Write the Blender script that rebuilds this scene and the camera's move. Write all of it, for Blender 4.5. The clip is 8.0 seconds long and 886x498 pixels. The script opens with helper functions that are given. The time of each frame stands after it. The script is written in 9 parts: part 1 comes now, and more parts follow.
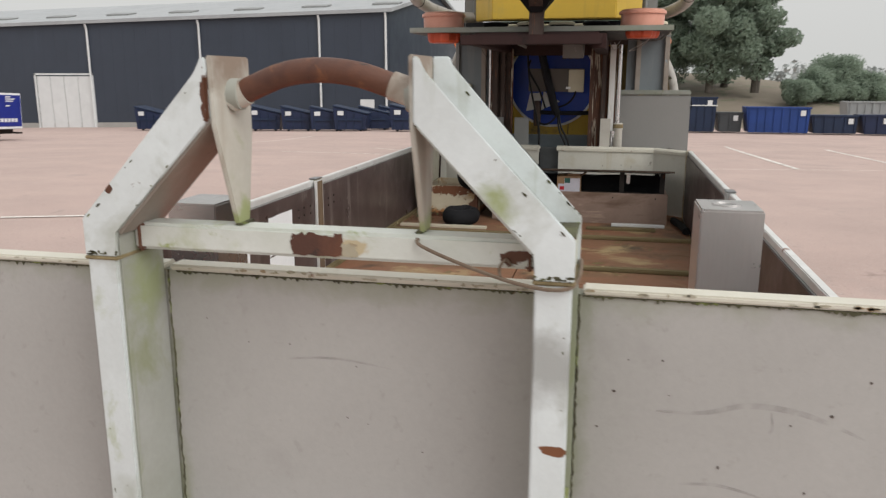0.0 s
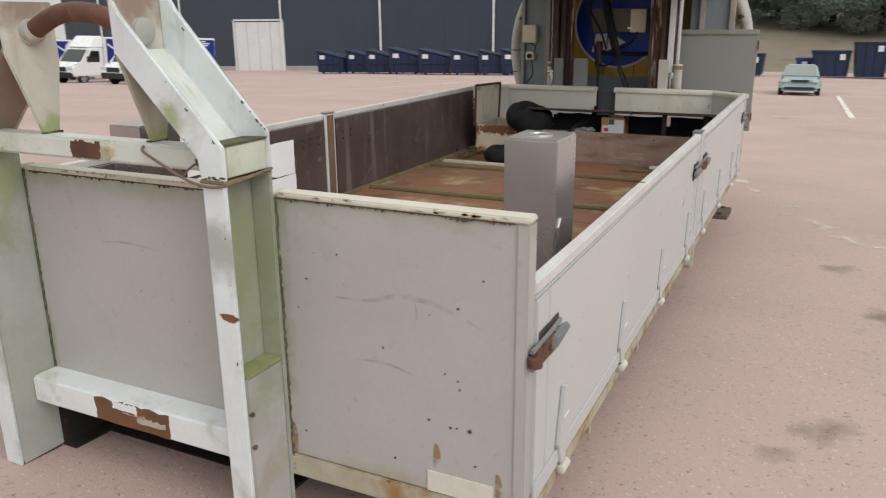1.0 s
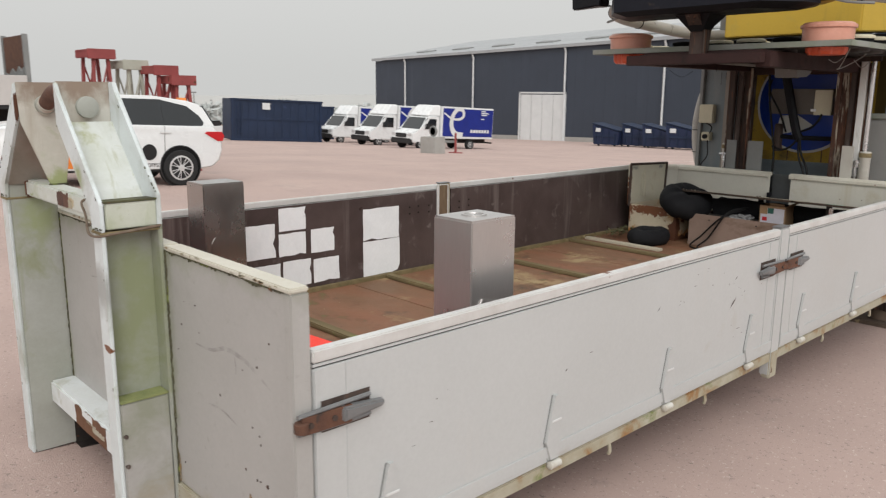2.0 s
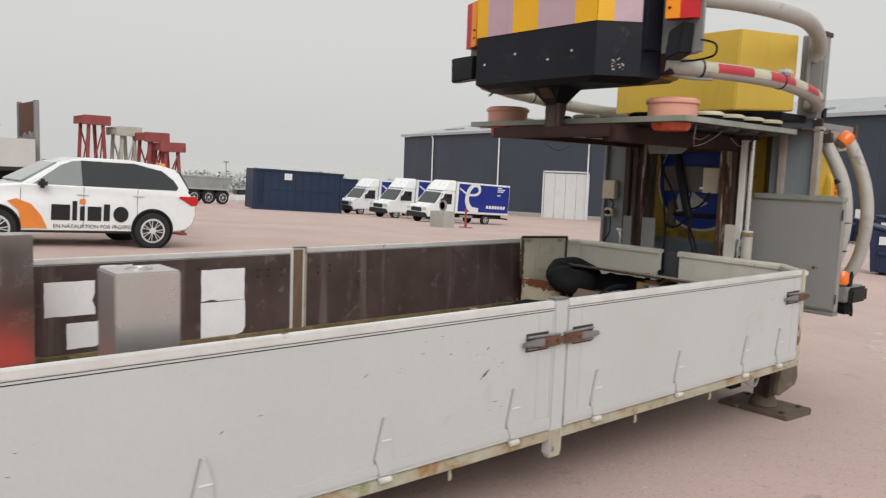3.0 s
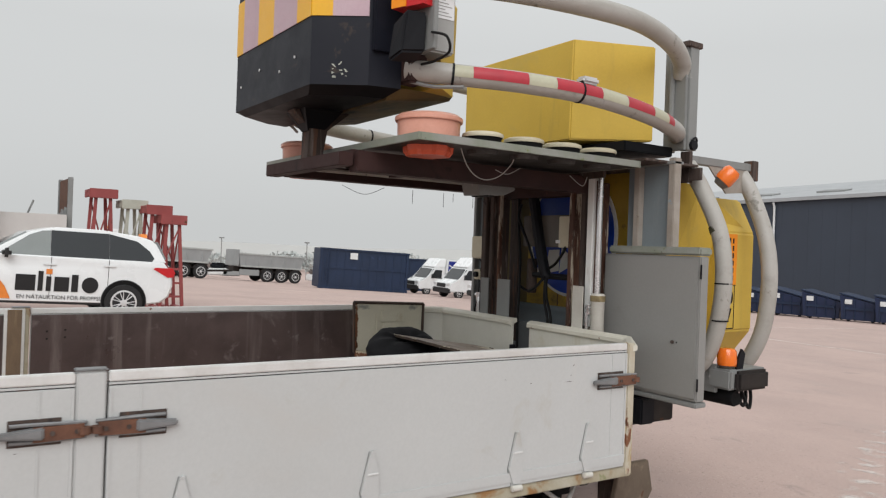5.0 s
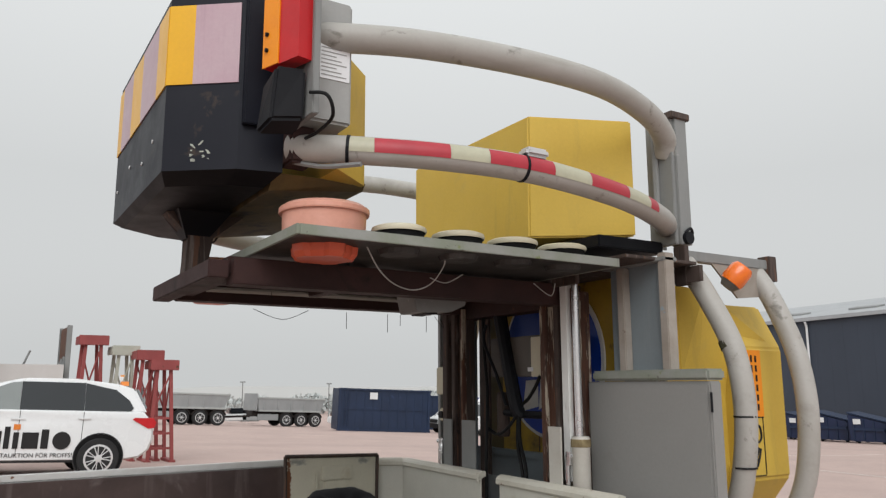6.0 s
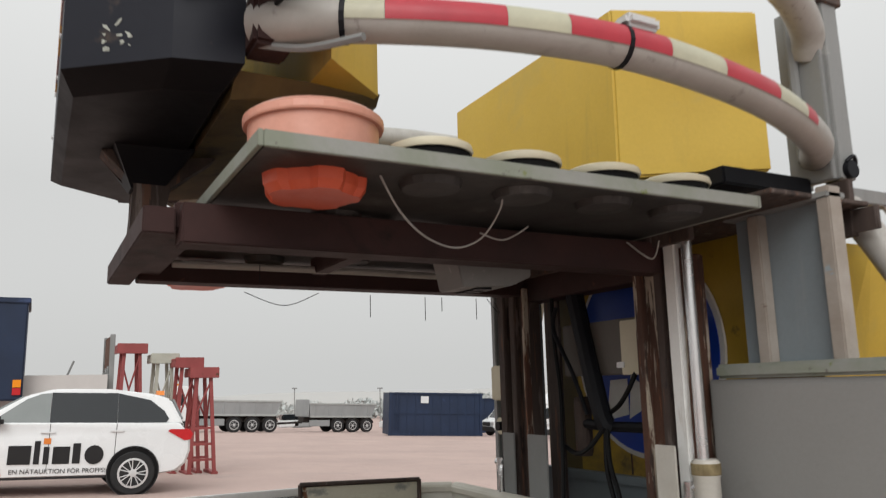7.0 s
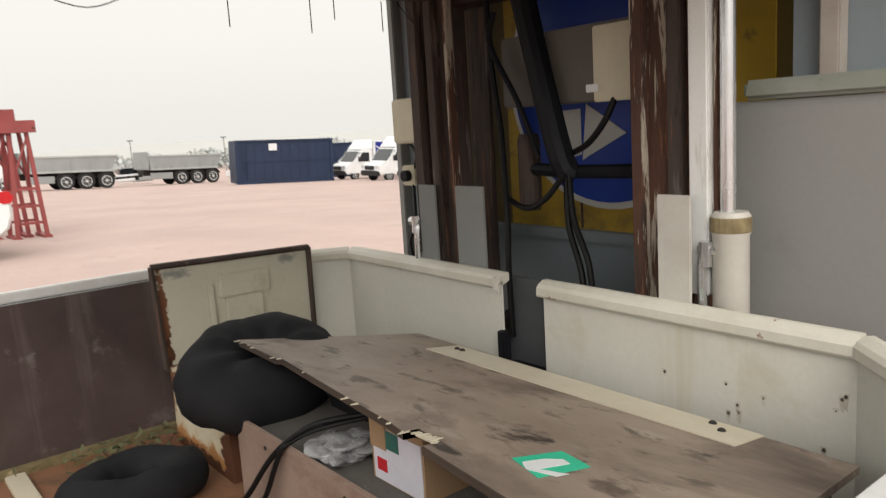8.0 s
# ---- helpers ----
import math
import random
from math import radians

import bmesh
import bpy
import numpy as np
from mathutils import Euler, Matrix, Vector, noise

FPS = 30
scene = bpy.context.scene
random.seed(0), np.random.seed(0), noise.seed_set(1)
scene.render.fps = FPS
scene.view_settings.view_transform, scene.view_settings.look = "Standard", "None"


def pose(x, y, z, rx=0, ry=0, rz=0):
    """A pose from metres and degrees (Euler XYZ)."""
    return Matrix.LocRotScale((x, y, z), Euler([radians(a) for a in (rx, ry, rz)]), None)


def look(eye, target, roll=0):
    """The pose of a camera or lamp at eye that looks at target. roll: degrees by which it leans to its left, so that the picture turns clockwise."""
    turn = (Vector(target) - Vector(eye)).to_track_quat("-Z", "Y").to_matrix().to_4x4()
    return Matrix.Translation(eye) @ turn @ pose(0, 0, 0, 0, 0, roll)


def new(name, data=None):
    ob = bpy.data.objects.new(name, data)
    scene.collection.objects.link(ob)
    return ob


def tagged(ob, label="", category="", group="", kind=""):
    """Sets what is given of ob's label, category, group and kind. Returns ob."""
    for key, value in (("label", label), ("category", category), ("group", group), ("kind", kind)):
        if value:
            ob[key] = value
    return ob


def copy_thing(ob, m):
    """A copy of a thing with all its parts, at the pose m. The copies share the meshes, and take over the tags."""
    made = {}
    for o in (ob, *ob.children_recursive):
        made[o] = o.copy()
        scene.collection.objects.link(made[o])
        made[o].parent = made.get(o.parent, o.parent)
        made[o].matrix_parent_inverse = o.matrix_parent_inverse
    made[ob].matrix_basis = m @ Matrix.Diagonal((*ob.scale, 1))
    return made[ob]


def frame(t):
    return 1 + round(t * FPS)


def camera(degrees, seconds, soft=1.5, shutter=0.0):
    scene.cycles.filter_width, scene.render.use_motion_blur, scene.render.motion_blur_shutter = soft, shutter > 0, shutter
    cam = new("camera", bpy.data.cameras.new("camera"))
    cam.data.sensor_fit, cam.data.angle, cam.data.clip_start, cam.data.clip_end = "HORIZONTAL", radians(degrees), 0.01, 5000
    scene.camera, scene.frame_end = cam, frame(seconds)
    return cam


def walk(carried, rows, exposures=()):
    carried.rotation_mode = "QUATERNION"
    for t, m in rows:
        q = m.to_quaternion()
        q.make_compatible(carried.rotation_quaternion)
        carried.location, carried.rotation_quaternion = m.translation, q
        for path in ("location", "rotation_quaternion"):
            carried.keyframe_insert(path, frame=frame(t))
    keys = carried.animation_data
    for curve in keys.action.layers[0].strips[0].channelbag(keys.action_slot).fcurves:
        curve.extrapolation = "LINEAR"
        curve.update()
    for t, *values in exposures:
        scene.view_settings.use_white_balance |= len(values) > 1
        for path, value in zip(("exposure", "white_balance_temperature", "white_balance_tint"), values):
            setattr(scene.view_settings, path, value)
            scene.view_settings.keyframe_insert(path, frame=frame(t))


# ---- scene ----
cam = camera(60.1, 8.0, soft=1.2, shutter=0.2)
PATH = [
    (0, (0.541, -1.686, 1.739), (0.118, 0.219, 1.301), 0.1),
    (0.5, (1.124, -1.698, 1.727), (0.497, 0.122, 1.185), -0.3),
    (1, (1.765, -1.644, 1.721), (0.925, 0.078, 1.15), -0.5),
    (1.2, (1.992, -1.556, 1.751), (1.013, 0.106, 1.223), -0.7),
    (2.3, (3.015, -0.737, 1.753), (1.498, 0.516, 1.397), 0.7),
    (2.5, (3.178, -0.552, 1.723), (1.634, 0.681, 1.409), 0.9),
    (3, (3.568, -0.018, 1.716), (2.06, 1.28, 1.51), 2.1),
    (3.5, (3.873, 0.543, 1.705), (2.378, 1.866, 1.588), 2.5),
    (4, (4.03, 1.135, 1.661), (2.497, 2.417, 1.581), 2.8),
    (4.2, (4.066, 1.385, 1.629), (2.5, 2.627, 1.556), 2.9),
    (5.3, (3.793, 2.664, 1.563), (2.095, 3.721, 1.615), 1.5),
    (5.5, (3.672, 2.876, 1.576), (1.978, 3.93, 1.717), 0.7),
    (6, (3.333, 3.272, 1.565), (1.656, 4.305, 1.913), -0.2),
    (6.5, (2.894, 3.581, 1.559), (1.204, 4.556, 1.997), -0.7),
    (7, (2.415, 3.803, 1.571), (0.679, 4.729, 1.927), -1.4),
    (7.5, (1.922, 3.975, 1.565), (0.237, 5.051, 1.551), -2.9),
    (8, (1.53, 4.089, 1.567), (-0.014, 5.319, 1.246), -3.6),
]
walk(cam, [(t, look(eye, target, roll)) for t, eye, target, roll in PATH], [(0, 0.15, 6500, 10), (1, 0.1, 6500, 10), (2.5, 0.1, 6500, 10), (4, 0.05, 6450, 10), (5.5, 0.06, 6330, 9.5), (6, 0.06, 6330, 9.5), (7, 0.08, 6450, 10), (7.5, 0.48, 6550, 10), (8, 0.58, 6800, 10)])

# ---------------------------------------------------------------- light
SUN_UP, SUN_ROUND = 38.0, 124.0
world = bpy.data.worlds.new("overcast")
scene.world = world
world.use_nodes = True
wn, wl = world.node_tree.nodes, world.node_tree.links
sky = wn.new("ShaderNodeTexSky")
sky.sky_type = "NISHITA"
sky.sun_disc = False
sky.sun_elevation, sky.sun_rotation = radians(SUN_UP), radians(SUN_ROUND)
sky.air_density, sky.dust_density, sky.ozone_density = 1.0, 6.0, 1.0
pale = wn.new("ShaderNodeHueSaturation")
pale.inputs["Saturation"].default_value = 0.05
cloud = wn.new("ShaderNodeMix")
cloud.data_type = "RGBA"
cloud.inputs[0].default_value = 0.8
cloud.inputs[7].default_value = (7.1, 7.15, 7.0, 1)
wl.new(sky.outputs[0], pale.inputs["Color"])
wl.new(pale.outputs[0], cloud.inputs[6])
# an overcast dome: somewhat brighter overhead than at the horizon
height = wn.new("ShaderNodeSeparateXYZ")
wl.new(wn.new("ShaderNodeTexCoord").outputs["Generated"], height.inputs[0])
dome = wn.new("ShaderNodeMapRange")
dome.inputs["From Min"].default_value, dome.inputs["From Max"].default_value = 0.25, 1.0
dome.inputs["To Min"].default_value, dome.inputs["To Max"].default_value = 0.98, 1.75
wl.new(height.outputs["Z"], dome.inputs["Value"])
brighten = wn.new("ShaderNodeVectorMath")
brighten.operation = "SCALE"
wl.new(cloud.outputs[2], brighten.inputs[0])
wl.new(dome.outputs[0], brighten.inputs["Scale"])
wl.new(brighten.outputs[0], wn["Background"].inputs["Color"])
wn["Background"].inputs["Strength"].default_value = 0.1
sun = new("sun", bpy.data.lights.new("sun", "SUN"))
sun.data.energy, sun.data.angle, sun.data.color = 1.25, radians(46), (1.0, 0.985, 0.96)
a, b = radians(SUN_UP), radians(SUN_ROUND)
sun.matrix_world = look((math.sin(b) * math.cos(a) * 50, math.cos(b) * math.cos(a) * 50, math.sin(a) * 50), (0, 0, 0))


# ---------------------------------------------------------------- materials
def mat(name, col, col2=None, scale=4.0, rough=0.5, metal=0.0, bump=0.1, grain=70.0, spots=(), streak=None, coat=0.0, stretch=(1, 1, 1), spec=0.4, patches=(), drag=None, wear=0.3):
    """A painted or bare surface: two colours mixed by broad noise, fine grain, spots (colour, share, size, softness), streaks (colour, share, stretch)
    and stains of ragged outline (colour, centre, radii, raggedness, softness)."""
    m = bpy.data.materials.new(name)
    m.use_nodes = True
    n, l = m.node_tree.nodes, m.node_tree.links
    bsdf = n["Principled BSDF"]
    at = n.new("ShaderNodeTexCoord").outputs["Object"]

    def noise_of(size, detail=4.0, by=None):
        src = at
        if by:
            mp = n.new("ShaderNodeMapping")
            mp.inputs["Scale"].default_value = by
            l.new(at, mp.inputs["Vector"])
            src = mp.outputs[0]
        t = n.new("ShaderNodeTexNoise")
        t.inputs["Scale"].default_value, t.inputs["Detail"].default_value = size, detail
        t.inputs["Roughness"].default_value, t.inputs["Distortion"].default_value = 0.62, 0.35
        l.new(src, t.inputs["Vector"])
        return t.outputs["Fac"]

    def ramp(src, lo, hi):
        r = n.new("ShaderNodeMapRange")
        r.inputs["From Min"].default_value, r.inputs["From Max"].default_value = lo, hi
        l.new(src, r.inputs["Value"])
        return r.outputs[0]

    def mixed(fac, a, b):
        x = n.new("ShaderNodeMix")
        x.data_type = "RGBA"
        if isinstance(fac, float):
            x.inputs[0].default_value = fac
        else:
            l.new(fac, x.inputs[0])
        for k, v in ((6, a), (7, b)):
            if isinstance(v, tuple):
                x.inputs[k].default_value = (*v, 1)
            else:
                l.new(v, x.inputs[k])
        return x.outputs[2]

    col2 = col2 or tuple(c * 0.86 for c in col)
    out = mixed(ramp(noise_of(scale, 6.0, stretch), 0.35, 0.65), col, col2)
    fine = noise_of(grain, 3.0, stretch)
    dim = n.new("ShaderNodeMix")
    dim.data_type, dim.blend_type = "RGBA", "MULTIPLY"
    dim.inputs[0].default_value = 1.0
    l.new(out, dim.inputs[6])
    l.new(mixed(ramp(fine, 0.25, 0.75), (0.965, 0.965, 0.965), (1.03, 1.03, 1.03)), dim.inputs[7])
    out = dim.outputs[2]
    rgh = n.new("ShaderNodeValue")
    rgh.outputs[0].default_value = rough
    for colour, share, size, *soft in spots:
        edge = soft[0] if soft else 0.035
        share += 0.07 if soft else 0.0
        out = mixed(ramp(noise_of(size, 7.0, drag), 0.645 - share, 0.645 + edge - share), out, colour)
    if streak:
        colour, share, by = streak
        out = mixed(ramp(noise_of(1.0, 6.0, by), 0.60 - share, 0.76 - share), out, colour)
    for colour, centre, radii, ragged, edge in patches:
        mp = n.new("ShaderNodeMapping")
        mp.vector_type = "TEXTURE"
        mp.inputs["Location"].default_value, mp.inputs["Scale"].default_value = centre, radii
        l.new(at, mp.inputs["Vector"])
        far_off = n.new("ShaderNodeVectorMath")
        far_off.operation = "LENGTH"
        l.new(mp.outputs[0], far_off.inputs[0])
        tear = n.new("ShaderNodeMath")
        tear.operation = "MULTIPLY_ADD"
        l.new(noise_of(ragged, 7.0), tear.inputs[0])
        tear.inputs[1].default_value = 2.4
        l.new(far_off.outputs["Value"], tear.inputs[2])
        out = mixed(ramp(tear.outputs[0], 2.2, 2.2 - edge), out, colour)
    l.new(out, bsdf.inputs["Base Color"])
    rr = n.new("ShaderNodeMath")
    rr.operation = "MULTIPLY_ADD"
    l.new(noise_of(scale * 2.5, 5.0), rr.inputs[0])
    rr.inputs[1].default_value, rr.inputs[2].default_value = wear, rough - wear / 2
    l.new(rr.outputs[0], bsdf.inputs["Roughness"])
    bsdf.inputs["Metallic"].default_value = metal
    bsdf.inputs["Specular IOR Level"].default_value = spec
    bsdf.inputs["Coat Weight"].default_value = coat
    if bump:
        bp = n.new("ShaderNodeBump")
        bp.inputs["Strength"].default_value, bp.inputs["Distance"].default_value = bump, 0.004
        l.new(fine, bp.inputs["Height"])
        l.new(bp.outputs[0], bsdf.inputs["Normal"])
    return m


RUST, RUST_D, MOSS = (0.175, 0.07, 0.033), (0.09, 0.035, 0.018), (0.16, 0.19, 0.055)
M = {
    "wall_paint": mat("grey_beige_paint", (0.395, 0.384, 0.368), (0.36, 0.349, 0.334), 1.3, 0.5, spots=(((0.325, 0.313, 0.30), -0.03, 2.2, 0.16), ((0.34, 0.328, 0.31), -0.03, 26.0, 0.08), ((0.20, 0.17, 0.13), -0.12, 30.0)), streak=((0.35, 0.34, 0.315), -0.02, (7, 7, 0.8)), patches=(((0.29, 0.30, 0.235), (-0.10, 0.0, 1.30), (2.0, 0.5, 0.085), 9.0, 0.9), ((0.27, 0.28, 0.20), (-0.56, 0.0, 0.9), (0.06, 0.5, 0.7), 9.0, 0.8), ((0.27, 0.28, 0.22), (0.465, 0.0, 1.0), (0.055, 0.5, 0.6), 9.0, 0.8), ((0.33, 0.30, 0.24), (0.85, 0.0, 0.47), (0.6, 0.5, 0.07), 9.0, 0.8))),
    "white_chipped": mat("chipped_white_paint", (0.64, 0.685, 0.69), (0.56, 0.595, 0.595), 3.0, 0.45, spots=(((0.40, 0.42, 0.38), 0.05, 4.0, 0.16), ((0.33, 0.37, 0.20), -0.02, 5.0, 0.14), ((0.13, 0.12, 0.09), -0.10, 24.0), (RUST_D, -0.085, 15.0)), streak=((0.43, 0.46, 0.41), 0.04, (9, 9, 1.0)), patches=((RUST, (0.442, -0.22, 0.984), (0.035, 0.1, 0.010), 40.0, 0.1), (RUST_D, (-0.535, -0.2, 1.50), (0.010, 0.12, 0.012), 60.0, 0.1), (RUST_D, (-0.29, -0.2, 1.70), (0.010, 0.12, 0.05), 50.0, 0.1), ((0.30, 0.34, 0.18), (0.32, -0.2, 1.50), (0.05, 0.12, 0.05), 14.0, 0.8), ((0.36, 0.37, 0.36), (0.43, -0.2, 1.17), (0.10, 0.1, 0.10), 6.0, 0.7))),
    "green_stained": mat("algae_stained_paint", (0.38, 0.385, 0.36), (0.30, 0.31, 0.265), 2.2, 0.65, spots=(((0.24, 0.26, 0.15), -0.03, 3.0, 0.14), (RUST_D, -0.06, 12.0)), streak=((0.26, 0.28, 0.18), 0.0, (14, 14, 0.9)), patches=(((0.25, 0.275, 0.165), (0.44, -0.1, 1.05), (0.2, 0.3, 0.35), 7.0, 0.8), ((0.27, 0.30, 0.17), (-0.53, -0.1, 1.25), (0.1, 0.08, 0.14), 9.0, 0.7))),
    "rust": mat("rusted_steel", (0.155, 0.07, 0.042), (0.09, 0.044, 0.03), 8.0, 0.85, bump=0.5, grain=110.0, spots=(((0.26, 0.16, 0.09), -0.02, 20.0), ((0.05, 0.035, 0.03), 0.0, 16.0))),
    "rust_bar": mat("rusty_hook_bar", (0.125, 0.05, 0.028), (0.075, 0.032, 0.022), 10.0, 0.55, bump=0.25, grain=150.0, spots=(((0.24, 0.10, 0.04), 0.02, 9.0, 0.1), ((0.045, 0.025, 0.02), 0.0, 14.0))),
    "alu": mat("weathered_white_aluminium", (0.495, 0.504, 0.50), (0.465, 0.473, 0.467), 0.9, 0.32, 0.0, bump=0.0, spec=0.45, wear=0.05, spots=(((0.47, 0.465, 0.45), -0.02, 1.2, 0.16), ((0.43, 0.42, 0.39), -0.05, 3.5, 0.12), ((0.36, 0.35, 0.33), -0.10, 19.0), ((0.28, 0.22, 0.16), -0.12, 9.0)), streak=((0.50, 0.495, 0.48), 0.0, (5, 5, 0.5))),
    "alu_bright": mat("bare_aluminium_edge", (0.70, 0.70, 0.69), (0.60, 0.59, 0.57), 5.0, 0.4, 0.25, spots=((RUST, -0.03, 9.0),)),
    "sill": mat("rusty_ochre_sill", (0.41, 0.385, 0.31), (0.31, 0.265, 0.175), 5.0, 0.7, spots=(((0.28, 0.15, 0.06), 0.03, 5.0, 0.1), (RUST_D, -0.02, 12.0), (MOSS, -0.03, 6.0, 0.1))),
    "plywood": mat("brown_coated_plywood", (0.088, 0.063, 0.059), (0.055, 0.038, 0.036), 2.6, 0.33, spots=(((0.165, 0.135, 0.13), 0.0, 1.8, 0.16), ((0.14, 0.112, 0.105), -0.02, 7.0, 0.1), ((0.20, 0.175, 0.165), -0.075, 5.0, 0.08), ((0.26, 0.24, 0.22), -0.105, 14.0), ((0.022, 0.016, 0.015), -0.08, 12.0)), streak=((0.15, 0.12, 0.112), 0.03, (7, 7, 0.6))),
    "floor_ply": mat("worn_red_brown_plywood", (0.225, 0.10, 0.055), (0.17, 0.095, 0.052), 2.8, 0.65, bump=0.3, spots=(((0.33, 0.24, 0.125), 0.03, 2.2, 0.12), ((0.075, 0.05, 0.03), 0.01, 3.2, 0.12), ((0.15, 0.052, 0.03), 0.0, 5.0, 0.1), ((0.05, 0.04, 0.03), -0.05, 17.0), ((0.33, 0.27, 0.17), -0.045, 15.0), ((0.13, 0.13, 0.045), -0.03, 5.0, 0.1)), stretch=(0.5, 1.4, 1)),
    "batten": mat("mossy_wooden_batten", (0.20, 0.15, 0.075), (0.12, 0.095, 0.045), 5.0, 0.85, bump=0.5, spots=((MOSS, 0.0, 6.0), ((0.35, 0.28, 0.16), -0.01, 9.0)), stretch=(0.3, 2, 2)),
    "tray_grey": mat("light_grey_sheet", (0.60, 0.585, 0.52), (0.54, 0.525, 0.465), 2.0, 0.45, spots=(((0.50, 0.465, 0.37), -0.03, 4.0, 0.14), ((0.22, 0.15, 0.09), -0.115, 22.0)), streak=((0.50, 0.465, 0.37), 0.02, (9, 9, 0.7))),
    "lip": mat("cream_rolled_edge", (0.60, 0.575, 0.50), (0.53, 0.50, 0.42), 4.0, 0.5, spots=((RUST, -0.035, 9.0),)),
    "stainless": mat("brushed_stainless", (0.60, 0.58, 0.57), (0.54, 0.52, 0.51), 2.0, 0.30, 0.8, bump=0.015, grain=160.0, stretch=(1, 1, 0.12)),
    "stainless_dark": mat("polished_dull_stainless", (0.46, 0.445, 0.43), (0.40, 0.385, 0.37), 2.0, 0.24, 0.95, bump=0.015, grain=160.0, stretch=(1, 1, 0.12)),
    "yellow": mat("yellow_fibreglass", (0.60, 0.41, 0.06), (0.55, 0.37, 0.055), 2.0, 0.55, bump=0.12, streak=((0.44, 0.31, 0.06), 0.03, (6, 6, 0.6)), spots=(((0.50, 0.36, 0.08), -0.02, 3.0, 0.14), ((0.30, 0.25, 0.10), -0.09, 12.0))),
    "yellow_shaded_under": mat("shade_darkened_yellow", (0.17, 0.125, 0.05), (0.09, 0.07, 0.035), 4.0, 0.65, spots=(((0.05, 0.045, 0.03), 0.03, 5.0, 0.1),)),
    "mast_grey": mat("dull_grey_paint", (0.235, 0.24, 0.235), (0.20, 0.205, 0.20), 1.5, 0.55, spots=(((0.3, 0.3, 0.29), -0.03, 10.0),), streak=((0.17, 0.17, 0.165), 0.0, (6, 6, 0.6))),
    "mast_blue": mat("blue_grey_panel", (0.20, 0.235, 0.255), (0.17, 0.20, 0.215), 1.6, 0.5, streak=((0.27, 0.28, 0.27), 0.0, (5, 5, 0.6))),
    "post_edge": mat("stained_light_post", (0.33, 0.30, 0.265), (0.25, 0.215, 0.18), 4.0, 0.6, spots=((RUST_D, -0.02, 8.0), ((0.24, 0.3, 0.33), -0.02, 5.0))),
    "cabinet": mat("grey_enclosure_paint", (0.255, 0.252, 0.242), (0.235, 0.233, 0.223), 1.2, 0.45, bump=0.03, spots=(((0.215, 0.212, 0.202), -0.05, 3.0, 0.14),)),
    "beam": mat("red_brown_primed_steel", (0.050, 0.025, 0.023), (0.034, 0.019, 0.018), 4.0, 0.65, bump=0.25, spec=0.2, spots=(((0.10, 0.045, 0.032), -0.01, 6.0), ((0.024, 0.017, 0.016), 0.0, 5.0, 0.1))),
    "peeling": mat("peeling_brown_paint", (0.105, 0.046, 0.028), (0.055, 0.028, 0.02), 5.0, 0.75, bump=0.6, spots=(((0.40, 0.35, 0.28), 0.085, 8.0), ((0.20, 0.088, 0.045), 0.06, 12.0), ((0.05, 0.032, 0.025), 0.05, 16.0)), stretch=(3, 3, 0.5), drag=(3.0, 3.0, 0.3)),
    "dark_rust": mat("dark_weathered_brown", (0.045, 0.031, 0.026), (0.075, 0.053, 0.044), 5.0, 0.75, bump=0.5, spots=(((0.16, 0.13, 0.115), 0.0, 8.0, 0.1), ((0.12, 0.06, 0.038), 0.05, 12.0), ((0.028, 0.02, 0.018), 0.05, 14.0)), stretch=(3, 3, 0.4), drag=(3.0, 3.0, 0.25)),
    "black": mat("black_plastic", (0.007, 0.0075, 0.010), (0.012, 0.0125, 0.015), 3.0, 0.5, bump=0.1, spec=0.15, spots=(((0.3, 0.3, 0.29), -0.16, 13.0),)),
    "black_head": mat("scuffed_black_panel", (0.006, 0.007, 0.013), (0.010, 0.011, 0.017), 3.0, 0.5, bump=0.04, spec=0.22, spots=(((0.03, 0.028, 0.028), -0.03, 3.0, 0.14), ((0.055, 0.04, 0.03), -0.05, 7.0, 0.1), ((0.3, 0.3, 0.28), -0.15, 13.0))),
    "rubber": mat("black_rubber", (0.006, 0.006, 0.0065), (0.010, 0.010, 0.010), 6.0, 0.75, bump=0.25, spec=0.12),
    "foam": mat("black_rubber_sheet", (0.008, 0.008, 0.0095), (0.014, 0.014, 0.0155), 4.0, 0.82, bump=0.1, spec=0.2, spots=(((0.035, 0.035, 0.033), -0.03, 3.0, 0.15),)),
    "stripe_y": mat("amber_yellow_film", (0.72, 0.39, 0.008), (0.68, 0.36, 0.008), 3.0, 0.35, bump=0.0),
    "stripe_m": mat("faded_mauve_film", (0.43, 0.29, 0.335), (0.46, 0.34, 0.375), 3.0, 0.4, bump=0.0, streak=((0.36, 0.24, 0.28), 0.04, (8, 8, 0.7))),
    "amber": mat("amber_lens", (0.80, 0.27, 0.002), (0.76, 0.24, 0.002), 9.0, 0.45, bump=0.0),
    "red": mat("red_lens", (0.50, 0.012, 0.016), (0.45, 0.01, 0.014), 9.0, 0.45, bump=0.0),
    "tube": mat("grey_white_tube_paint", (0.40, 0.385, 0.36), (0.345, 0.33, 0.30), 3.0, 0.45, bump=0.06, spots=(((0.29, 0.275, 0.245), 0.0, 4.0, 0.14), ((0.20, 0.19, 0.165), -0.03, 11.0, 0.08), ((0.12, 0.11, 0.10), -0.075, 24.0)), streak=((0.30, 0.285, 0.25), -0.01, (9, 1.2, 9))),
    "band_red": mat("red_reflective_tape", (0.42, 0.035, 0.05), (0.36, 0.03, 0.045), 8.0, 0.4, bump=0.0),
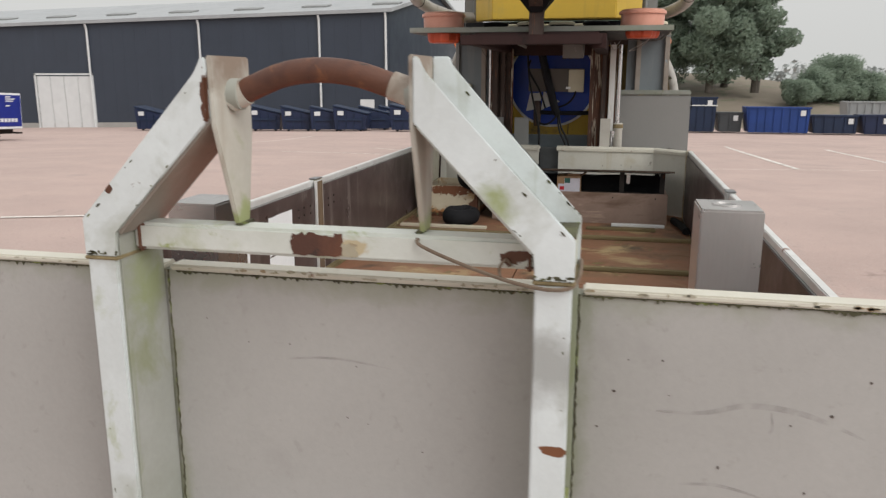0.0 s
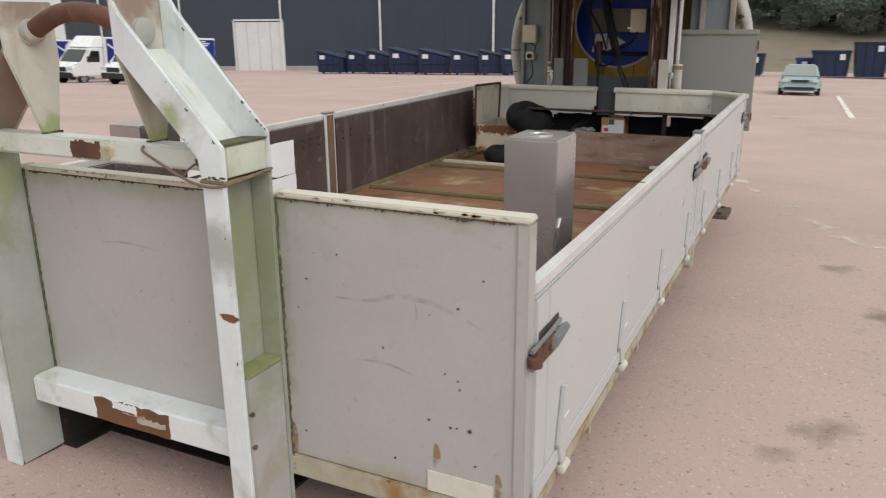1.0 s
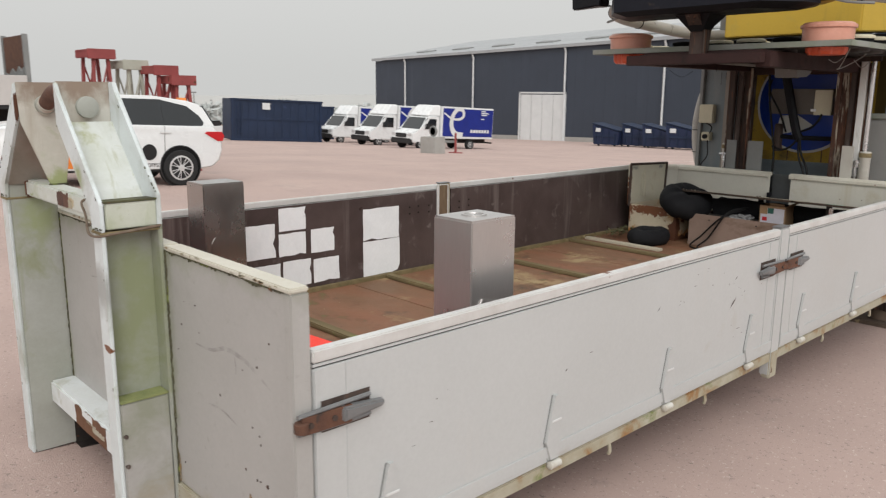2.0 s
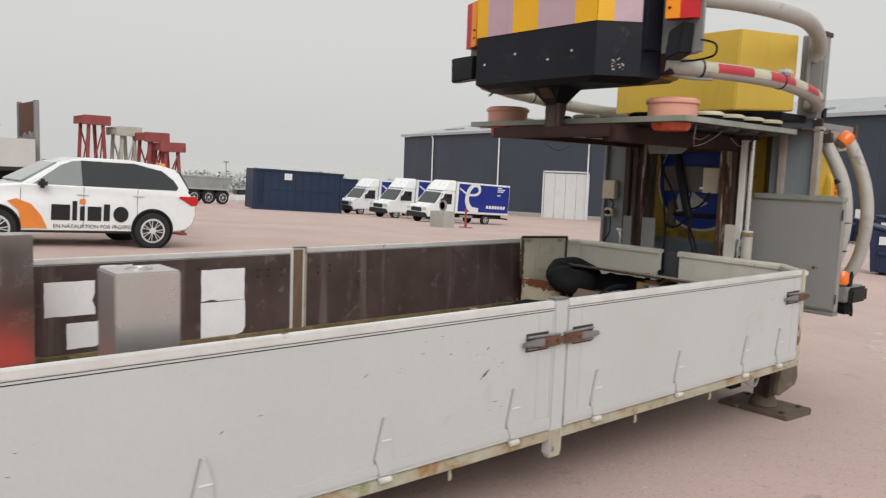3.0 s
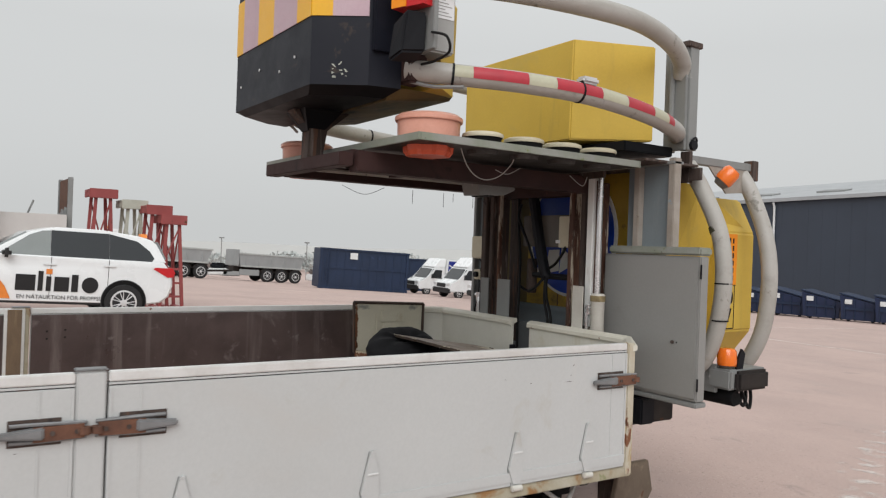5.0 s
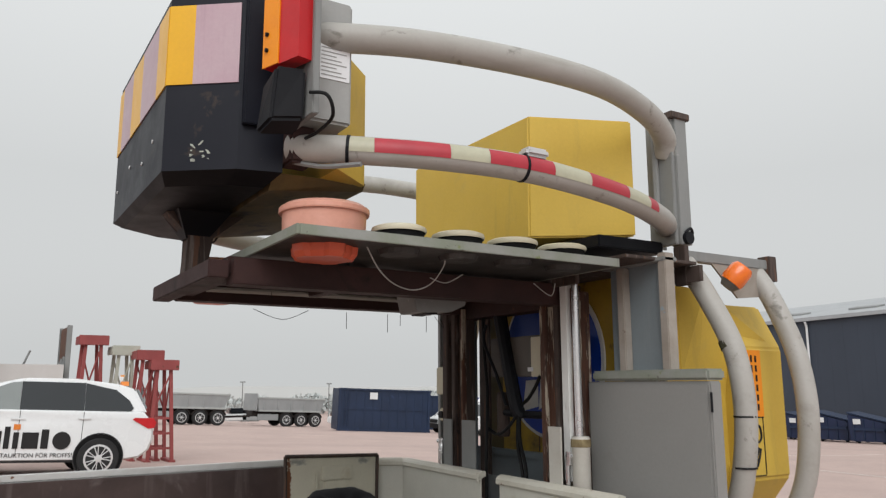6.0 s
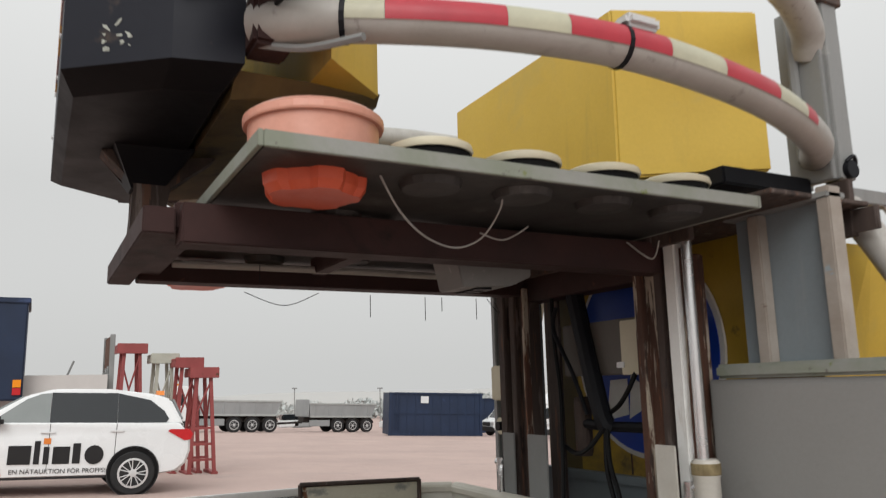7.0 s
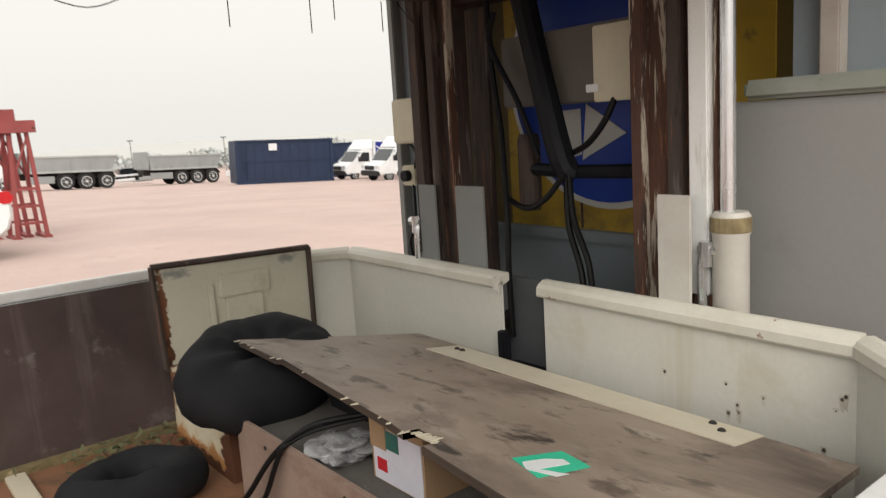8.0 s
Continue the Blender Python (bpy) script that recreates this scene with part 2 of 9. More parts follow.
    "band_cream": mat("cream_reflective_tape", (0.46, 0.45, 0.33), (0.40, 0.39, 0.29), 8.0, 0.4, bump=0.0),
    "orange": mat("faded_orange_plastic", (0.68, 0.12, 0.055), (0.62, 0.10, 0.045), 6.0, 0.4, bump=0.0),
    "orange_pale": mat("pale_salmon_lens", (0.66, 0.33, 0.25), (0.60, 0.28, 0.2), 6.0, 0.35, bump=0.0),
    "beacon": mat("orange_beacon_dome", (0.80, 0.17, 0.01), (0.74, 0.14, 0.01), 9.0, 0.18, bump=0.0, coat=0.6),
    "cream": mat("cream_plastic", (0.60, 0.56, 0.42), (0.54, 0.50, 0.37), 6.0, 0.45, bump=0.0),
    "shelf": mat("dirty_grey_plate", (0.105, 0.103, 0.096), (0.08, 0.078, 0.073), 3.0, 0.6, spots=(((0.15, 0.15, 0.135), -0.03, 9.0), ((0.045, 0.04, 0.035), 0.0, 5.0, 0.1))),
    "shelf_edge": mat("mossy_grey_edge", (0.27, 0.275, 0.255), (0.21, 0.23, 0.18), 5.0, 0.6, spots=((MOSS, -0.03, 8.0), ((0.12, 0.11, 0.095), 0.0, 10.0))),
    "blue_sign": mat("blue_sign_film", (0.008, 0.050, 0.36), (0.008, 0.045, 0.32), 4.0, 0.35, bump=0.0),
    "white_sign": mat("white_sign_film", (0.66, 0.66, 0.63), (0.58, 0.58, 0.55), 5.0, 0.4, bump=0.0),
    # shelf grey with the underside's shade put in, plus pale streaks
    "shelf_under": mat("shade_darkened_streaked_plate", (0.042, 0.04, 0.038), (0.03, 0.028, 0.027), 3.0, 0.55, spots=(((0.10, 0.10, 0.095), -0.03, 5.0, 0.12), ((0.018, 0.016, 0.015), 0.0, 4.0, 0.1)), streak=((0.085, 0.083, 0.08), -0.04, (1.5, 14, 3))),
    "chip_pale": mat("pale_scuffed_chip", (0.42, 0.44, 0.38), (0.30, 0.31, 0.27), 30.0, 0.7, bump=0.1),
    "tie_brown": mat("rusty_brown_wire", (0.20, 0.15, 0.11), (0.12, 0.085, 0.06), 20.0, 0.8, bump=0.1),
    "hinge_highlight": mat("hinge_highlight_paint", (0.66, 0.665, 0.66), (0.60, 0.60, 0.59), 8.0, 0.4, bump=0.02, spots=((RUST, -0.07, 14.0),)),
    "bracket_brown": mat("muddy_brown_steel", (0.15, 0.115, 0.085), (0.10, 0.075, 0.055), 5.0, 0.75, bump=0.2, spots=(((0.21, 0.17, 0.12), -0.01, 6.0, 0.1), (RUST_D, -0.02, 12.0))),
    "paper": mat("white_paper", (0.78, 0.79, 0.80), (0.74, 0.75, 0.76), 7.0, 0.7, bump=0.05, spots=(((0.10, 0.08, 0.075), -0.045, 9.0),)),
    "chrome": mat("hydraulic_chrome", (0.72, 0.72, 0.72), None, 5.0, 0.22, 0.8, bump=0.0),
    "cyl_white": mat("off_white_cylinder_paint", (0.55, 0.53, 0.48), (0.48, 0.45, 0.40), 4.0, 0.45, spots=((RUST, -0.04, 9.0),)),
    "cable": mat("black_cable", (0.007, 0.007, 0.0075), None, 8.0, 0.5, bump=0.0, spec=0.2),
    "cable_white": mat("pale_wire", (0.38, 0.37, 0.35), None, 8.0, 0.5, bump=0.0),
    "board": mat("weathered_brown_plywood_top", (0.285, 0.225, 0.178), (0.205, 0.158, 0.124), 3.2, 0.55, bump=0.25, spots=(((0.095, 0.07, 0.056), 0.05, 2.2, 0.14), ((0.32, 0.27, 0.22), 0.01, 6.0, 0.12), ((0.10, 0.075, 0.058), 0.02, 12.0, 0.1), ((0.045, 0.034, 0.028), -0.05, 7.0, 0.06), ((0.36, 0.31, 0.25), -0.06, 22.0), ((0.24, 0.20, 0.08), -0.10, 6.0, 0.1)), stretch=(0.7, 1.5, 1), drag=(0.7, 1.3, 1)),
    "board_edge": mat("split_ply_edge", (0.07, 0.048, 0.035), (0.04, 0.028, 0.021), 9.0, 0.85, bump=0.5, stretch=(0.4, 2, 4), spots=(((0.20, 0.15, 0.10), -0.03, 14.0),)),
    "crate": mat("brown_crate_board", (0.28, 0.20, 0.16), (0.21, 0.145, 0.115), 3.0, 0.65, bump=0.2, spots=(((0.15, 0.095, 0.066), 0.02, 4.0, 0.12), ((0.36, 0.27, 0.21), -0.02, 6.0, 0.1), ((0.08, 0.055, 0.04), -0.03, 7.0)), drag=(0.5, 1, 1.6)),
    "rusty_cream": mat("rust_eaten_cream_paint", (0.62, 0.55, 0.42), (0.54, 0.46, 0.32), 5.0, 0.6, bump=0.2, spots=(((0.45, 0.28, 0.13), 0.02, 4.0, 0.1), (RUST, 0.02, 9.0), (RUST_D, -0.02, 13.0)), patches=(((0.42, 0.20, 0.075), (-0.8, 5.1, 0.54), (0.6, 0.6, 0.07), 14.0, 0.35), (RUST_D, (-0.8, 5.1, 0.52), (0.6, 0.6, 0.045), 18.0, 0.2), (RUST, (-1.12, 4.93, 0.72), (0.06, 0.1, 0.12), 18.0, 0.25), (RUST, (-0.86, 4.93, 0.76), (0.22, 0.03, 0.05), 34.0, 0.1), (RUST_D, (-0.62, 4.93, 0.60), (0.07, 0.07, 0.16), 18.0, 0.2))),
    "lid_in": mat("cream_grey_lid", (0.58, 0.55, 0.44), (0.53, 0.50, 0.40), 4.0, 0.5, spots=(((0.45, 0.38, 0.26), -0.04, 5.0, 0.12), ((0.2, 0.13, 0.08), -0.05, 12.0)), patches=((RUST_D, (-1.09, 4.92, 0.85), (0.1, 0.03, 0.12), 25.0, 0.1), ((0.26, 0.26, 0.23), (-1.09, 4.98, 1.115), (0.1, 0.07, 0.022), 25.0, 0.6), ((0.26, 0.26, 0.23), (-1.09, 5.42, 1.105), (0.1, 0.05, 0.02), 25.0, 0.6), (RUST, (-1.1, 4.93, 1.0), (0.1, 0.02, 0.14), 25.0, 0.2))),
    "carton": mat("corrugated_carton", (0.33, 0.21, 0.12), (0.29, 0.18, 0.10), 5.0, 0.85, bump=0.2),
    "carton_print": mat("white_printed_carton", (0.62, 0.60, 0.66), None, 5.0, 0.6, bump=0.05),
    "green_print": mat("green_print", (0.02, 0.42, 0.25), (0.03, 0.46, 0.28), 6.0, 0.4, bump=0.0),
    "dark_green": mat("dark_green_print", (0.03, 0.12, 0.1), None, 6.0, 0.5, bump=0.0),
    "red_print": mat("red_print", (0.5, 0.02, 0.03), None, 6.0, 0.5, bump=0.0),
    "fluor_red": mat("fluorescent_red_sheet", (0.95, 0.055, 0.03), (0.88, 0.045, 0.025), 4.0, 0.45, bump=0.0),
    "strip": mat("beige_metal_strip", (0.52, 0.47, 0.37), (0.46, 0.41, 0.31), 3.0, 0.55, spots=(((0.15, 0.12, 0.1), -0.05, 10.0),)),
    "foot_wood": mat("dirty_brown_foot_plate", (0.13, 0.095, 0.07), (0.085, 0.062, 0.046), 6.0, 0.85, bump=0.5, spots=(((0.26, 0.2, 0.12), 0.0, 9.0),)),
    "old_zinc": mat("weathered_zinc_lever", (0.24, 0.245, 0.25), (0.18, 0.18, 0.18), 8.0, 0.5, 0.4, bump=0.2, spots=((RUST, -0.02, 20.0), ((0.34, 0.34, 0.34), 0.0, 14.0))),
    "cover_white": mat("flaking_white_cover_paint", (0.76, 0.76, 0.74), (0.68, 0.68, 0.66), 3.0, 0.45, bump=0.15, spots=(((0.13, 0.055, 0.035), 0.0, 8.0), ((0.45, 0.42, 0.37), -0.02, 5.0, 0.1)), drag=(2.5, 2.5, 0.4)),
    "box_brown": mat("grey_brown_control_box", (0.105, 0.092, 0.08), (0.088, 0.078, 0.067), 3.0, 0.5, bump=0.05),
    "step_moss": mat("moss_covered_step", (0.27, 0.29, 0.12), (0.21, 0.235, 0.10), 20.0, 0.9, bump=0.6, grain=60.0),
    "post_brown": mat("brown_worn_timber_post", (0.17, 0.115, 0.07), (0.11, 0.075, 0.05), 5.0, 0.8, bump=0.3, spots=(((0.27, 0.20, 0.12), 0.0, 6.0, 0.1),), stretch=(2, 2, 0.5), drag=(2, 2, 0.4)),
    "gusset": mat("brown_stained_white_plate", (0.55, 0.54, 0.49), (0.46, 0.44, 0.38), 4.0, 0.5, bump=0.1, spots=(((0.36, 0.38, 0.24), -0.02, 6.0, 0.12), (RUST_D, -0.07, 16.0)), streak=((0.38, 0.33, 0.27), 0.06, (12, 12, 1.2)), patches=(((0.26, 0.20, 0.155), (-0.1, -0.09, 1.78), (2.0, 0.3, 0.10), 10.0, 0.8), ((0.30, 0.33, 0.16), (-0.1, -0.09, 1.41), (2.0, 0.3, 0.06), 14.0, 0.6))),
    # yellow darkened for shade in the mast, with grime spots and streaks
    "yellow_shaded_grimy": mat("shade_darkened_grimy_yellow", (0.50, 0.325, 0.034), (0.41, 0.265, 0.03), 2.5, 0.55, bump=0.05, spots=(((0.16, 0.11, 0.035), 0.0, 3.0, 0.14), ((0.08, 0.06, 0.03), -0.03, 7.0, 0.1)), streak=((0.22, 0.15, 0.03), 0.0, (8, 8, 0.6))),
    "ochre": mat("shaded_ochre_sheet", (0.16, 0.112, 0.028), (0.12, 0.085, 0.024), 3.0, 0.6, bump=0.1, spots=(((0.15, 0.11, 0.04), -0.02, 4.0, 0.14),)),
    "beam_flaked": mat("white_paint_flaking_to_rust", (0.70, 0.73, 0.74), (0.63, 0.65, 0.64), 3.0, 0.5, bump=0.2, spots=((RUST_D, -0.09, 18.0), ((0.42, 0.42, 0.34), 0.0, 4.0, 0.12))),
    "crossbar": mat("algae_spotted_white_paint", (0.60, 0.62, 0.59), (0.52, 0.54, 0.49), 4.0, 0.5, bump=0.15, spots=(((0.40, 0.43, 0.30), 0.03, 5.0, 0.14), ((0.28, 0.32, 0.12), -0.03, 9.0, 0.08), (RUST_D, -0.075, 20.0), (RUST, -0.07, 9.0)), patches=(((0.45, 0.38, 0.25), (0.0, -0.1, 1.38), (0.05, 0.3, 0.02), 18.0, 0.3), (RUST_D, (0.36, -0.15, 1.375), (0.035, 0.06, 0.02), 24.0, 0.1))),
    "pivot": mat("worn_white_pivot", (0.58, 0.57, 0.53), (0.45, 0.42, 0.36), 12.0, 0.5, bump=0.1, spots=((RUST, -0.03, 25.0),)),
    "beam_rust": mat("rust_with_cream_remnants", (0.16, 0.075, 0.038), (0.11, 0.05, 0.028), 9.0, 0.8, bump=0.4, spots=(((0.62, 0.53, 0.38), -0.005, 17.0), ((0.06, 0.03, 0.02), -0.02, 22.0))),
    "leg_floor": mat("algae_streaked_channel", (0.60, 0.62, 0.60), (0.50, 0.52, 0.46), 5.0, 0.5, bump=0.1, spots=(((0.36, 0.37, 0.22), 0.02, 7.0, 0.14), (RUST_D, -0.07, 16.0)), streak=((0.33, 0.33, 0.19), 0.05, (3, 16, 3))),
    "cheek": mat("algae_streaked_cheek", (0.52, 0.54, 0.47), (0.40, 0.43, 0.32), 6.0, 0.55, bump=0.15, spots=(((0.30, 0.33, 0.15), 0.02, 8.0, 0.14), (RUST_D, -0.02, 18.0)), streak=((0.34, 0.37, 0.22), 0.04, (14, 14, 1.5))),
    "collar": mat("ochre_rusty_weld", (0.30, 0.24, 0.13), (0.16, 0.12, 0.06), 14.0, 0.8, bump=0.4, spots=((MOSS, 0.02, 20.0), (RUST_D, 0.0, 15.0))),
    # reflected and see-through light is put into this pale glass colour
    "windscreen": mat("sky_reflection_grey_glass", (0.22, 0.24, 0.235), (0.19, 0.21, 0.205), 1.0, 0.1, bump=0.0, coat=0.7),
    "corner_rust": mat("rust_eaten_corner_steel", (0.50, 0.47, 0.39), (0.40, 0.34, 0.24), 5.0, 0.6, bump=0.2, spots=(((0.36, 0.25, 0.12), 0.04, 5.0, 0.1), (RUST, 0.05, 7.0), (RUST_D, 0.02, 11.0)), drag=(2, 2, 0.6)),
    "chassis": mat("dark_frame_steel", (0.022, 0.019, 0.018), (0.034, 0.028, 0.025), 5.0, 0.7, bump=0.2, spec=0.2, spots=((RUST_D, 0.01, 7.0),)),
}


# ---------------------------------------------------------------- mesh helpers
def thing(name, label, category, at=(0, 0, 0), group="", kind=""):
    """A top-level thing: an Empty at its base."""
    ob = new(name)
    ob.empty_display_size = 0.1
    ob.matrix_basis = Matrix.Translation(at)
    return tagged(ob, label, category, group, kind)


def part(name, bm, material, parent=None, label="", smooth=False):
    """Links a bmesh as one mesh object, under a thing or a part; the bmesh is in the world's metres."""
    me = bpy.data.meshes.new(name)
    bmesh.ops.recalc_face_normals(bm, faces=bm.faces)
    if smooth:
        for f in bm.faces:
            f.smooth = True
        me_sharp = [e for e in bm.edges if len(e.link_faces) == 2 and e.calc_face_angle(0) > 0.7]
        for e in me_sharp:
            e.smooth = False
    bm.to_mesh(me)
    bm.free()
    me.materials.append(M[material] if isinstance(material, str) else material)
    ob = new(name, me)
    if parent is not None:
        ob.parent = parent
        top = parent.parent or parent
        top = top.parent or top
        ob.matrix_parent_inverse = Matrix() if parent.parent else parent.matrix_basis.inverted()
    return tagged(ob, label)


def twin(ob, name, offset, parent):
    """Another object on the same mesh, moved by an offset."""
    o = new(name, ob.data)
    o.parent = parent
    o.matrix_parent_inverse = Matrix() if parent.parent else parent.matrix_basis.inverted()
    o.matrix_basis = Matrix.Translation(offset) if isinstance(offset, tuple) else offset
    return o


def B(*boxes, bevel=0.0):
    """A bmesh of boxes (x0, x1, y0, y1, z0, z1), with bevelled edges."""
    bm = bmesh.new()
    for x0, x1, y0, y1, z0, z1 in boxes:
        add_box(bm, x0, x1, y0, y1, z0, z1)
    if bevel:
        bmesh.ops.bevel(bm, geom=bm.edges[:], offset=bevel, segments=2, affect="EDGES", clamp_overlap=True)
    return bm


def add_box(bm, x0, x1, y0, y1, z0, z1):
    v = [bm.verts.new((x, y, z)) for x in (x0, x1) for y in (y0, y1) for z in (z0, z1)]
    for q in ((0, 1, 3, 2), (4, 6, 7, 5), (0, 4, 5, 1), (2, 3, 7, 6), (0, 2, 6, 4), (1, 5, 7, 3)):
        bm.faces.new([v[i] for i in q])
    return v


def add_prism(bm, outline, axis, lo, hi):
    """A flat outline pushed from lo to hi along an axis; the outline's pairs are the other two coordinates in order."""
    def place(p, d):
        c = list(p)
        c.insert("xyz".index(axis), d)
        return c
    a = [bm.verts.new(place(p, lo)) for p in outline]
    b = [bm.verts.new(place(p, hi)) for p in outline]
    n = len(a)
    bm.faces.new(a)
    bm.faces.new(b[::-1])
    for i in range(n):
        bm.faces.new((a[i], b[i], b[(i + 1) % n], a[(i + 1) % n]))


def P(outline, axis, lo, hi, bevel=0.0):
    bm = bmesh.new()
    add_prism(bm, outline, axis, lo, hi)
    if bevel:
        bmesh.ops.bevel(bm, geom=bm.edges[:], offset=bevel, segments=2, affect="EDGES", clamp_overlap=True)
    return bm


def add_loft(bm, low, high):
    """A closed body between two outlines of 3D points."""
    a = [bm.verts.new(p) for p in low]
    b = [bm.verts.new(p) for p in high]
    n = len(a)
    bm.faces.new(a)
    bm.faces.new(b[::-1])
    for i in range(n):
        bm.faces.new((a[i], b[i], b[(i + 1) % n], a[(i + 1) % n]))


def smooth_path(pts, steps=6):
    """A path through the points, rounded (Catmull-Rom)."""
    pts = [Vector(p) for p in pts]
    if len(pts) < 3:
        return pts
    out = []
    for i in range(len(pts) - 1):
        p0, p1, p2, p3 = pts[max(i - 1, 0)], pts[i], pts[i + 1], pts[min(i + 2, len(pts) - 1)]
        for k in range(steps):
            t = k / steps
            out.append(0.5 * ((2 * p1) + (p2 - p0) * t + (2 * p0 - 5 * p1 + 4 * p2 - p3) * t * t + (3 * p1 - p0 - 3 * p2 + p3) * t**3))
    return out + [pts[-1]]


def add_tube(bm, pts, r, seg=12, steps=6, radii=None, caps=True):
    """A round tube along a rounded path."""
    path = smooth_path(pts, steps)
    rings, up = [], None
    for i, p in enumerate(path):
        d = (path[min(i + 1, len(path) - 1)] - path[max(i - 1, 0)]).normalized()
        if up is None:
            up = d.orthogonal().normalized()
        up = (up - d * up.dot(d)).normalized()
        side = d.cross(up)
        rr = radii[min(int(i / len(path) * len(radii)), len(radii) - 1)] if radii else r
        rings.append([bm.verts.new(p + (up * math.cos(k * math.tau / seg) + side * math.sin(k * math.tau / seg)) * rr) for k in range(seg)])
    for a, b in zip(rings, rings[1:]):
        for k in range(seg):
            bm.faces.new((a[k], a[(k + 1) % seg], b[(k + 1) % seg], b[k]))
    if caps:
        bm.faces.new(rings[0][::-1])
        bm.faces.new(rings[-1])


def Tube(pts, r, seg=12, steps=6):
    bm = bmesh.new()
    add_tube(bm, pts, r, seg, steps)
    return bm


def add_lathe(bm, profile, at=(0, 0, 0), axis="z", seg=24, turn=None):
    """A body of revolution: profile of (radius, height) pairs."""
    rings = []
    for r, h in profile:
        ring = []
        for k in range(seg):
            c, s = r * math.cos(k * math.tau / seg), r * math.sin(k * math.tau / seg)
            p = Vector({"z": (c, s, h), "x": (h, c, s), "y": (s, h, c)}[axis])
            if turn is not None:
                p = turn @ p
            ring.append(bm.verts.new(p + Vector(at)))
        rings.append(ring)
    for a, b in zip(rings, rings[1:]):
        for k in range(seg):
            bm.faces.new((a[k], a[(k + 1) % seg], b[(k + 1) % seg], b[k]))
    bm.faces.new(rings[0][::-1])
    bm.faces.new(rings[-1])


def L(profile, at=(0, 0, 0), axis="z", seg=24, turn=None):
    bm = bmesh.new()
    add_lathe(bm, profile, at, axis, seg, turn)
    return bm


def lettering(name, text, size, m, material, parent, label=""):
    """Words as a thin mesh, in the built-in font, at the pose m in the parent's space."""
    cu = bpy.data.curves.new(name, "FONT")
    cu.body, cu.size, cu.extrude, cu.align_x, cu.align_y = text, size, 0.001, "CENTER", "CENTER"
    tmp = new(name, cu)
    me = bpy.data.meshes.new_from_object(tmp.evaluated_get(bpy.context.evaluated_depsgraph_get()))
    bpy.data.objects.remove(tmp)
    me.materials.clear()
    me.materials.append(M[material])
    ob = new(name, me)
    ob.parent = parent
    ob.matrix_basis = m
    return tagged(ob, label)


# ---------------------------------------------------------------- the yard
def ground_z(x, y):
    """The yard falls gently away from the flatbed's front, shaped to the camera's view."""
    return 0.27 - 0.05 * min(max(y, -20), 38) - 0.035 * (min(max(y, 38), 90) - 38) - 0.020 * min(max(-x - 14, 0), 90)


def steps_of(spans):
    out = []
    for a, b, n in spans:
        out += [a + (b - a) * i / n for i in range(n)]
    return out + [spans[-1][1]]


def asphalt():
    m = mat("pinkish_asphalt", (0.475, 0.352, 0.314), (0.405, 0.302, 0.270), 0.35, 0.8, bump=0.9, grain=130.0,
            spots=(((0.375, 0.293, 0.265), -0.02, 0.6, 0.14), ((0.53, 0.41, 0.362), -0.06, 0.22, 0.12), ((0.30, 0.238, 0.215), -0.07, 1.5, 0.1), ((0.335, 0.262, 0.235), -0.05, 5.0, 0.12), ((0.57, 0.475, 0.43), -0.035, 55.0, 0.05), ((0.25, 0.197, 0.178), -0.03, 48.0, 0.05), ((0.20, 0.155, 0.14), -0.065, 26.0), ((0.60, 0.53, 0.48), -0.085, 30.0)))
    return m


M["asphalt"] = asphalt()
xs = steps_of([(-600, -104, 8), (-104, -14, 15), (-14, 14, 14), (14, 120, 8), (120, 600, 6)])
ys = steps_of([(-400, -20, 6), (-20, 38, 20), (38, 90, 10), (90, 900, 10)])
verts = [(x, y, ground_z(x, y)) for y in ys for x in xs]
nx = len(xs)
faces = [(j * nx + i, j * nx + i + 1, (j + 1) * nx + i + 1, (j + 1) * nx + i) for j in range(len(ys) - 1) for i in range(nx - 1)]
me = bpy.data.meshes.new("ground")
me.from_pydata(verts, [], faces)
me.materials.append(M["asphalt"])
tagged(new("ground", me), "wide yard of worn pinkish asphalt", "ground", kind="structure")


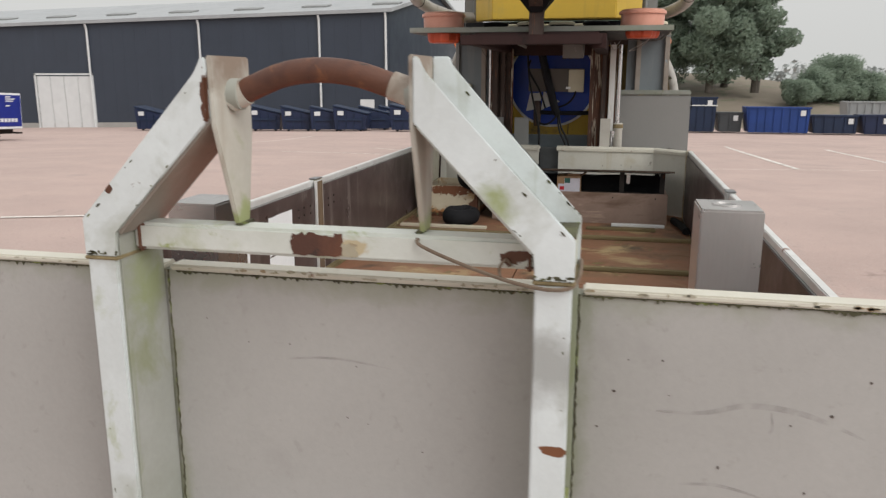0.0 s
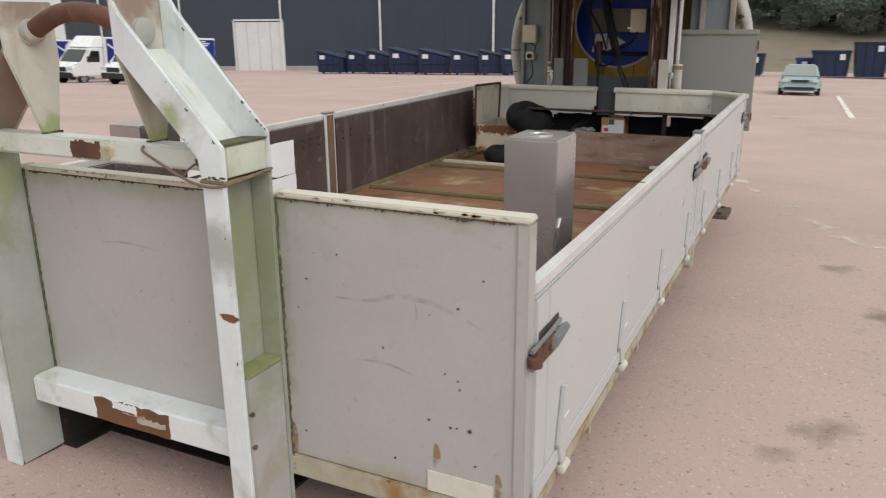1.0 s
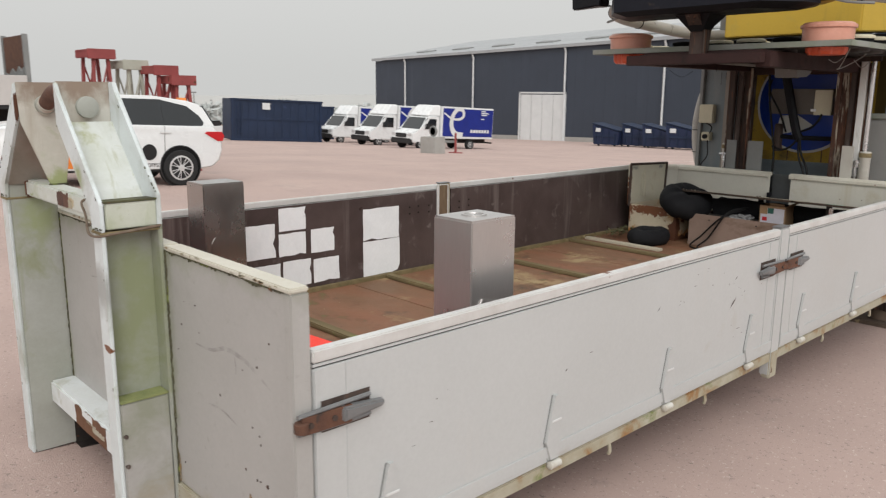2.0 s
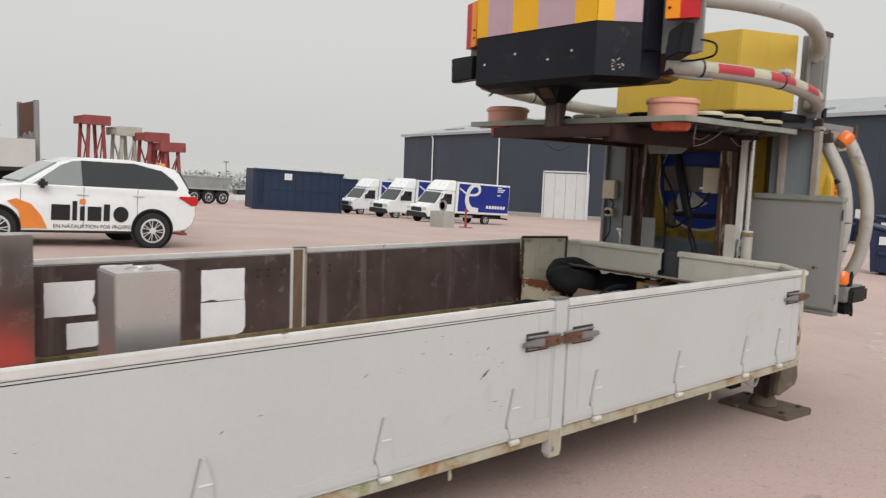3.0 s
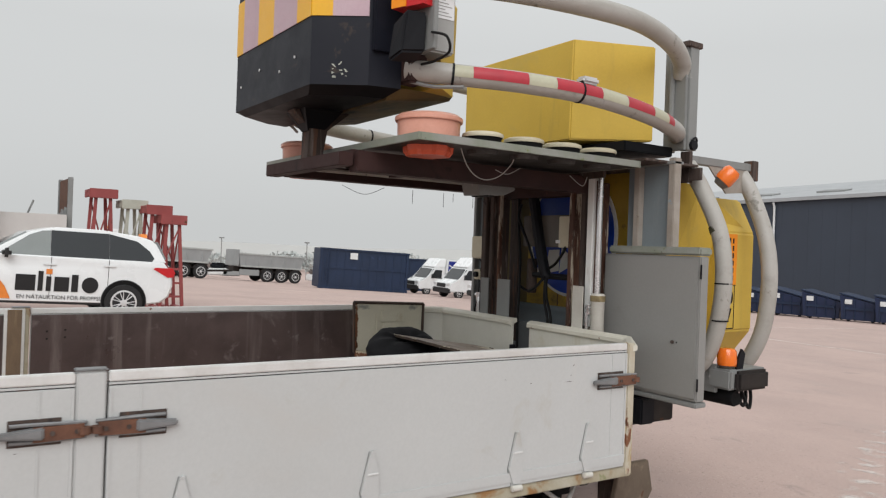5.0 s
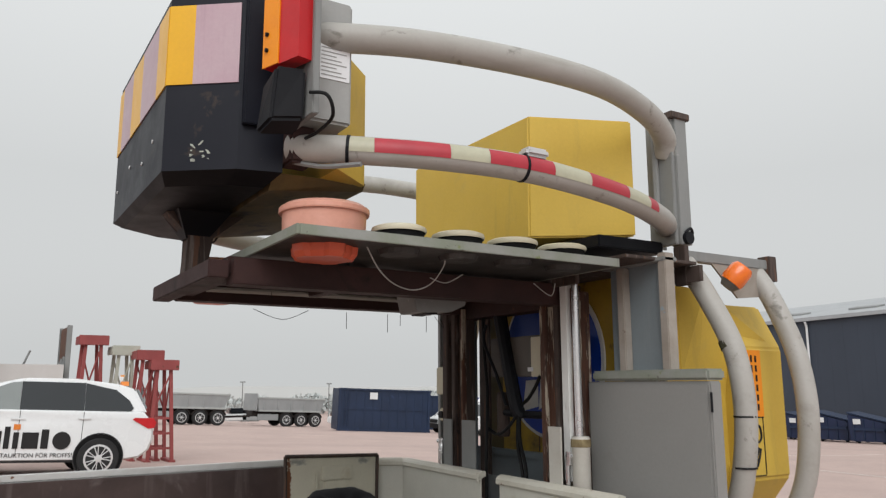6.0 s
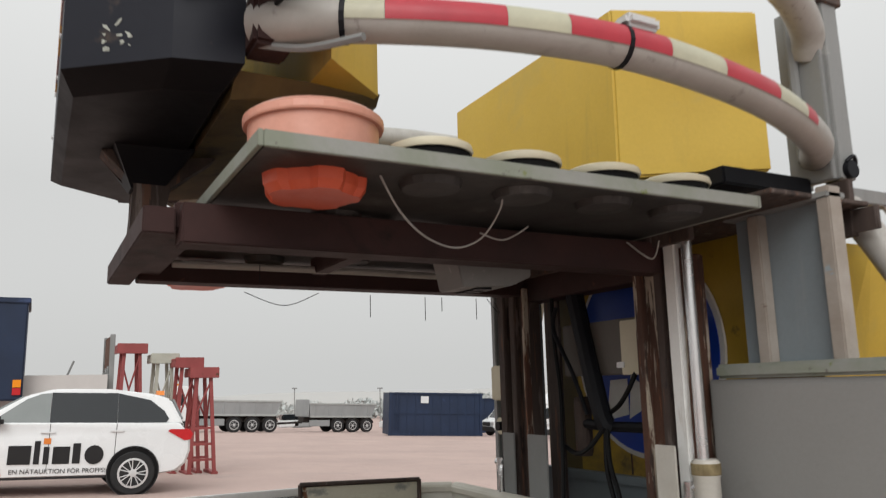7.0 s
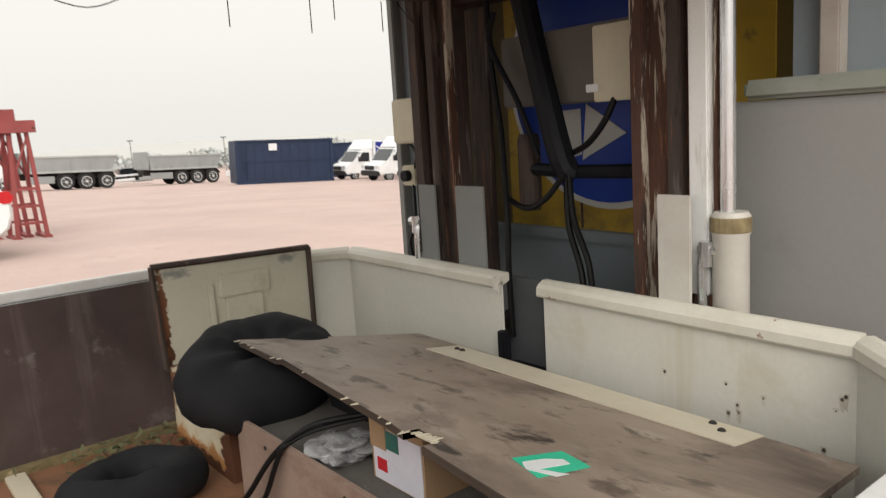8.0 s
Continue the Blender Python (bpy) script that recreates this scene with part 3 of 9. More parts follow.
def road_stain(name, colour, lo, hi, scale, cover=1.0, fade=0.0):
    """Paint, dirt or a rubbed mark that covers what lies under it only in ragged patches; fade thins it towards the rim (u = 1)."""
    m = bpy.data.materials.new(name)
    m.use_nodes = True
    n, l = m.node_tree.nodes, m.node_tree.links
    t = n.new("ShaderNodeTexNoise")
    t.inputs["Scale"].default_value, t.inputs["Detail"].default_value = scale, 8.0
    l.new(n.new("ShaderNodeTexCoord").outputs["Object"], t.inputs["Vector"])
    r = n.new("ShaderNodeMapRange")
    r.inputs["From Min"].default_value, r.inputs["From Max"].default_value, r.inputs["To Max"].default_value = lo, hi, cover
    if fade:
        thin = n.new("ShaderNodeMath")
        thin.operation = "MULTIPLY_ADD"
        uv = n.new("ShaderNodeSeparateXYZ")
        l.new(n.new("ShaderNodeTexCoord").outputs["UV"], uv.inputs[0])
        l.new(uv.outputs["X"], thin.inputs[0])
        thin.inputs[1].default_value = -fade
        l.new(t.outputs["Fac"], thin.inputs[2])
        l.new(thin.outputs[0], r.inputs["Value"])
    else:
        l.new(t.outputs["Fac"], r.inputs["Value"])
    clear, mix = n.new("ShaderNodeBsdfTransparent"), n.new("ShaderNodeMixShader")
    n["Principled BSDF"].inputs["Base Color"].default_value = (*colour, 1)
    n["Principled BSDF"].inputs["Roughness"].default_value = 0.7
    l.new(r.outputs[0], mix.inputs[0])
    l.new(clear.outputs[0], mix.inputs[1])
    l.new(n["Principled BSDF"].outputs[0], mix.inputs[2])
    l.new(mix.outputs[0], n["Material Output"].inputs["Surface"])
    return m


M["road_paint"] = road_stain("worn_road_paint", (0.80, 0.76, 0.71), 0.22, 0.52, 4.0, 0.95)
M["blotch_white"] = road_stain("white_blotch", (0.74, 0.70, 0.66), 0.45, 0.66, 5.0, 0.6, 0.20)


def road_line(points, width, label="worn white painted line on asphalt"):
    bm = bmesh.new()
    pts = []
    for (xa, ya), (xb, yb) in zip(points, points[1:]):
        n = max(2, int(math.hypot(xb - xa, yb - ya)))
        pts += [(xa + (xb - xa) * i / n, ya + (yb - ya) * i / n) for i in range(n)]
    pts.append(points[-1])
    rows = []
    for i, (x, y) in enumerate(pts):
        a, b = pts[max(i - 1, 0)], pts[min(i + 1, len(pts) - 1)]
        d = Vector((b[0] - a[0], b[1] - a[1], 0)).normalized()
        s = Vector((-d.y, d.x, 0)) * width / 2
        rows.append([bm.verts.new((x + k * s.x, y + k * s.y, ground_z(x + k * s.x, y + k * s.y) + 0.012)) for k in (-1, 1)])
    for a, b in zip(rows, rows[1:]):
        bm.faces.new((a[0], a[1], b[1], b[0]))
    return tagged(part("road_marking", bm, "road_paint"), label, "road marking", kind="structure")


for pts, w in (
    (((6.05, 39.5), (5.7, 21.8)), 0.16), (((10.5, 38.5), (9.4, 25)), 0.16), (((2.42, 35.6), (2.56, 20.5)), 0.15), (((-0.95, 35.8), (-0.5, 23)), 0.12),
    (((0.75, 19.8), (1.45, 20.15)), 0.16), (((2.7, 20.7), (13.0, 23.6)), 0.06), (((-11.5, 24.9), (-5.8, 24.6)), 0.13), (((-9.5, 29.6), (-5.0, 25.9)), 0.13),
    (((-18, 44), (-17, 30)), 0.12), (((-7.5, 6.5), (-5.6, 7.5)), 0.1),
):
    road_line(pts, w)


# a trail of white blotches across the asphalt beside the flatbed, thinning towards both sides
trail = smooth_path([(-1.2, 13.2, 0), (0.4, 9.4, 0), (1.3, 7.1, 0), (2.0, 5.3, 0), (2.45, 4.6, 0)], 20)
bm = bmesh.new()
uvs = bm.loops.layers.uv.new("UVMap")
rows = []
for i, p in enumerate(trail):
    d = (trail[min(i + 1, len(trail) - 1)] - trail[max(i - 1, 0)]).normalized()
    end = abs(2 * i / (len(trail) - 1) - 1) ** 4
    row = []
    for k in range(-3, 4):
        q = p + Vector((-d.y, d.x, 0)) * (0.09 * k)
        row.append((bm.verts.new((q.x, q.y, ground_z(q.x, q.y) + 0.004)), max(abs(k) / 3, end)))
    rows.append(row)
for a, b in zip(rows, rows[1:]):
    for k in range(6):
        quad = (a[k], a[k + 1], b[k + 1], b[k])
        f = bm.faces.new([v for v, u in quad])
        for loop, (v, u) in zip(f.loops, quad):
            loop[uvs].uv = (u, 0.0)
tagged(part("blotch_trail", bm, "blotch_white"), "trail of white blotches on asphalt", "road stain", kind="structure")

# dark oily stains and dirt near the flatbed
M["oil_stain"] = road_stain("dark_oily_stain", (0.17, 0.13, 0.11), 0.30, 0.75, 6.0, 0.6, 0.45)
rng = random.Random(19)
for x, y, w in ((1.95, 1.35, 0.24), (1.78, 1.08, 0.18), (2.2, 3.0, 0.3), (2.0, 3.97, 0.3), (2.9, 2.2, 0.35), (3.2, 5.8, 0.5)):
    bm = bmesh.new()
    uvs = bm.loops.layers.uv.new("UVMap")
    rings = [[(bm.verts.new((x, y, ground_z(x, y) + 0.003)), 0.0)] * 18]
    shape = [rng.uniform(0.75, 1.25) for j in range(18)]
    for k in (0.35, 0.7, 1.0):
        ring = []
        for j in range(18):
            px_, py_ = x + w * shape[j] * k * 1.3 * math.cos(j * math.tau / 18), y + w * shape[j] * k * math.sin(j * math.tau / 18)
            ring.append((bm.verts.new((px_, py_, ground_z(px_, py_) + 0.003)), k))
        rings.append(ring)
    for n_ring, (a, b) in enumerate(zip(rings, rings[1:])):
        for j in range(18):
            quad = (a[j], b[j], b[(j + 1) % 18]) if n_ring == 0 else (a[j], b[j], b[(j + 1) % 18], a[(j + 1) % 18])
            f = bm.faces.new([v for v, u in quad])
            for loop, (v, u) in zip(f.loops, quad):
                loop[uvs].uv = (u, 0.0)
    tagged(part("oil_stain", bm, "oil_stain"), "dark oily stain on the asphalt", "stain", kind="structure")


# ---------------------------------------------------------------- the warehouse and the far side of the yard
M["cladding"] = mat("dark_blue_grey_cladding", (0.040, 0.050, 0.070), (0.036, 0.045, 0.063), 0.3, 0.45, bump=0.0, streak=((0.05, 0.062, 0.085), 0.0, (0.7, 0.7, 0.06)))
M["roof_sheet"] = mat("light_grey_roof_sheet", (0.36, 0.37, 0.38), (0.31, 0.32, 0.33), 0.5, 0.5, bump=0.0)
M["white_paint"] = mat("white_painted_metal", (0.66, 0.67, 0.67), (0.60, 0.61, 0.61), 1.0, 0.45, bump=0.0)
M["navy"] = mat("navy_blue_steel", (0.011, 0.024, 0.060), (0.008, 0.018, 0.045), 0.9, 0.5, bump=0.05, spots=((RUST_D, -0.06, 3.0), ((0.03, 0.05, 0.12), -0.01, 2.0)))
M["navy_plain"] = mat("navy_plastic", (0.012, 0.022, 0.062), (0.010, 0.018, 0.05), 1.5, 0.45, bump=0.0)
M["bright_blue"] = mat("blue_container_paint", (0.012, 0.045, 0.20), (0.010, 0.038, 0.16), 0.8, 0.5, bump=0.0)
M["glass_dark"] = mat("dark_car_glass", (0.012, 0.015, 0.018), None, 3.0, 0.12, bump=0.0, coat=0.6)
M["car_white"] = mat("white_car_paint", (0.72, 0.73, 0.73), (0.70, 0.71, 0.71), 1.0, 0.28, bump=0.0, coat=0.6)
M["tyre"] = mat("black_tyre", (0.014, 0.014, 0.015), (0.02, 0.02, 0.02), 5.0, 0.8, bump=0.2)
M["rim"] = mat("silver_alloy_rim", (0.62, 0.62, 0.62), None, 4.0, 0.35, 0.3, bump=0.0)
M["black_trim"] = mat("black_trim_plastic", (0.02, 0.02, 0.021), None, 4.0, 0.55, bump=0.0)
M["logo_black"] = mat("black_vinyl", (0.015, 0.015, 0.016), None, 4.0, 0.4, bump=0.0)
M["logo_orange"] = mat("orange_vinyl", (0.75, 0.23, 0.04), None, 4.0, 0.4, bump=0.0)
M["logo_blue"] = mat("royal_blue_vinyl", (0.012, 0.025, 0.22), None, 2.0, 0.35, bump=0.0)
M["tip_grey"] = mat("grey_tipper_body", (0.30, 0.31, 0.31), (0.26, 0.27, 0.27), 0.8, 0.5, bump=0.0)
M["tip_dark"] = mat("dark_grey_steel", (0.06, 0.065, 0.07), (0.045, 0.05, 0.055), 1.0, 0.5, bump=0.0)
M["tip_rim"] = mat("pale_grey_rim", (0.40, 0.41, 0.40), (0.34, 0.35, 0.34), 0.8, 0.5, bump=0.0)
M["trestle_red"] = mat("faded_red_steel", (0.29, 0.065, 0.062), (0.24, 0.052, 0.05), 2.0, 0.55, bump=0.1, spots=((RUST_D, -0.02, 4.0),))
M["trestle_cream"] = mat("faded_cream_steel", (0.42, 0.42, 0.36), (0.36, 0.36, 0.3), 2.0, 0.55, bump=0.1, spots=((RUST_D, -0.02, 4.0),))
# distance haze is put into the leaves' pale base colour
M["leaf"] = mat("haze_paled_green_leaves", (0.34, 0.41, 0.325), (0.29, 0.35, 0.275), 0.4, 0.7, bump=0.0, spec=0.1)
def let_light_through(m, share):
    """Leaves pass part of the light on."""
    n, l = m.node_tree.nodes, m.node_tree.links
    bsdf = n["Principled BSDF"]
    thin, mix = n.new("ShaderNodeBsdfTranslucent"), n.new("ShaderNodeMixShader")
    l.new(bsdf.inputs["Base Color"].links[0].from_socket, thin.inputs["Color"])
    mix.inputs[0].default_value = share
    l.new(bsdf.outputs[0], mix.inputs[1])
    l.new(thin.outputs[0], mix.inputs[2])
    l.new(mix.outputs[0], n["Material Output"].inputs["Surface"])


let_light_through(M["leaf"], 0.55)
M["bark"] = mat("grey_bark", (0.10, 0.085, 0.07), (0.07, 0.06, 0.05), 3.0, 0.9, bump=0.4)
M["bank"] = mat("grassy_bank", (0.185, 0.16, 0.115), (0.215, 0.175, 0.14), 0.18, 0.9, bump=0.3, grain=9.0, spots=(((0.12, 0.14, 0.08), 0.02, 0.35, 0.1), ((0.24, 0.21, 0.17), -0.02, 0.9, 0.1)))
M["concrete"] = mat("grey_concrete", (0.36, 0.35, 0.33), (0.31, 0.30, 0.28), 1.5, 0.8, bump=0.2)
M["white_dirty"] = mat("off_white_trailer_side", (0.55, 0.53, 0.51), (0.50, 0.48, 0.46), 1.2, 0.5, bump=0.0)
M["teal_car"] = mat("pale_teal_car_paint", (0.30, 0.42, 0.42), None, 2.0, 0.3, bump=0.0, coat=0.5)

TILT_W = math.tan(radians(1.15))
house = thing("warehouse", "long dark blue-grey clad warehouse with light grey roof", "warehouse", (-44, 57.5, -2.4))
WX0, WX1, WY, WTOP, WBOT = -71.6, -16.62, 57.5, 6.6, -1.72


def wz(x, z):
    """Warehouse heights sink a little towards its far end, to fit the camera's view."""
    return z + (x - WX1) * TILT_W


def add_wall_panel(bm, x0, x1, y0, y1, z0, z1, base=0.0):
    add_loft(bm, [(x0, y0, wz(x0, z0) - base), (x1, y0, wz(x1, z0) - base), (x1, y1, wz(x1, z0) - base), (x0, y1, wz(x0, z0) - base)],
             [(x0, y0, wz(x0, z1)), (x1, y0, wz(x1, z1)), (x1, y1, wz(x1, z1)), (x0, y1, wz(x0, z1))])


x = WX0
while x < WX1 - 0.01:
    x2 = min(x + 1.1, WX1)
    bm = bmesh.new()
    if not (-48.6 < (x + x2) / 2 < -42.9):
        add_wall_panel(bm, x, x2 - 0.006, WY, WY + 0.3, WBOT, WTOP, 1.5)
    else:
        add_wall_panel(bm, x, x2 - 0.006, WY, WY + 0.3, 2.3, WTOP)
    part("wall_panel", bm, "cladding", house)
    x = x2
bm = bmesh.new()
add_wall_panel(bm, WX0, WX1, WY + 0.32, WY + 0.4, 2.3, WTOP)
part("wall_core", bm, "cladding", house)
for x0 in (WX0, WX1 - 0.3):
    bm = bmesh.new()
    add_prism(bm, [(WY + 0.3, wz(x0, WBOT) - 2), (WY + 34, wz(x0, WBOT) - 2), (WY + 34, wz(x0, WTOP)), (WY + 17, wz(x0, WTOP) + 2.9), (WY + 0.3, wz(x0, WTOP))], "x", x0, x0 + 0.3)
    part("gable_wall", bm, "cladding", house)
part("back_wall", B((WX0, WX1, WY + 33.7, WY + 34, -4, 5.5)), "cladding", house)
bm = bmesh.new()
for ya, za, yb, zb in ((WY - 0.35, 0.0, WY + 17, 2.9), (WY + 34.35, 0.0, WY + 17, 2.9)):
    add_loft(bm, [(WX0 - 0.3, ya, wz(WX0, WTOP) + za), (WX1 + 0.4, ya, wz(WX1, WTOP) + za), (WX1 + 0.4, yb, wz(WX1, WTOP) + zb), (WX0 - 0.3, yb, wz(WX0, WTOP) + zb)],
             [(WX0 - 0.3, ya, wz(WX0, WTOP) + za + 0.28), (WX1 + 0.4, ya, wz(WX1, WTOP) + za + 0.28), (WX1 + 0.4, yb, wz(WX1, WTOP) + zb + 0.28), (WX0 - 0.3, yb, wz(WX0, WTOP) + zb + 0.28)])
roof = part("roof", bm, "roof_sheet", house)
for k in range(9):
    xr = WX0 + 4 + k * 6.1
    part("roof_vent", P([(WY + 3, wz(xr, WTOP) + 0.7), (WY + 4.2, wz(xr, WTOP) + 0.92), (WY + 4.2, wz(xr, WTOP) + 1.2), (WY + 3, wz(xr, WTOP) + 0.98)], "x", xr, xr + 2.2), "mast_grey", roof)
for xp in (-66.0, -55.03, -43.0, -32.6, -22.2, -16.75):
    bm = bmesh.new()
    add_tube(bm, [(xp, WY - 0.3, wz(xp, WTOP) - 0.05), (xp, WY - 0.14, wz(xp, WTOP) - 0.5), (xp, WY - 0.14, wz(xp, WTOP) - 1.0), (xp, WY - 0.14, wz(xp, WBOT) - 0.6)], 0.085, 8, 3)
    part("downpipe", bm, "white_paint", house, "white downpipe", smooth=True)
gate = part("loading_door", B((-48.5, -43.0, WY + 0.02, WY + 0.2, -3.6, 1.85)), "mast_grey", house, "white sectional loading door")
for i in range(4):
    part("door_leaf", B((-48.42 + i * 1.36, -47.1 + i * 1.36, WY - 0.06, WY + 0.02, -3.5, 1.75), bevel=0.02), "white_paint", gate)
part("door_frame", B((-48.65, -48.5, WY - 0.1, WY + 0.1, -3.6, 1.98), (-43.0, -42.85, WY - 0.1, WY + 0.1, -3.6, 1.98), (-48.65, -42.85, WY - 0.1, WY + 0.1, 1.85, 2.0)), "white_paint", gate)
part("side_door", B((-18.95, -17.8, WY - 0.06, WY + 0.02, -2.0, 0.0), bevel=0.02), "white_paint", house, "small white steel door")
bm = bmesh.new()
add_wall_panel(bm, WX0, WX1, WY - 0.04, WY, WBOT - 0.35, WBOT + 0.1, 0.8)
part("plinth", bm, "concrete", house)


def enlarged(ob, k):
    """A far thing grown k times about a camera point, to fit its view."""
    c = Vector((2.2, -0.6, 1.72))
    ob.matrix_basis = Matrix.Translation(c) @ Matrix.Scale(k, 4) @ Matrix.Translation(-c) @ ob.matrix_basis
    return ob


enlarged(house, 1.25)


def skip(w=1.7, d=2.4, h=1.85):
    """A wheeled waste bin with a sloped lid, sized to fit the camera's view."""
    t = thing("waste_container", "navy blue steel waste container with sloped lid", "waste container", group="waste containers by the warehouse")
    part("body", P([(-d / 2 + 0.12, 0.14), (d / 2 - 0.12, 0.14), (d / 2, h * 0.93), (-d / 2, h * 0.64)], "x", -w / 2, w / 2, 0.02), "navy_plain", t)
    part("lid", P([(-d / 2 - 0.06, h * 0.66), (d / 2 + 0.05, h * 0.955), (d / 2 + 0.04, h), (-d / 2 - 0.04, h * 0.70)], "x", -w / 2 - 0.04, w / 2 + 0.04, 0.012), "navy", t, "sloped lid")
    for k in (-0.72, -0.24, 0.24, 0.72):
        zt = h * (0.785 + 0.145 * k)
        part("rib", B((-w / 2 - 0.045, -w / 2, k * d / 2 - 0.035, k * d / 2 + 0.035, 0.18, zt - 0.05), bevel=0.006), "navy", t)
    part("pocket", B((-w / 2 - 0.10, -w / 2 - 0.02, -d * 0.36, d * 0.36, h * 0.42, h * 0.50), bevel=0.01), "navy", t, "lifting pocket")
    part("label", B((-w / 2 - 0.06, -w / 2 - 0.048, d * 0.18, d * 0.36, h * 0.62, h * 0.78)), "white_paint", t, "white label")
    for sx in (-1, 1):
        for sy in (-1, 1):
            part("wheel", L([(0.1, -0.03), (0.1, 0.03)], (sx * w * 0.36, sy * d * 0.3, 0.1), "x", 14), "tyre", t)
    return t


def put(ob, x, y, rz=0, lift=0.0, tilt=0.0):
    ob.matrix_basis = pose(x, y, ground_z(x, y) + lift, 0, tilt, rz)
    return ob


def again(ob, x, y, rz=0, lift=0.0, size=1.0):
    o = copy_thing(ob, pose(x, y, ground_z(x, y) + lift, 0, 0, rz))
    o.scale = (size, size, size)
    return o


bin0 = put(skip(), -38.97, 59.43, 96)
bin0.scale = (1.15, 1.15, 1.15)
for x, y, r, s in ((-36.21, 60.12, 4, 1.15), (-33.56, 59.2, 8, 1.15), (-30.46, 58.05, 8, 1.21), (-24.02, 56.21, 10, 1.08), (-21.49, 55.75, 14, 1.06), (-19.3, 55.29, 7, 1.08), (-18.27, 57.82, 16, 1.05), (-17.35, 60.35, 10, 1.05), (-14.36, 53.91, 4, 1.1), (-12.87, 56.9, 12, 1.05), (-27.12, 56.9, 8, 1.15), (-4.85, 26, 14, 0.84), (-4.0, 28.4, 14, 0.84)):
    again(bin0, x, y, r + 90, 0, s)
part_bag = bmesh.new()
bmesh.ops.create_icosphere(part_bag, subdivisions=3, radius=0.3)
for v in part_bag.verts:
    v.co = Vector((v.co.x * 1.5, v.co.y * 0.9, v.co.z * 0.5)) * (1 + 0.35 * noise.noise(v.co * 5)) + Vector((-4.5, 25.5, ground_z(-4.3, 25.3) + 1.08))
M["green_bag"] = mat("green_plastic_sheet", (0.05, 0.14, 0.09), (0.07, 0.2, 0.13), 4.0, 0.4, bump=0.1)
tagged(part("rubbish_bag", part_bag, "green_bag", smooth=True), "crumpled green plastic bag on a waste container", "bag")


def roll_off(length, h=2.35, w=2.4):
    """A ribbed open-top roll-off container; its long side faces -y."""
    t = thing("roll_off_container", "navy blue steel roll-off container with side ribs", "container", group="roll-off containers in the yard")
    part("body", B((0, length, 0, w, 0.16, h), bevel=0.03), "navy", t)
    n = int(length / 0.62)
    rib = part("rib", B((0.02, 0.1, -0.03, 0.0, 0.2, h - 0.12), bevel=0.01), "navy", t)
    for k in range(1, n):
        twin(rib, "rib", (k * length / n, 0, 0), t)
    part("top_rail", B((-0.04, length + 0.04, -0.09, 0.03, h - 0.12, h + 0.03), bevel=0.02), "navy", t)
    part("side_rail", B((0.0, length, -0.06, 0.0, h * 0.52, h * 0.57), bevel=0.01), "navy", t)
    part("bottom_rail", B((-0.02, length + 0.02, -0.08, 0.06, 0.06, 0.24), bevel=0.02), "navy", t)
    for k in (0.12, length - 0.12):
        part("corner_post", B((k - 0.1, k + 0.1, -0.085, 0.05, 0.1, h), bevel=0.02), "navy", t)
    part("ladder", B((0.45, 0.49, -0.12, -0.085, 0.5, h - 0.3), (0.75, 0.79, -0.12, -0.085, 0.5, h - 0.3), *[(0.45, 0.79, -0.12, -0.09, z, z + 0.03) for z in (0.7, 1.0, 1.3, 1.6)]), "navy", t)
    part("sign", B((length * 0.33, length * 0.33 + 0.6, -0.1, -0.085, h - 0.75, h - 0.25)), "white_paint", t, "white label sheet")
    for k in (0.8, length - 0.8):
        part("roller", L([(0.1, -0.1), (0.1, 0.1)], (k, 0.4, 0.1), "x", 12), "chassis", t)
    return t


c1 = roll_off(7.3, 3.25, 2.5)
c1.matrix_basis = pose(-51.08, 27.36, ground_z(-51.08, 27.36) - 0.1, 0, 2.2, 77)
c2 = roll_off(7.2, 3.2, 2.5)
c2.matrix_basis = pose(-62.0, 36.36, ground_z(-62.0, 36.36) - 0.1, 0, 1.5, 77)


def wheel(parent, x, y, z, r, width, rim_r, spokes=7):
    """A road wheel with tyre, rim and spokes; its axle runs along x in the vehicle's space."""
    w = part("wheel", L([(r * 0.66, -width / 2), (r * 0.93, -width / 2), (r, -width * 0.36), (r, width * 0.36), (r * 0.93, width / 2), (r * 0.66, width / 2)], (x, y, z), "x", 28), "tyre", parent, smooth=True)
    sgn = 1 if x > 0 else -1
    rim = bmesh.new()
    add_lathe(rim, [(rim_r, -0.02), (rim_r, 0.03), (rim_r * 0.86, 0.035), (rim_r * 0.86, -0.02)], (x + sgn * (width / 2 - 0.03), y, z), "x", 24)
    add_lathe(rim, [(rim_r * 0.26, -0.03), (rim_r * 0.26, 0.04), (rim_r * 0.16, 0.045)], (x + sgn * (width / 2 - 0.03), y, z), "x", 12)
    for k in range(spokes):
        a0 = k * math.tau / spokes
        for da in (-0.16, 0.16):
            p, q = (0.2, a0 + da * 0.4), (0.9, a0 + da)
            c = [Vector((x + sgn * (width / 2 - 0.02), y + rr * rim_r * math.cos(an), z + rr * rim_r * math.sin(an))) for rr, an in (p, q)]
            add_tube(rim, c, 0.024, 6)
    part("rim", rim, "rim", w, smooth=True)
    disc = L([(rim_r * 0.9, -0.01), (rim_r * 0.9, 0.0)], (x + sgn * (width / 2 - 0.07), y, z), "x", 20)
    part("brake_disc", disc, "black_trim", w)
    return w


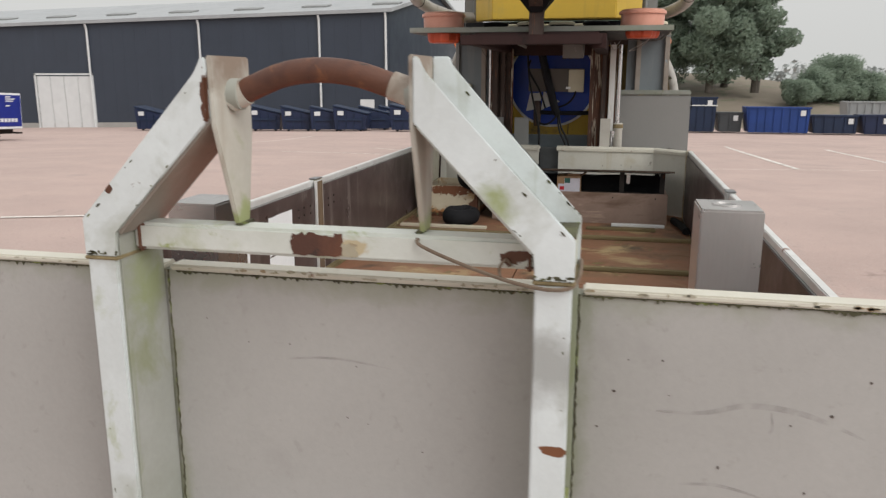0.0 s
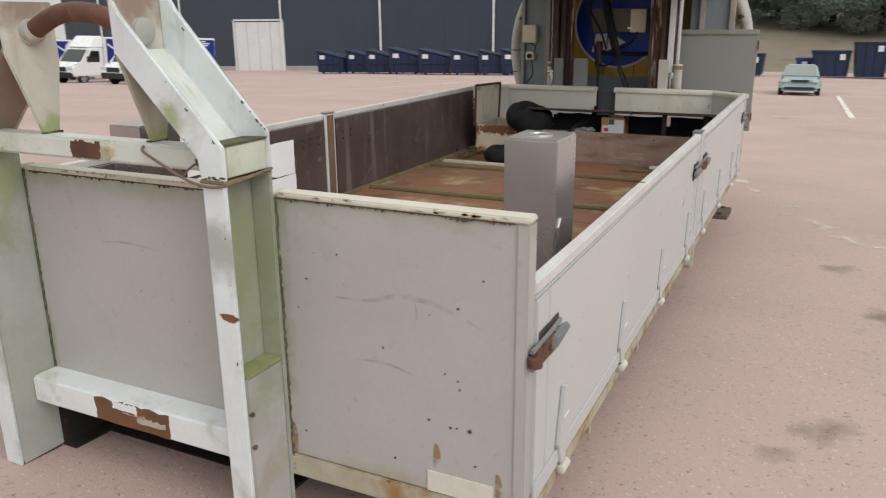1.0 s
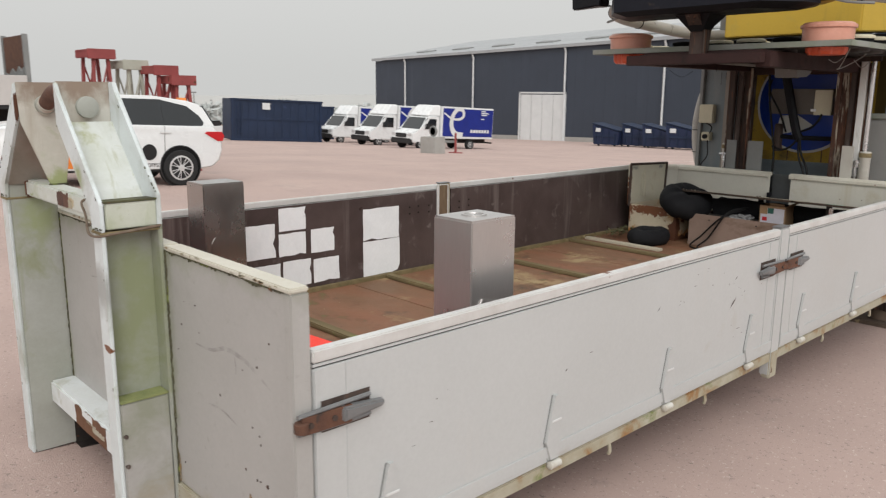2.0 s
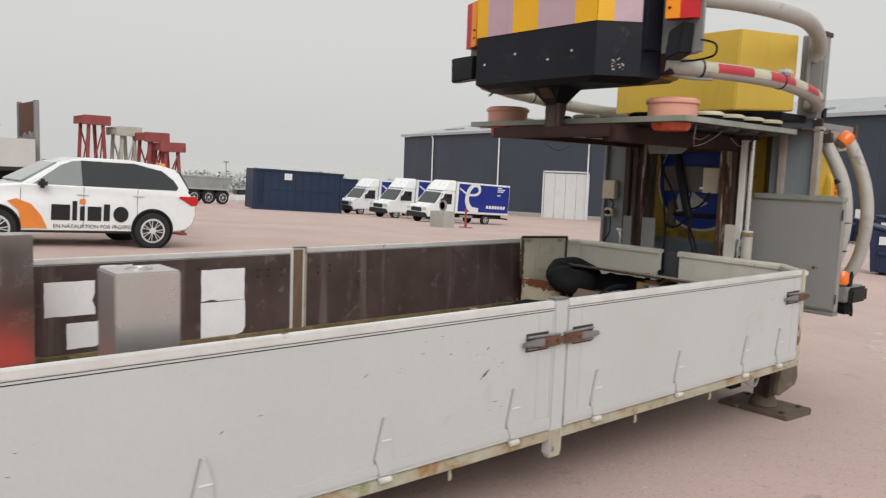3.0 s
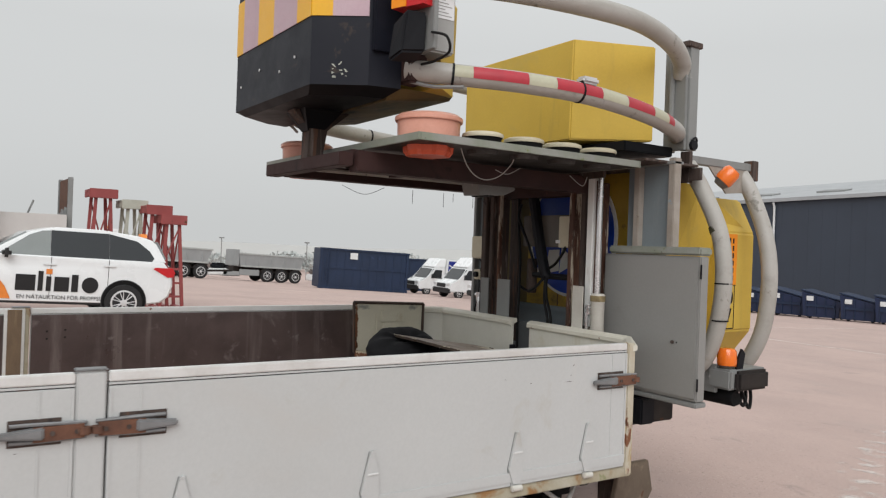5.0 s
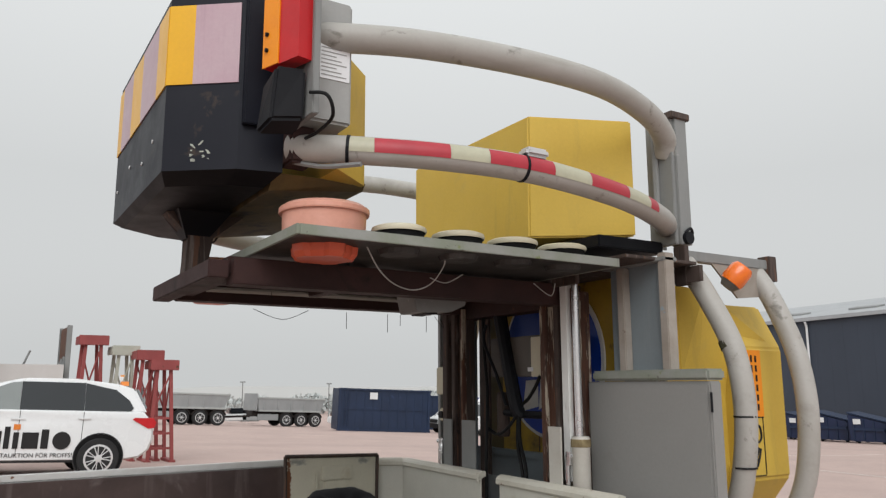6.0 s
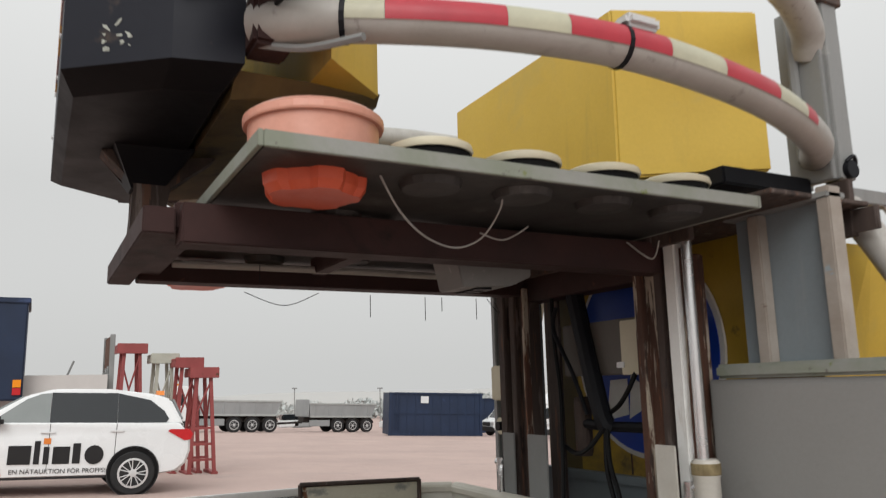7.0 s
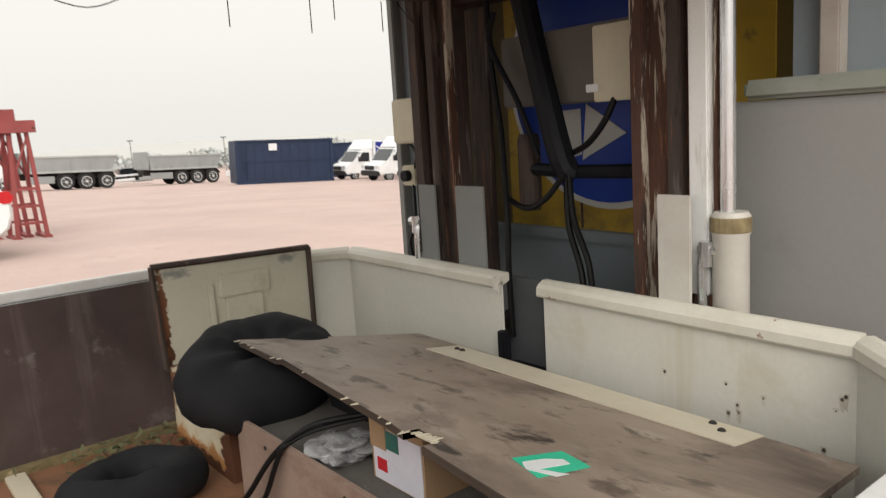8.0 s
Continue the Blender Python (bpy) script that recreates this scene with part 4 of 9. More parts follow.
def suv():
    """A white crossover; its nose points to -y, its near side is +x."""
    t = thing("parked_suv", "white crossover car with black and orange lettering stickers", "car")
    W = 0.9
    # side outline: (y, z), nose at negative y
    low = [(-2.46, 0.42), (-2.54, 0.62), (-2.47, 0.86), (-2.28, 0.98), (-1.24, 1.10), (-0.95, 1.14)]
    belt = [(-2.46, 0.30)] + low + [(2.02, 1.14), (2.14, 1.0), (2.21, 0.84), (2.22, 0.68), (2.16, 0.48), (2.02, 0.36), (1.72, 0.31)]
    bm = bmesh.new()
    rings = []
    prof = belt
    # lower body with rounded shoulders
    for x, inset in ((-W, 0.05), (-W + 0.03, 0.015), (-W + 0.08, 0.0), (W - 0.08, 0.0), (W - 0.03, 0.015), (W, 0.05)):
        ring = []
        for (y, z) in prof:
            cy, cz = y * (1 - inset * 0.45), 0.7 + (z - 0.7) * (1 - inset * 1.3)
            ring.append(bm.verts.new((x, cy, cz)))
        rings.append(ring)
    n = len(prof)
    for a, b in zip(rings, rings[1:]):
        for k in range(n):
            bm.faces.new((a[k], b[k], b[(k + 1) % n], a[(k + 1) % n]))
    bm.faces.new(rings[0])
    bm.faces.new(rings[-1][::-1])
    part("body", bm, "car_white", t, smooth=True)
    # glasshouse
    roofline = [(-0.98, 1.10), (-0.28, 1.55), (0.1, 1.655), (0.9, 1.67), (1.6, 1.60), (1.87, 1.52), (2.09, 1.10)]
    bm = bmesh.new()
    rings = []
    for s in (-1, 1):
        rings.append([bm.verts.new((s * (0.86 - 0.20 * max(0.0, z - 1.1) / 0.57), y, z)) for y, z in roofline])
    k = len(roofline)
    for i in range(k):
        bm.faces.new((rings[0][i], rings[1][i], rings[1][(i + 1) % k], rings[0][(i + 1) % k]))
    bm.faces.new(rings[0])
    bm.faces.new(rings[1][::-1])
    bmesh.ops.bevel(bm, geom=bm.edges[:], offset=0.04, segments=2, affect="EDGES")
    part("cabin", bm, "car_white", t, smooth=True)

    def glass_x(z):
        return 0.868 - 0.20 * max(0.0, z - 1.1) / 0.57

    def side_pane(name, outline):
        for s in (-1, 1):
            bm = bmesh.new()
            add_loft(bm, [(s * (glass_x(z) - 0.02), y, z) for y, z in outline], [(s * (glass_x(z) + 0.006), y, z) for y, z in outline])
            part(name, bm, "windscreen" if name == "front_window" else "glass_dark", t)

    side_pane("front_window", [(-0.80, 1.10), (0.06, 1.10), (0.06, 1.59), (-0.08, 1.575), (-0.28, 1.49)])
    side_pane("rear_window", [(0.065, 1.10), (1.04, 1.12), (1.04, 1.605), (0.065, 1.595)])
    side_pane("quarter_window", [(1.045, 1.12), (1.80, 1.14), (1.84, 1.20), (1.76, 1.33), (1.54, 1.50), (1.045, 1.60)])
    for y0, z0, y1, z1, nm in ((-0.90, 1.16, -0.31, 1.52, "windscreen"), (2.055, 1.18, 1.91, 1.50, "rear_screen")):
        bm = bmesh.new()
        d = -1 if nm == "windscreen" else 1
        q = [(-0.74, y0 + d * 0.03, z0 + 0.02), (0.74, y0 + d * 0.03, z0 + 0.02), (0.6, y1 + d * 0.03, z1 + 0.02), (-0.6, y1 + d * 0.03, z1 + 0.02)]
        add_loft(bm, q, [(x, y - d * 0.03, z - 0.02) for x, y, z in q])
        part(nm, bm, "windscreen" if nm == "windscreen" else "glass_dark", t)
    for s in (-1, 1):
        part("mirror", B((*sorted((s * 0.90, s * 1.09)), -0.70, -0.56, 1.07, 1.23), bevel=0.045), "black_trim", t, "black door mirror", smooth=True)
        part("belt_trim", B((*sorted((s * 0.868, s * 0.882)), -0.85, 1.86, 1.083, 1.10), bevel=0.003), "rim", t, "bright window strip")
        part("headlight", P([(-2.44, 0.81), (-2.05, 0.86), (-1.84, 0.95), (-2.28, 0.93)], "x", s * 0.80, s * 0.905), "rim", t)
        part("tail_light", P([(2.20, 0.86), (2.10, 0.85), (1.83, 1.0), (1.87, 1.03), (2.18, 1.03), (2.235, 0.95)], "x", s * 0.70, s * 0.912), "red", t)
        part("sill_trim", B((s * 0.84 - 0.04, s * 0.84 + 0.04, -1.0, 0.95, 0.28, 0.36), bevel=0.01), "black_trim", t)
        for y in (-1.335, 1.335):
            part("wheel_arch", L([(0.40, -0.05), (0.40, 0.06), (0.385, 0.062), (0.385, -0.05)], (s * 0.86, y, 0.37), "x", 30), "black_trim", t)
            part("arch_lining", L([(0.385, -0.06), (0.385, 0.057)], (s * 0.86, y, 0.37), "x", 24), "rubber", t)
    for s in (-1, 1):
        for y in (-1.335, 1.335):
            wheel(t, s * 0.83, y, 0.345, 0.345, 0.22, 0.235)
        part("door_handle", B((s * 0.905, s * 0.925, -0.05, 0.16, 0.97, 1.0), bevel=0.006), "car_white", t)
        part("door_handle", B((s * 0.905, s * 0.925, 0.95, 1.16, 0.99, 1.02), bevel=0.006), "car_white", t)
        part("door_seam", B((s * 0.9015, s * 0.9035, 0.075, 0.083, 0.42, 1.12)), "black_trim", t)
        part("door_seam", B((s * 0.9015, s * 0.9035, 1.035, 1.043, 0.62, 1.12)), "black_trim", t)
        part("door_seam", B((s * 0.9015, s * 0.9035, -0.955, -0.947, 0.42, 1.06)), "black_trim", t)
    part("warning_light", P([(-0.12, 1.585), (0.12, 1.585), (0.08, 1.66), (-0.08, 1.66)], "y", 1.72, 1.84), "logo_orange", t, "orange roof beacon")
    # stickers on the near side: a row of dark rounded shapes, one orange dot, an orange swoosh behind the front wheel
    X0, X1 = 0.906, 0.912
    def disc(y, z, r):
        return [(y + r * math.cos(k * math.tau / 16), z + r * 1.05 * math.sin(k * math.tau / 16)) for k in range(16)]

    marks = part("emblem", B((X0, X1, -0.46, -0.15, 0.51, 0.79), bevel=0.002), "logo_black", t, "black emblem of plain rounded shapes")
    for ya, yb, zb in ((-0.11, -0.03, 0.86), (0.02, 0.10, 0.77), (0.15, 0.39, 0.77), (0.43, 0.54, 0.82)):
        part("block", B((X0, X1, ya, yb, 0.51, zb), bevel=0.002), "logo_black", marks)
    part("disc", P(disc(0.74, 0.64, 0.14), "x", X0, X1), "logo_black", marks)
    part("dot", B((X0, X1, 0.01, 0.11, 0.81, 0.90), bevel=0.002), "logo_orange", marks, "orange dot")
    part("swoosh", P([(-0.93, 0.36), (-0.52, 0.36), (-0.62, 0.58), (-0.78, 0.78), (-1.02, 0.87), (-1.16, 0.82), (-0.98, 0.66)], "x", X0, X1), "logo_orange", t, "orange swoosh")
    lettering("slogan", "EN NÄTAUKTION FÖR PROFFS!", 0.096, pose(0.912, 0.25, 0.40, 90, 0, 90), "logo_black", t, "black slogan lettering")
    return t


car = suv()
car.matrix_basis = pose(-12.15, 3.97, ground_z(-12, 4.0) - 0.02, -2.4, 0, 0)


# ---------------------------------------------------------------- more of the yard: vans, trestles, trailers, trees
def box_van():
    """A white box van: nose at -y, its near side +x."""
    t = thing("box_van", "white box van with royal blue box side and white swirl", "van", group="parked box vans")
    W = 0.98
    cab = bmesh.new()
    prof = [(-3.25, 0.42), (-3.32, 0.75), (-3.2, 1.02), (-2.55, 1.22), (-1.95, 2.02), (-1.75, 2.12), (-0.95, 2.15), (-0.95, 0.42)]
    rings = [[cab.verts.new((x, y, z if z < 1.1 else z)) for y, z in prof] for x in (-W, W)]
    n = len(prof)
    for k in range(n):
        cab.faces.new((rings[0][k], rings[1][k], rings[1][(k + 1) % n], rings[0][(k + 1) % n]))
    cab.faces.new(rings[0])
    cab.faces.new(rings[1][::-1])
    bmesh.ops.bevel(cab, geom=cab.edges[:], offset=0.07, segments=2, affect="EDGES")
    part("cab", cab, "car_white", t, smooth=True)
    scr = bmesh.new()
    q = [(-0.86, -2.52, 1.27), (0.86, -2.52, 1.27), (0.78, -2.0, 1.97), (-0.78, -2.0, 1.97)]
    add_loft(scr, [(x, y + 0.03, z - 0.02) for x, y, z in q], [(x, y - 0.03, z + 0.02) for x, y, z in q])
    part("windscreen", scr, "glass_dark", t)
    for s in (-1, 1):
        part("side_window", P([(-2.2, 1.28), (-1.25, 1.28), (-1.25, 1.92), (-1.85, 1.92)], "x", s * 0.965, s * 0.99), "glass_dark", t)
        part("mirror", B((*sorted((s * 1.0, s * 1.2)), -2.2, -2.1, 1.3, 1.62), bevel=0.03), "black_trim", t)
        part("headlight", B((*sorted((s * 0.6, s * 0.95)), -3.31, -3.22, 0.82, 1.0), bevel=0.02), "rim", t)
        for y in (-2.45, 1.9):
            wheel(t, s * 0.86, y, 0.34, 0.34, 0.22, 0.2, 5)
    part("grille", B((-0.5, 0.5, -3.335, -3.27, 0.72, 0.98), bevel=0.02), "black_trim", t)
    part("bumper", B((-0.95, 0.95, -3.36, -3.1, 0.35, 0.68), bevel=0.05), "black_trim", t)
    body = part("box_body", B((-1.05, 1.05, -0.9, 3.9, 0.72, 2.75), bevel=0.03), "car_white", t, "white box body")
    defl = bmesh.new()
    add_loft(defl, [(-0.85, -1.95, 2.1), (0.85, -1.95, 2.1), (1.0, -0.95, 2.1), (-1.0, -0.95, 2.1)], [(-0.8, -1.35, 2.78), (0.8, -1.35, 2.78), (1.0, -0.95, 2.8), (-1.0, -0.95, 2.8)])
    bmesh.ops.bevel(defl, geom=defl.edges[:], offset=0.05, segments=2, affect="EDGES")
    part("air_deflector", defl, "car_white", t, smooth=True)
    side = part("blue_side", B((1.052, 1.06, -0.75, 3.84, 0.86, 2.64)), "logo_blue", body, "royal blue side panel")
    sw = bmesh.new()
    path = smooth_path([(1.066, 1.05, 0.92), (1.066, 0.35, 1.05), (1.066, 0.0, 1.55), (1.066, 0.1, 2.2), (1.066, 0.5, 2.6), (1.066, 0.95, 2.55), (1.066, 1.05, 2.2), (1.066, 0.7, 1.98), (1.066, 0.0, 2.0), (1.066, -0.7, 2.35)], 6)
    last = None
    for i, p in enumerate(path):
        d = (path[min(i + 1, len(path) - 1)] - path[max(i - 1, 0)]).normalized()
        w = Vector((0, -d.z, d.y)) * (0.30 - 0.24 * i / len(path))
        row = [sw.verts.new(p + w * 0.7), sw.verts.new(p - w * 0.7)]
        if last:
            sw.faces.new((last[0], last[1], row[1], row[0]))
        last = row
    part("white_swirl", sw, "white_paint", side, "white swirl")
    for z, w in ((2.5, 0.4), (2.38, 0.7), (2.26, 0.55), (2.0, 0.3)):
        part("print_bar", B((1.063, 1.066, 2.7, 2.7 + w, z, z + 0.07)), "white_paint", side)
    for k in range(7):
        part("print_bar", B((1.063, 1.066, 1.75 + k * 0.26, 1.95 + k * 0.26, 1.12, 1.32)), "white_paint", side)
    part("chassis", B((-0.45, 0.45, -1.0, 3.8, 0.42, 0.72)), "chassis", t)
    part("rear_step", B((-0.9, 0.9, 3.8, 4.05, 0.42, 0.52), bevel=0.02), "chassis", t)
    part("side_guard", B((0.9, 0.95, -0.4, 0.7, 0.45, 0.62), bevel=0.01), "mast_grey", t)
    return t


VAN = [(-36.53, 32.14), (-43.6, 34.28), (-51.09, 36.21)]
v0 = box_van()


def along(x, y, rz, off):
    """The middle of a vehicle whose nose stands at (x, y)."""
    a = radians(rz)
    return x - off * math.sin(a), y + off * math.cos(a)


vx, vy = along(*VAN[0], 0, 3.3)
v0.matrix_basis = pose(vx, vy, ground_z(vx, vy) - 0.04, -2.6, 1.0, 0) @ Matrix.Scale(1.06, 4)
for x, y in VAN[1:]:
    vx, vy = along(x, y, 0, 3.3)
    copy_thing(v0, pose(vx, vy, ground_z(vx, vy) - 0.04, -2.6, 1.0, 0) @ Matrix.Scale(1.06, 4))
pl = thing("concrete_block", "grey concrete barrier block on the asphalt", "concrete block", (-27, 26.2, ground_z(-27, 26.2)))
part("block", B((-27.6, -26.5, 25.8, 26.6, ground_z(-27, 26.2) - 0.05, ground_z(-27, 26.2) + 0.85), bevel=0.03), "concrete", pl)
part("chain_wheel", L([(0.28, -0.04), (0.28, 0.04), (0.2, 0.04), (0.2, -0.04)], (-26.9, 26.1, ground_z(-27, 26.2) + 1.15), "y", 18), "mast_grey", pl)
cn = thing("hydrant_post", "slim red post on a foot plate", "post", (-27.4, 28.2, ground_z(-27.4, 28.2)))
part("pole", L([(0.09, 0.0), (0.07, 0.05), (0.06, 1.05), (0.03, 1.1)], (-27.4, 28.2, ground_z(-27.4, 28.2)), "z", 12), "trestle_red", cn)
part("foot", B((-27.75, -27.05, 28.0, 28.4, ground_z(-27.4, 28.2) - 0.03, ground_z(-27.4, 28.2) + 0.05), bevel=0.01), "trestle_red", cn)


def trestle(name, x, y, h, width, material, label):
    """A steel stacking trestle: two braced legs, a boxed head beam and a foot rail."""
    t = thing(name, label, "trestle", (x, y, ground_z(x, y)), group="steel trestles")
    g = ground_z(x, y)
    hw = width / 2
    part("head_beam", B((x - 0.45, x + 0.45, y - hw - 0.08, y + hw + 0.08, g + h - 0.05, g + h), (x - 0.45, x + 0.45, y - hw - 0.08, y - hw - 0.03, g + h - 0.19, g + h - 0.05), (x - 0.45, x + 0.45, y + hw + 0.03, y + hw + 0.08, g + h - 0.19, g + h - 0.05), bevel=0.01), material, t)
    part("end_plate", B((x + 0.40, x + 0.46, y - hw - 0.1, y + hw + 0.1, g + h - 0.22, g + h + 0.01), bevel=0.01), material, t)
    for sy in (-1, 1):
        for sx in (-1, 1):
            part("leg", Tube([(x + sx * 0.38, y + sy * (hw + 0.06), g), (x + sx * 0.34, y + sy * (hw - 0.06), g + h - 0.15)], 0.05, 4), material, t)
        part("foot_rail", B((x - 0.44, x + 0.44, y + sy * (hw + 0.06) - 0.07, y + sy * (hw + 0.06) + 0.07, g - 0.02, g + 0.05), bevel=0.01), material, t)
    for sx in (-1, 1):
        for z0 in (0.3, 0.62, 0.95) if h < 2.4 else (0.9,):
            part("rung", Tube([(x + sx * 0.37, y - hw, g + z0), (x + sx * 0.37, y + hw, g + z0)], 0.035, 4), material, t)
        part("brace", Tube([(x + sx * 0.36, y - sx * hw, g + 1.1), (x + sx * 0.35, y + sx * (hw - 0.06), g + h - 0.3)], 0.022, 6), material, t)
    for sy in (-1, 1):
        part("brace", Tube([(x - 0.36, y + sy * hw, g + 0.9), (x + 0.34, y + sy * (hw - 0.05), g + h - 0.3)], 0.02, 6), material, t)
    return t


trestle("steel_trestle", -15.1, 7.06, 2.22, 0.40, "trestle_red", "faded red steel trestle beside the white car")
trestle("steel_trestle", -15.45, 6.80, 2.44, 0.40, "trestle_red", "taller faded red steel trestle")
trestle("steel_trestle", -16.2, 6.40, 2.56, 0.40, "trestle_cream", "faded cream steel trestle between red ones")
trestle("steel_trestle", -16.5, 5.74, 2.77, 0.44, "trestle_red", "tallest faded red steel trestle of the row")

# white flatbed trailer with an upright rusty door panel, and the navy truck body before it
tr = thing("white_trailer", "off-white low-sided trailer with upright rusty panel", "trailer", (-23, 4.8, ground_z(-23, 4.8)))
gz = ground_z(-23, 4.8)
part("side_board", B((-22.06, -22.0, 1.0, 5.72, 1.34, 2.18), bevel=0.01), "white_dirty", tr)
part("far_board", B((-24.5, -24.44, 1.0, 5.72, 1.34, 2.18), bevel=0.01), "white_dirty", tr)
part("deck", B((-24.5, -22.0, 1.0, 5.75, 1.22, 1.34), bevel=0.01), "black_trim", tr)
part("chassis", B((-23.7, -22.8, 1.0, 5.5, 0.85, 1.22)), "chassis", tr)
rp = part("upright_panel", B((-24.45, -22.35, 5.80, 5.86, 1.4, 3.34), bevel=0.01), "rust", tr, "rust-red upright headboard")
for xf, zf in ((-22.36, 3.36), (-24.56, 3.40)):
    part("frame_post", B((xf, xf + 0.12, 5.76, 5.90, 1.3, zf), bevel=0.01), "mast_grey", rp)
part("tarpaulin", P([(-24.4, 1.6), (-22.5, 1.6), (-22.45, 2.42), (-22.7, 2.3), (-22.9, 2.45), (-23.3, 2.25), (-23.6, 2.4), (-24.0, 2.2), (-24.4, 2.3)], "y", 5.755, 5.795), "mast_grey", rp, "torn grey tarpaulin")
part("stick", Tube([(-22.2, 4.66, 2.15), (-22.2, 4.82, 2.58)], 0.03, 6), "mast_grey", tr)
for y in (2.4, 3.6, 4.9):
    wheel(tr, -22.25, y, gz + 0.48, 0.48, 0.3, 0.28, 6).matrix_basis = Matrix()
nv = thing("navy_truck_body", "tall navy blue truck body with orange and yellow marker lamps", "truck", (-22.5, 1.0, ground_z(-22, 1)))
part("body", B((-24.0, -21.4, -3.5, 3.58, 1.5, 4.22), bevel=0.04), "navy", nv)
part("top_rail", B((-24.05, -21.35, -3.55, 3.64, 4.12, 4.27), bevel=0.02), "navy", nv)
part("marker_lamp", B((-21.39, -21.35, 3.33, 3.53, 1.85, 2.05)), "amber", nv, "amber marker lamp")
part("marker_lamp", B((-21.39, -21.35, 3.33, 3.53, 1.65, 1.83)), "red", nv, "red marker lamp")
part("chassis", B((-23.3, -22.2, -3.5, 3.4, 0.75, 1.5)), "chassis", nv)
for y in (-2.4, 0.8, 2.1):
    wheel(nv, -21.6, y, gz + 0.52, 0.5, 0.3, 0.28, 6)


def tipper(name, label, cab):
    """A tipper unit with three axles; length along y."""
    t = thing(name, label, "truck", group="tipper truck and trailer")
    body = bmesh.new()
    add_loft(body, [(-1.15, -2.9, 1.2), (1.15, -2.9, 1.2), (1.15, 2.7, 1.2), (-1.15, 2.7, 1.2)], [(-1.25, -3.05, 2.3), (1.25, -3.05, 2.3), (1.25, 3.1, 2.3), (-1.25, 3.1, 2.3)])
    part("tipper_body", body, "tip_grey", t)
    part("top_rim", B((-1.3, 1.3, -3.1, 3.15, 2.22, 2.36), bevel=0.03), "tip_rim", t)
    part("head_board", B((-1.25, 1.25, -3.2, -3.05, 1.25, 2.62), bevel=0.03), "tip_grey", t)
    part("belly_rail", B((1.15, 1.24, -2.9, 2.75, 1.2, 1.34), bevel=0.01), "tip_rim", t)
    part("frame", B((-0.5, 0.5, -3.2, 3.0, 0.78, 1.2)), "chassis", t)
    part("under_run", B((0.98, 1.12, -2.9, -1.1, 0.5, 1.0), bevel=0.03), "tip_grey", t)
    for k in range(5):
        part("rib", B((1.17, 1.25, -2.5 + k * 1.2, -2.42 + k * 1.2, 1.3, 2.25)), "tip_grey", t)
    for y in (-0.4, 0.95, 2.3):
        for s in (-1, 1):
            wheel(t, s * 1.05, y, 0.56, 0.56, 0.3, 0.36, 6)
        bm = bmesh.new()
        arc = [(y + 0.66 * math.cos(radians(20 + 14 * k)), 0.56 + 0.66 * math.sin(radians(20 + 14 * k))) for k in range(11)]
        inner = [(y + 0.61 * math.cos(radians(20 + 14 * k)), 0.56 + 0.61 * math.sin(radians(20 + 14 * k))) for k in range(11)]
        for (p, q), (u, v) in zip(zip(arc, arc[1:]), zip(inner, inner[1:])):
            add_prism(bm, [p, q, v, u], "x", 0.88, 1.22)
        part("mudguard", bm, "chassis", t)
    if cab:
        part("cab", B((-1.2, 1.2, -5.3, -3.5, 0.7, 3.3), bevel=0.12), "car_white", t)
        part("windscreen", B((-1.05, 1.05, -5.33, -5.25, 1.9, 2.8)), "glass_dark", t)
        part("side_window", B((1.19, 1.22, -4.9, -4.1, 1.9, 2.7)), "glass_dark", t)
        part("beacon", B((-0.6, 0.6, -4.6, -4.4, 3.3, 3.45)), "amber", t)
        for s in (-1, 1):
            wheel(t, s * 1.05, -4.3, 0.52, 0.52, 0.3, 0.3, 6)
    else:
        part("drawbar", Tube([(0, -3.1, 0.8), (0, -5.2, 0.7)], 0.09, 6), "chassis", t)
    return t


k1 = tipper("tipper_truck", "grey tipper truck with white cab far across the yard", True)
k1.matrix_basis = pose(-64.27, 19.1, ground_z(-64.27, 19.1), -2.5, 0, 2) @ Matrix.Scale(1.12, 4)
k2 = tipper("tipper_trailer", "grey three-axle tipper trailer behind the tipper truck", False)
k2.matrix_basis = pose(-66.34, 28.8, ground_z(-66.34, 28.8), -2.5, 0, 6) @ Matrix.Scale(1.1, 4)
for y, m in ((20.9, "white_paint"), (22.0, "tip_grey"), (29.8, "white_paint"), (12.0, "teal_car")):
    fc = thing("far_car", "small pale car far across the yard", "car", (-79, y * 1.34, ground_z(-79, y * 1.34)), group="far parked cars")
    g = ground_z(-79, y * 1.34)
    part("body", B((-79.9, -78.1, y * 1.34 - 1.05, y * 1.34 + 1.05, g + 0.25, g + 1.0), bevel=0.12), m, fc)
    part("cabin", B((-79.7, -78.3, y * 1.34 - 0.8, y * 1.34 + 0.8, g + 0.95, g + 1.6), bevel=0.15), "glass_dark", fc)


def lamp_post(x, y, h):
    t = thing("street_lamp", "slim grey street lamp far across the yard", "street lamp", (x, y, ground_z(x, y)), group="far street lamps")
    g = ground_z(x, y)
    part("pole", Tube([(x, y, g), (x, y, g + h)], 0.07, 6), "mast_grey", t)
    part("head", B((x - 0.15, x + 0.15, y - 0.35, y + 0.35, g + h, g + h + 0.16), bevel=0.03), "mast_grey", t)


lamp_post(-97, 46.4, 5.2)
lamp_post(-103, 36.1, 5.2)


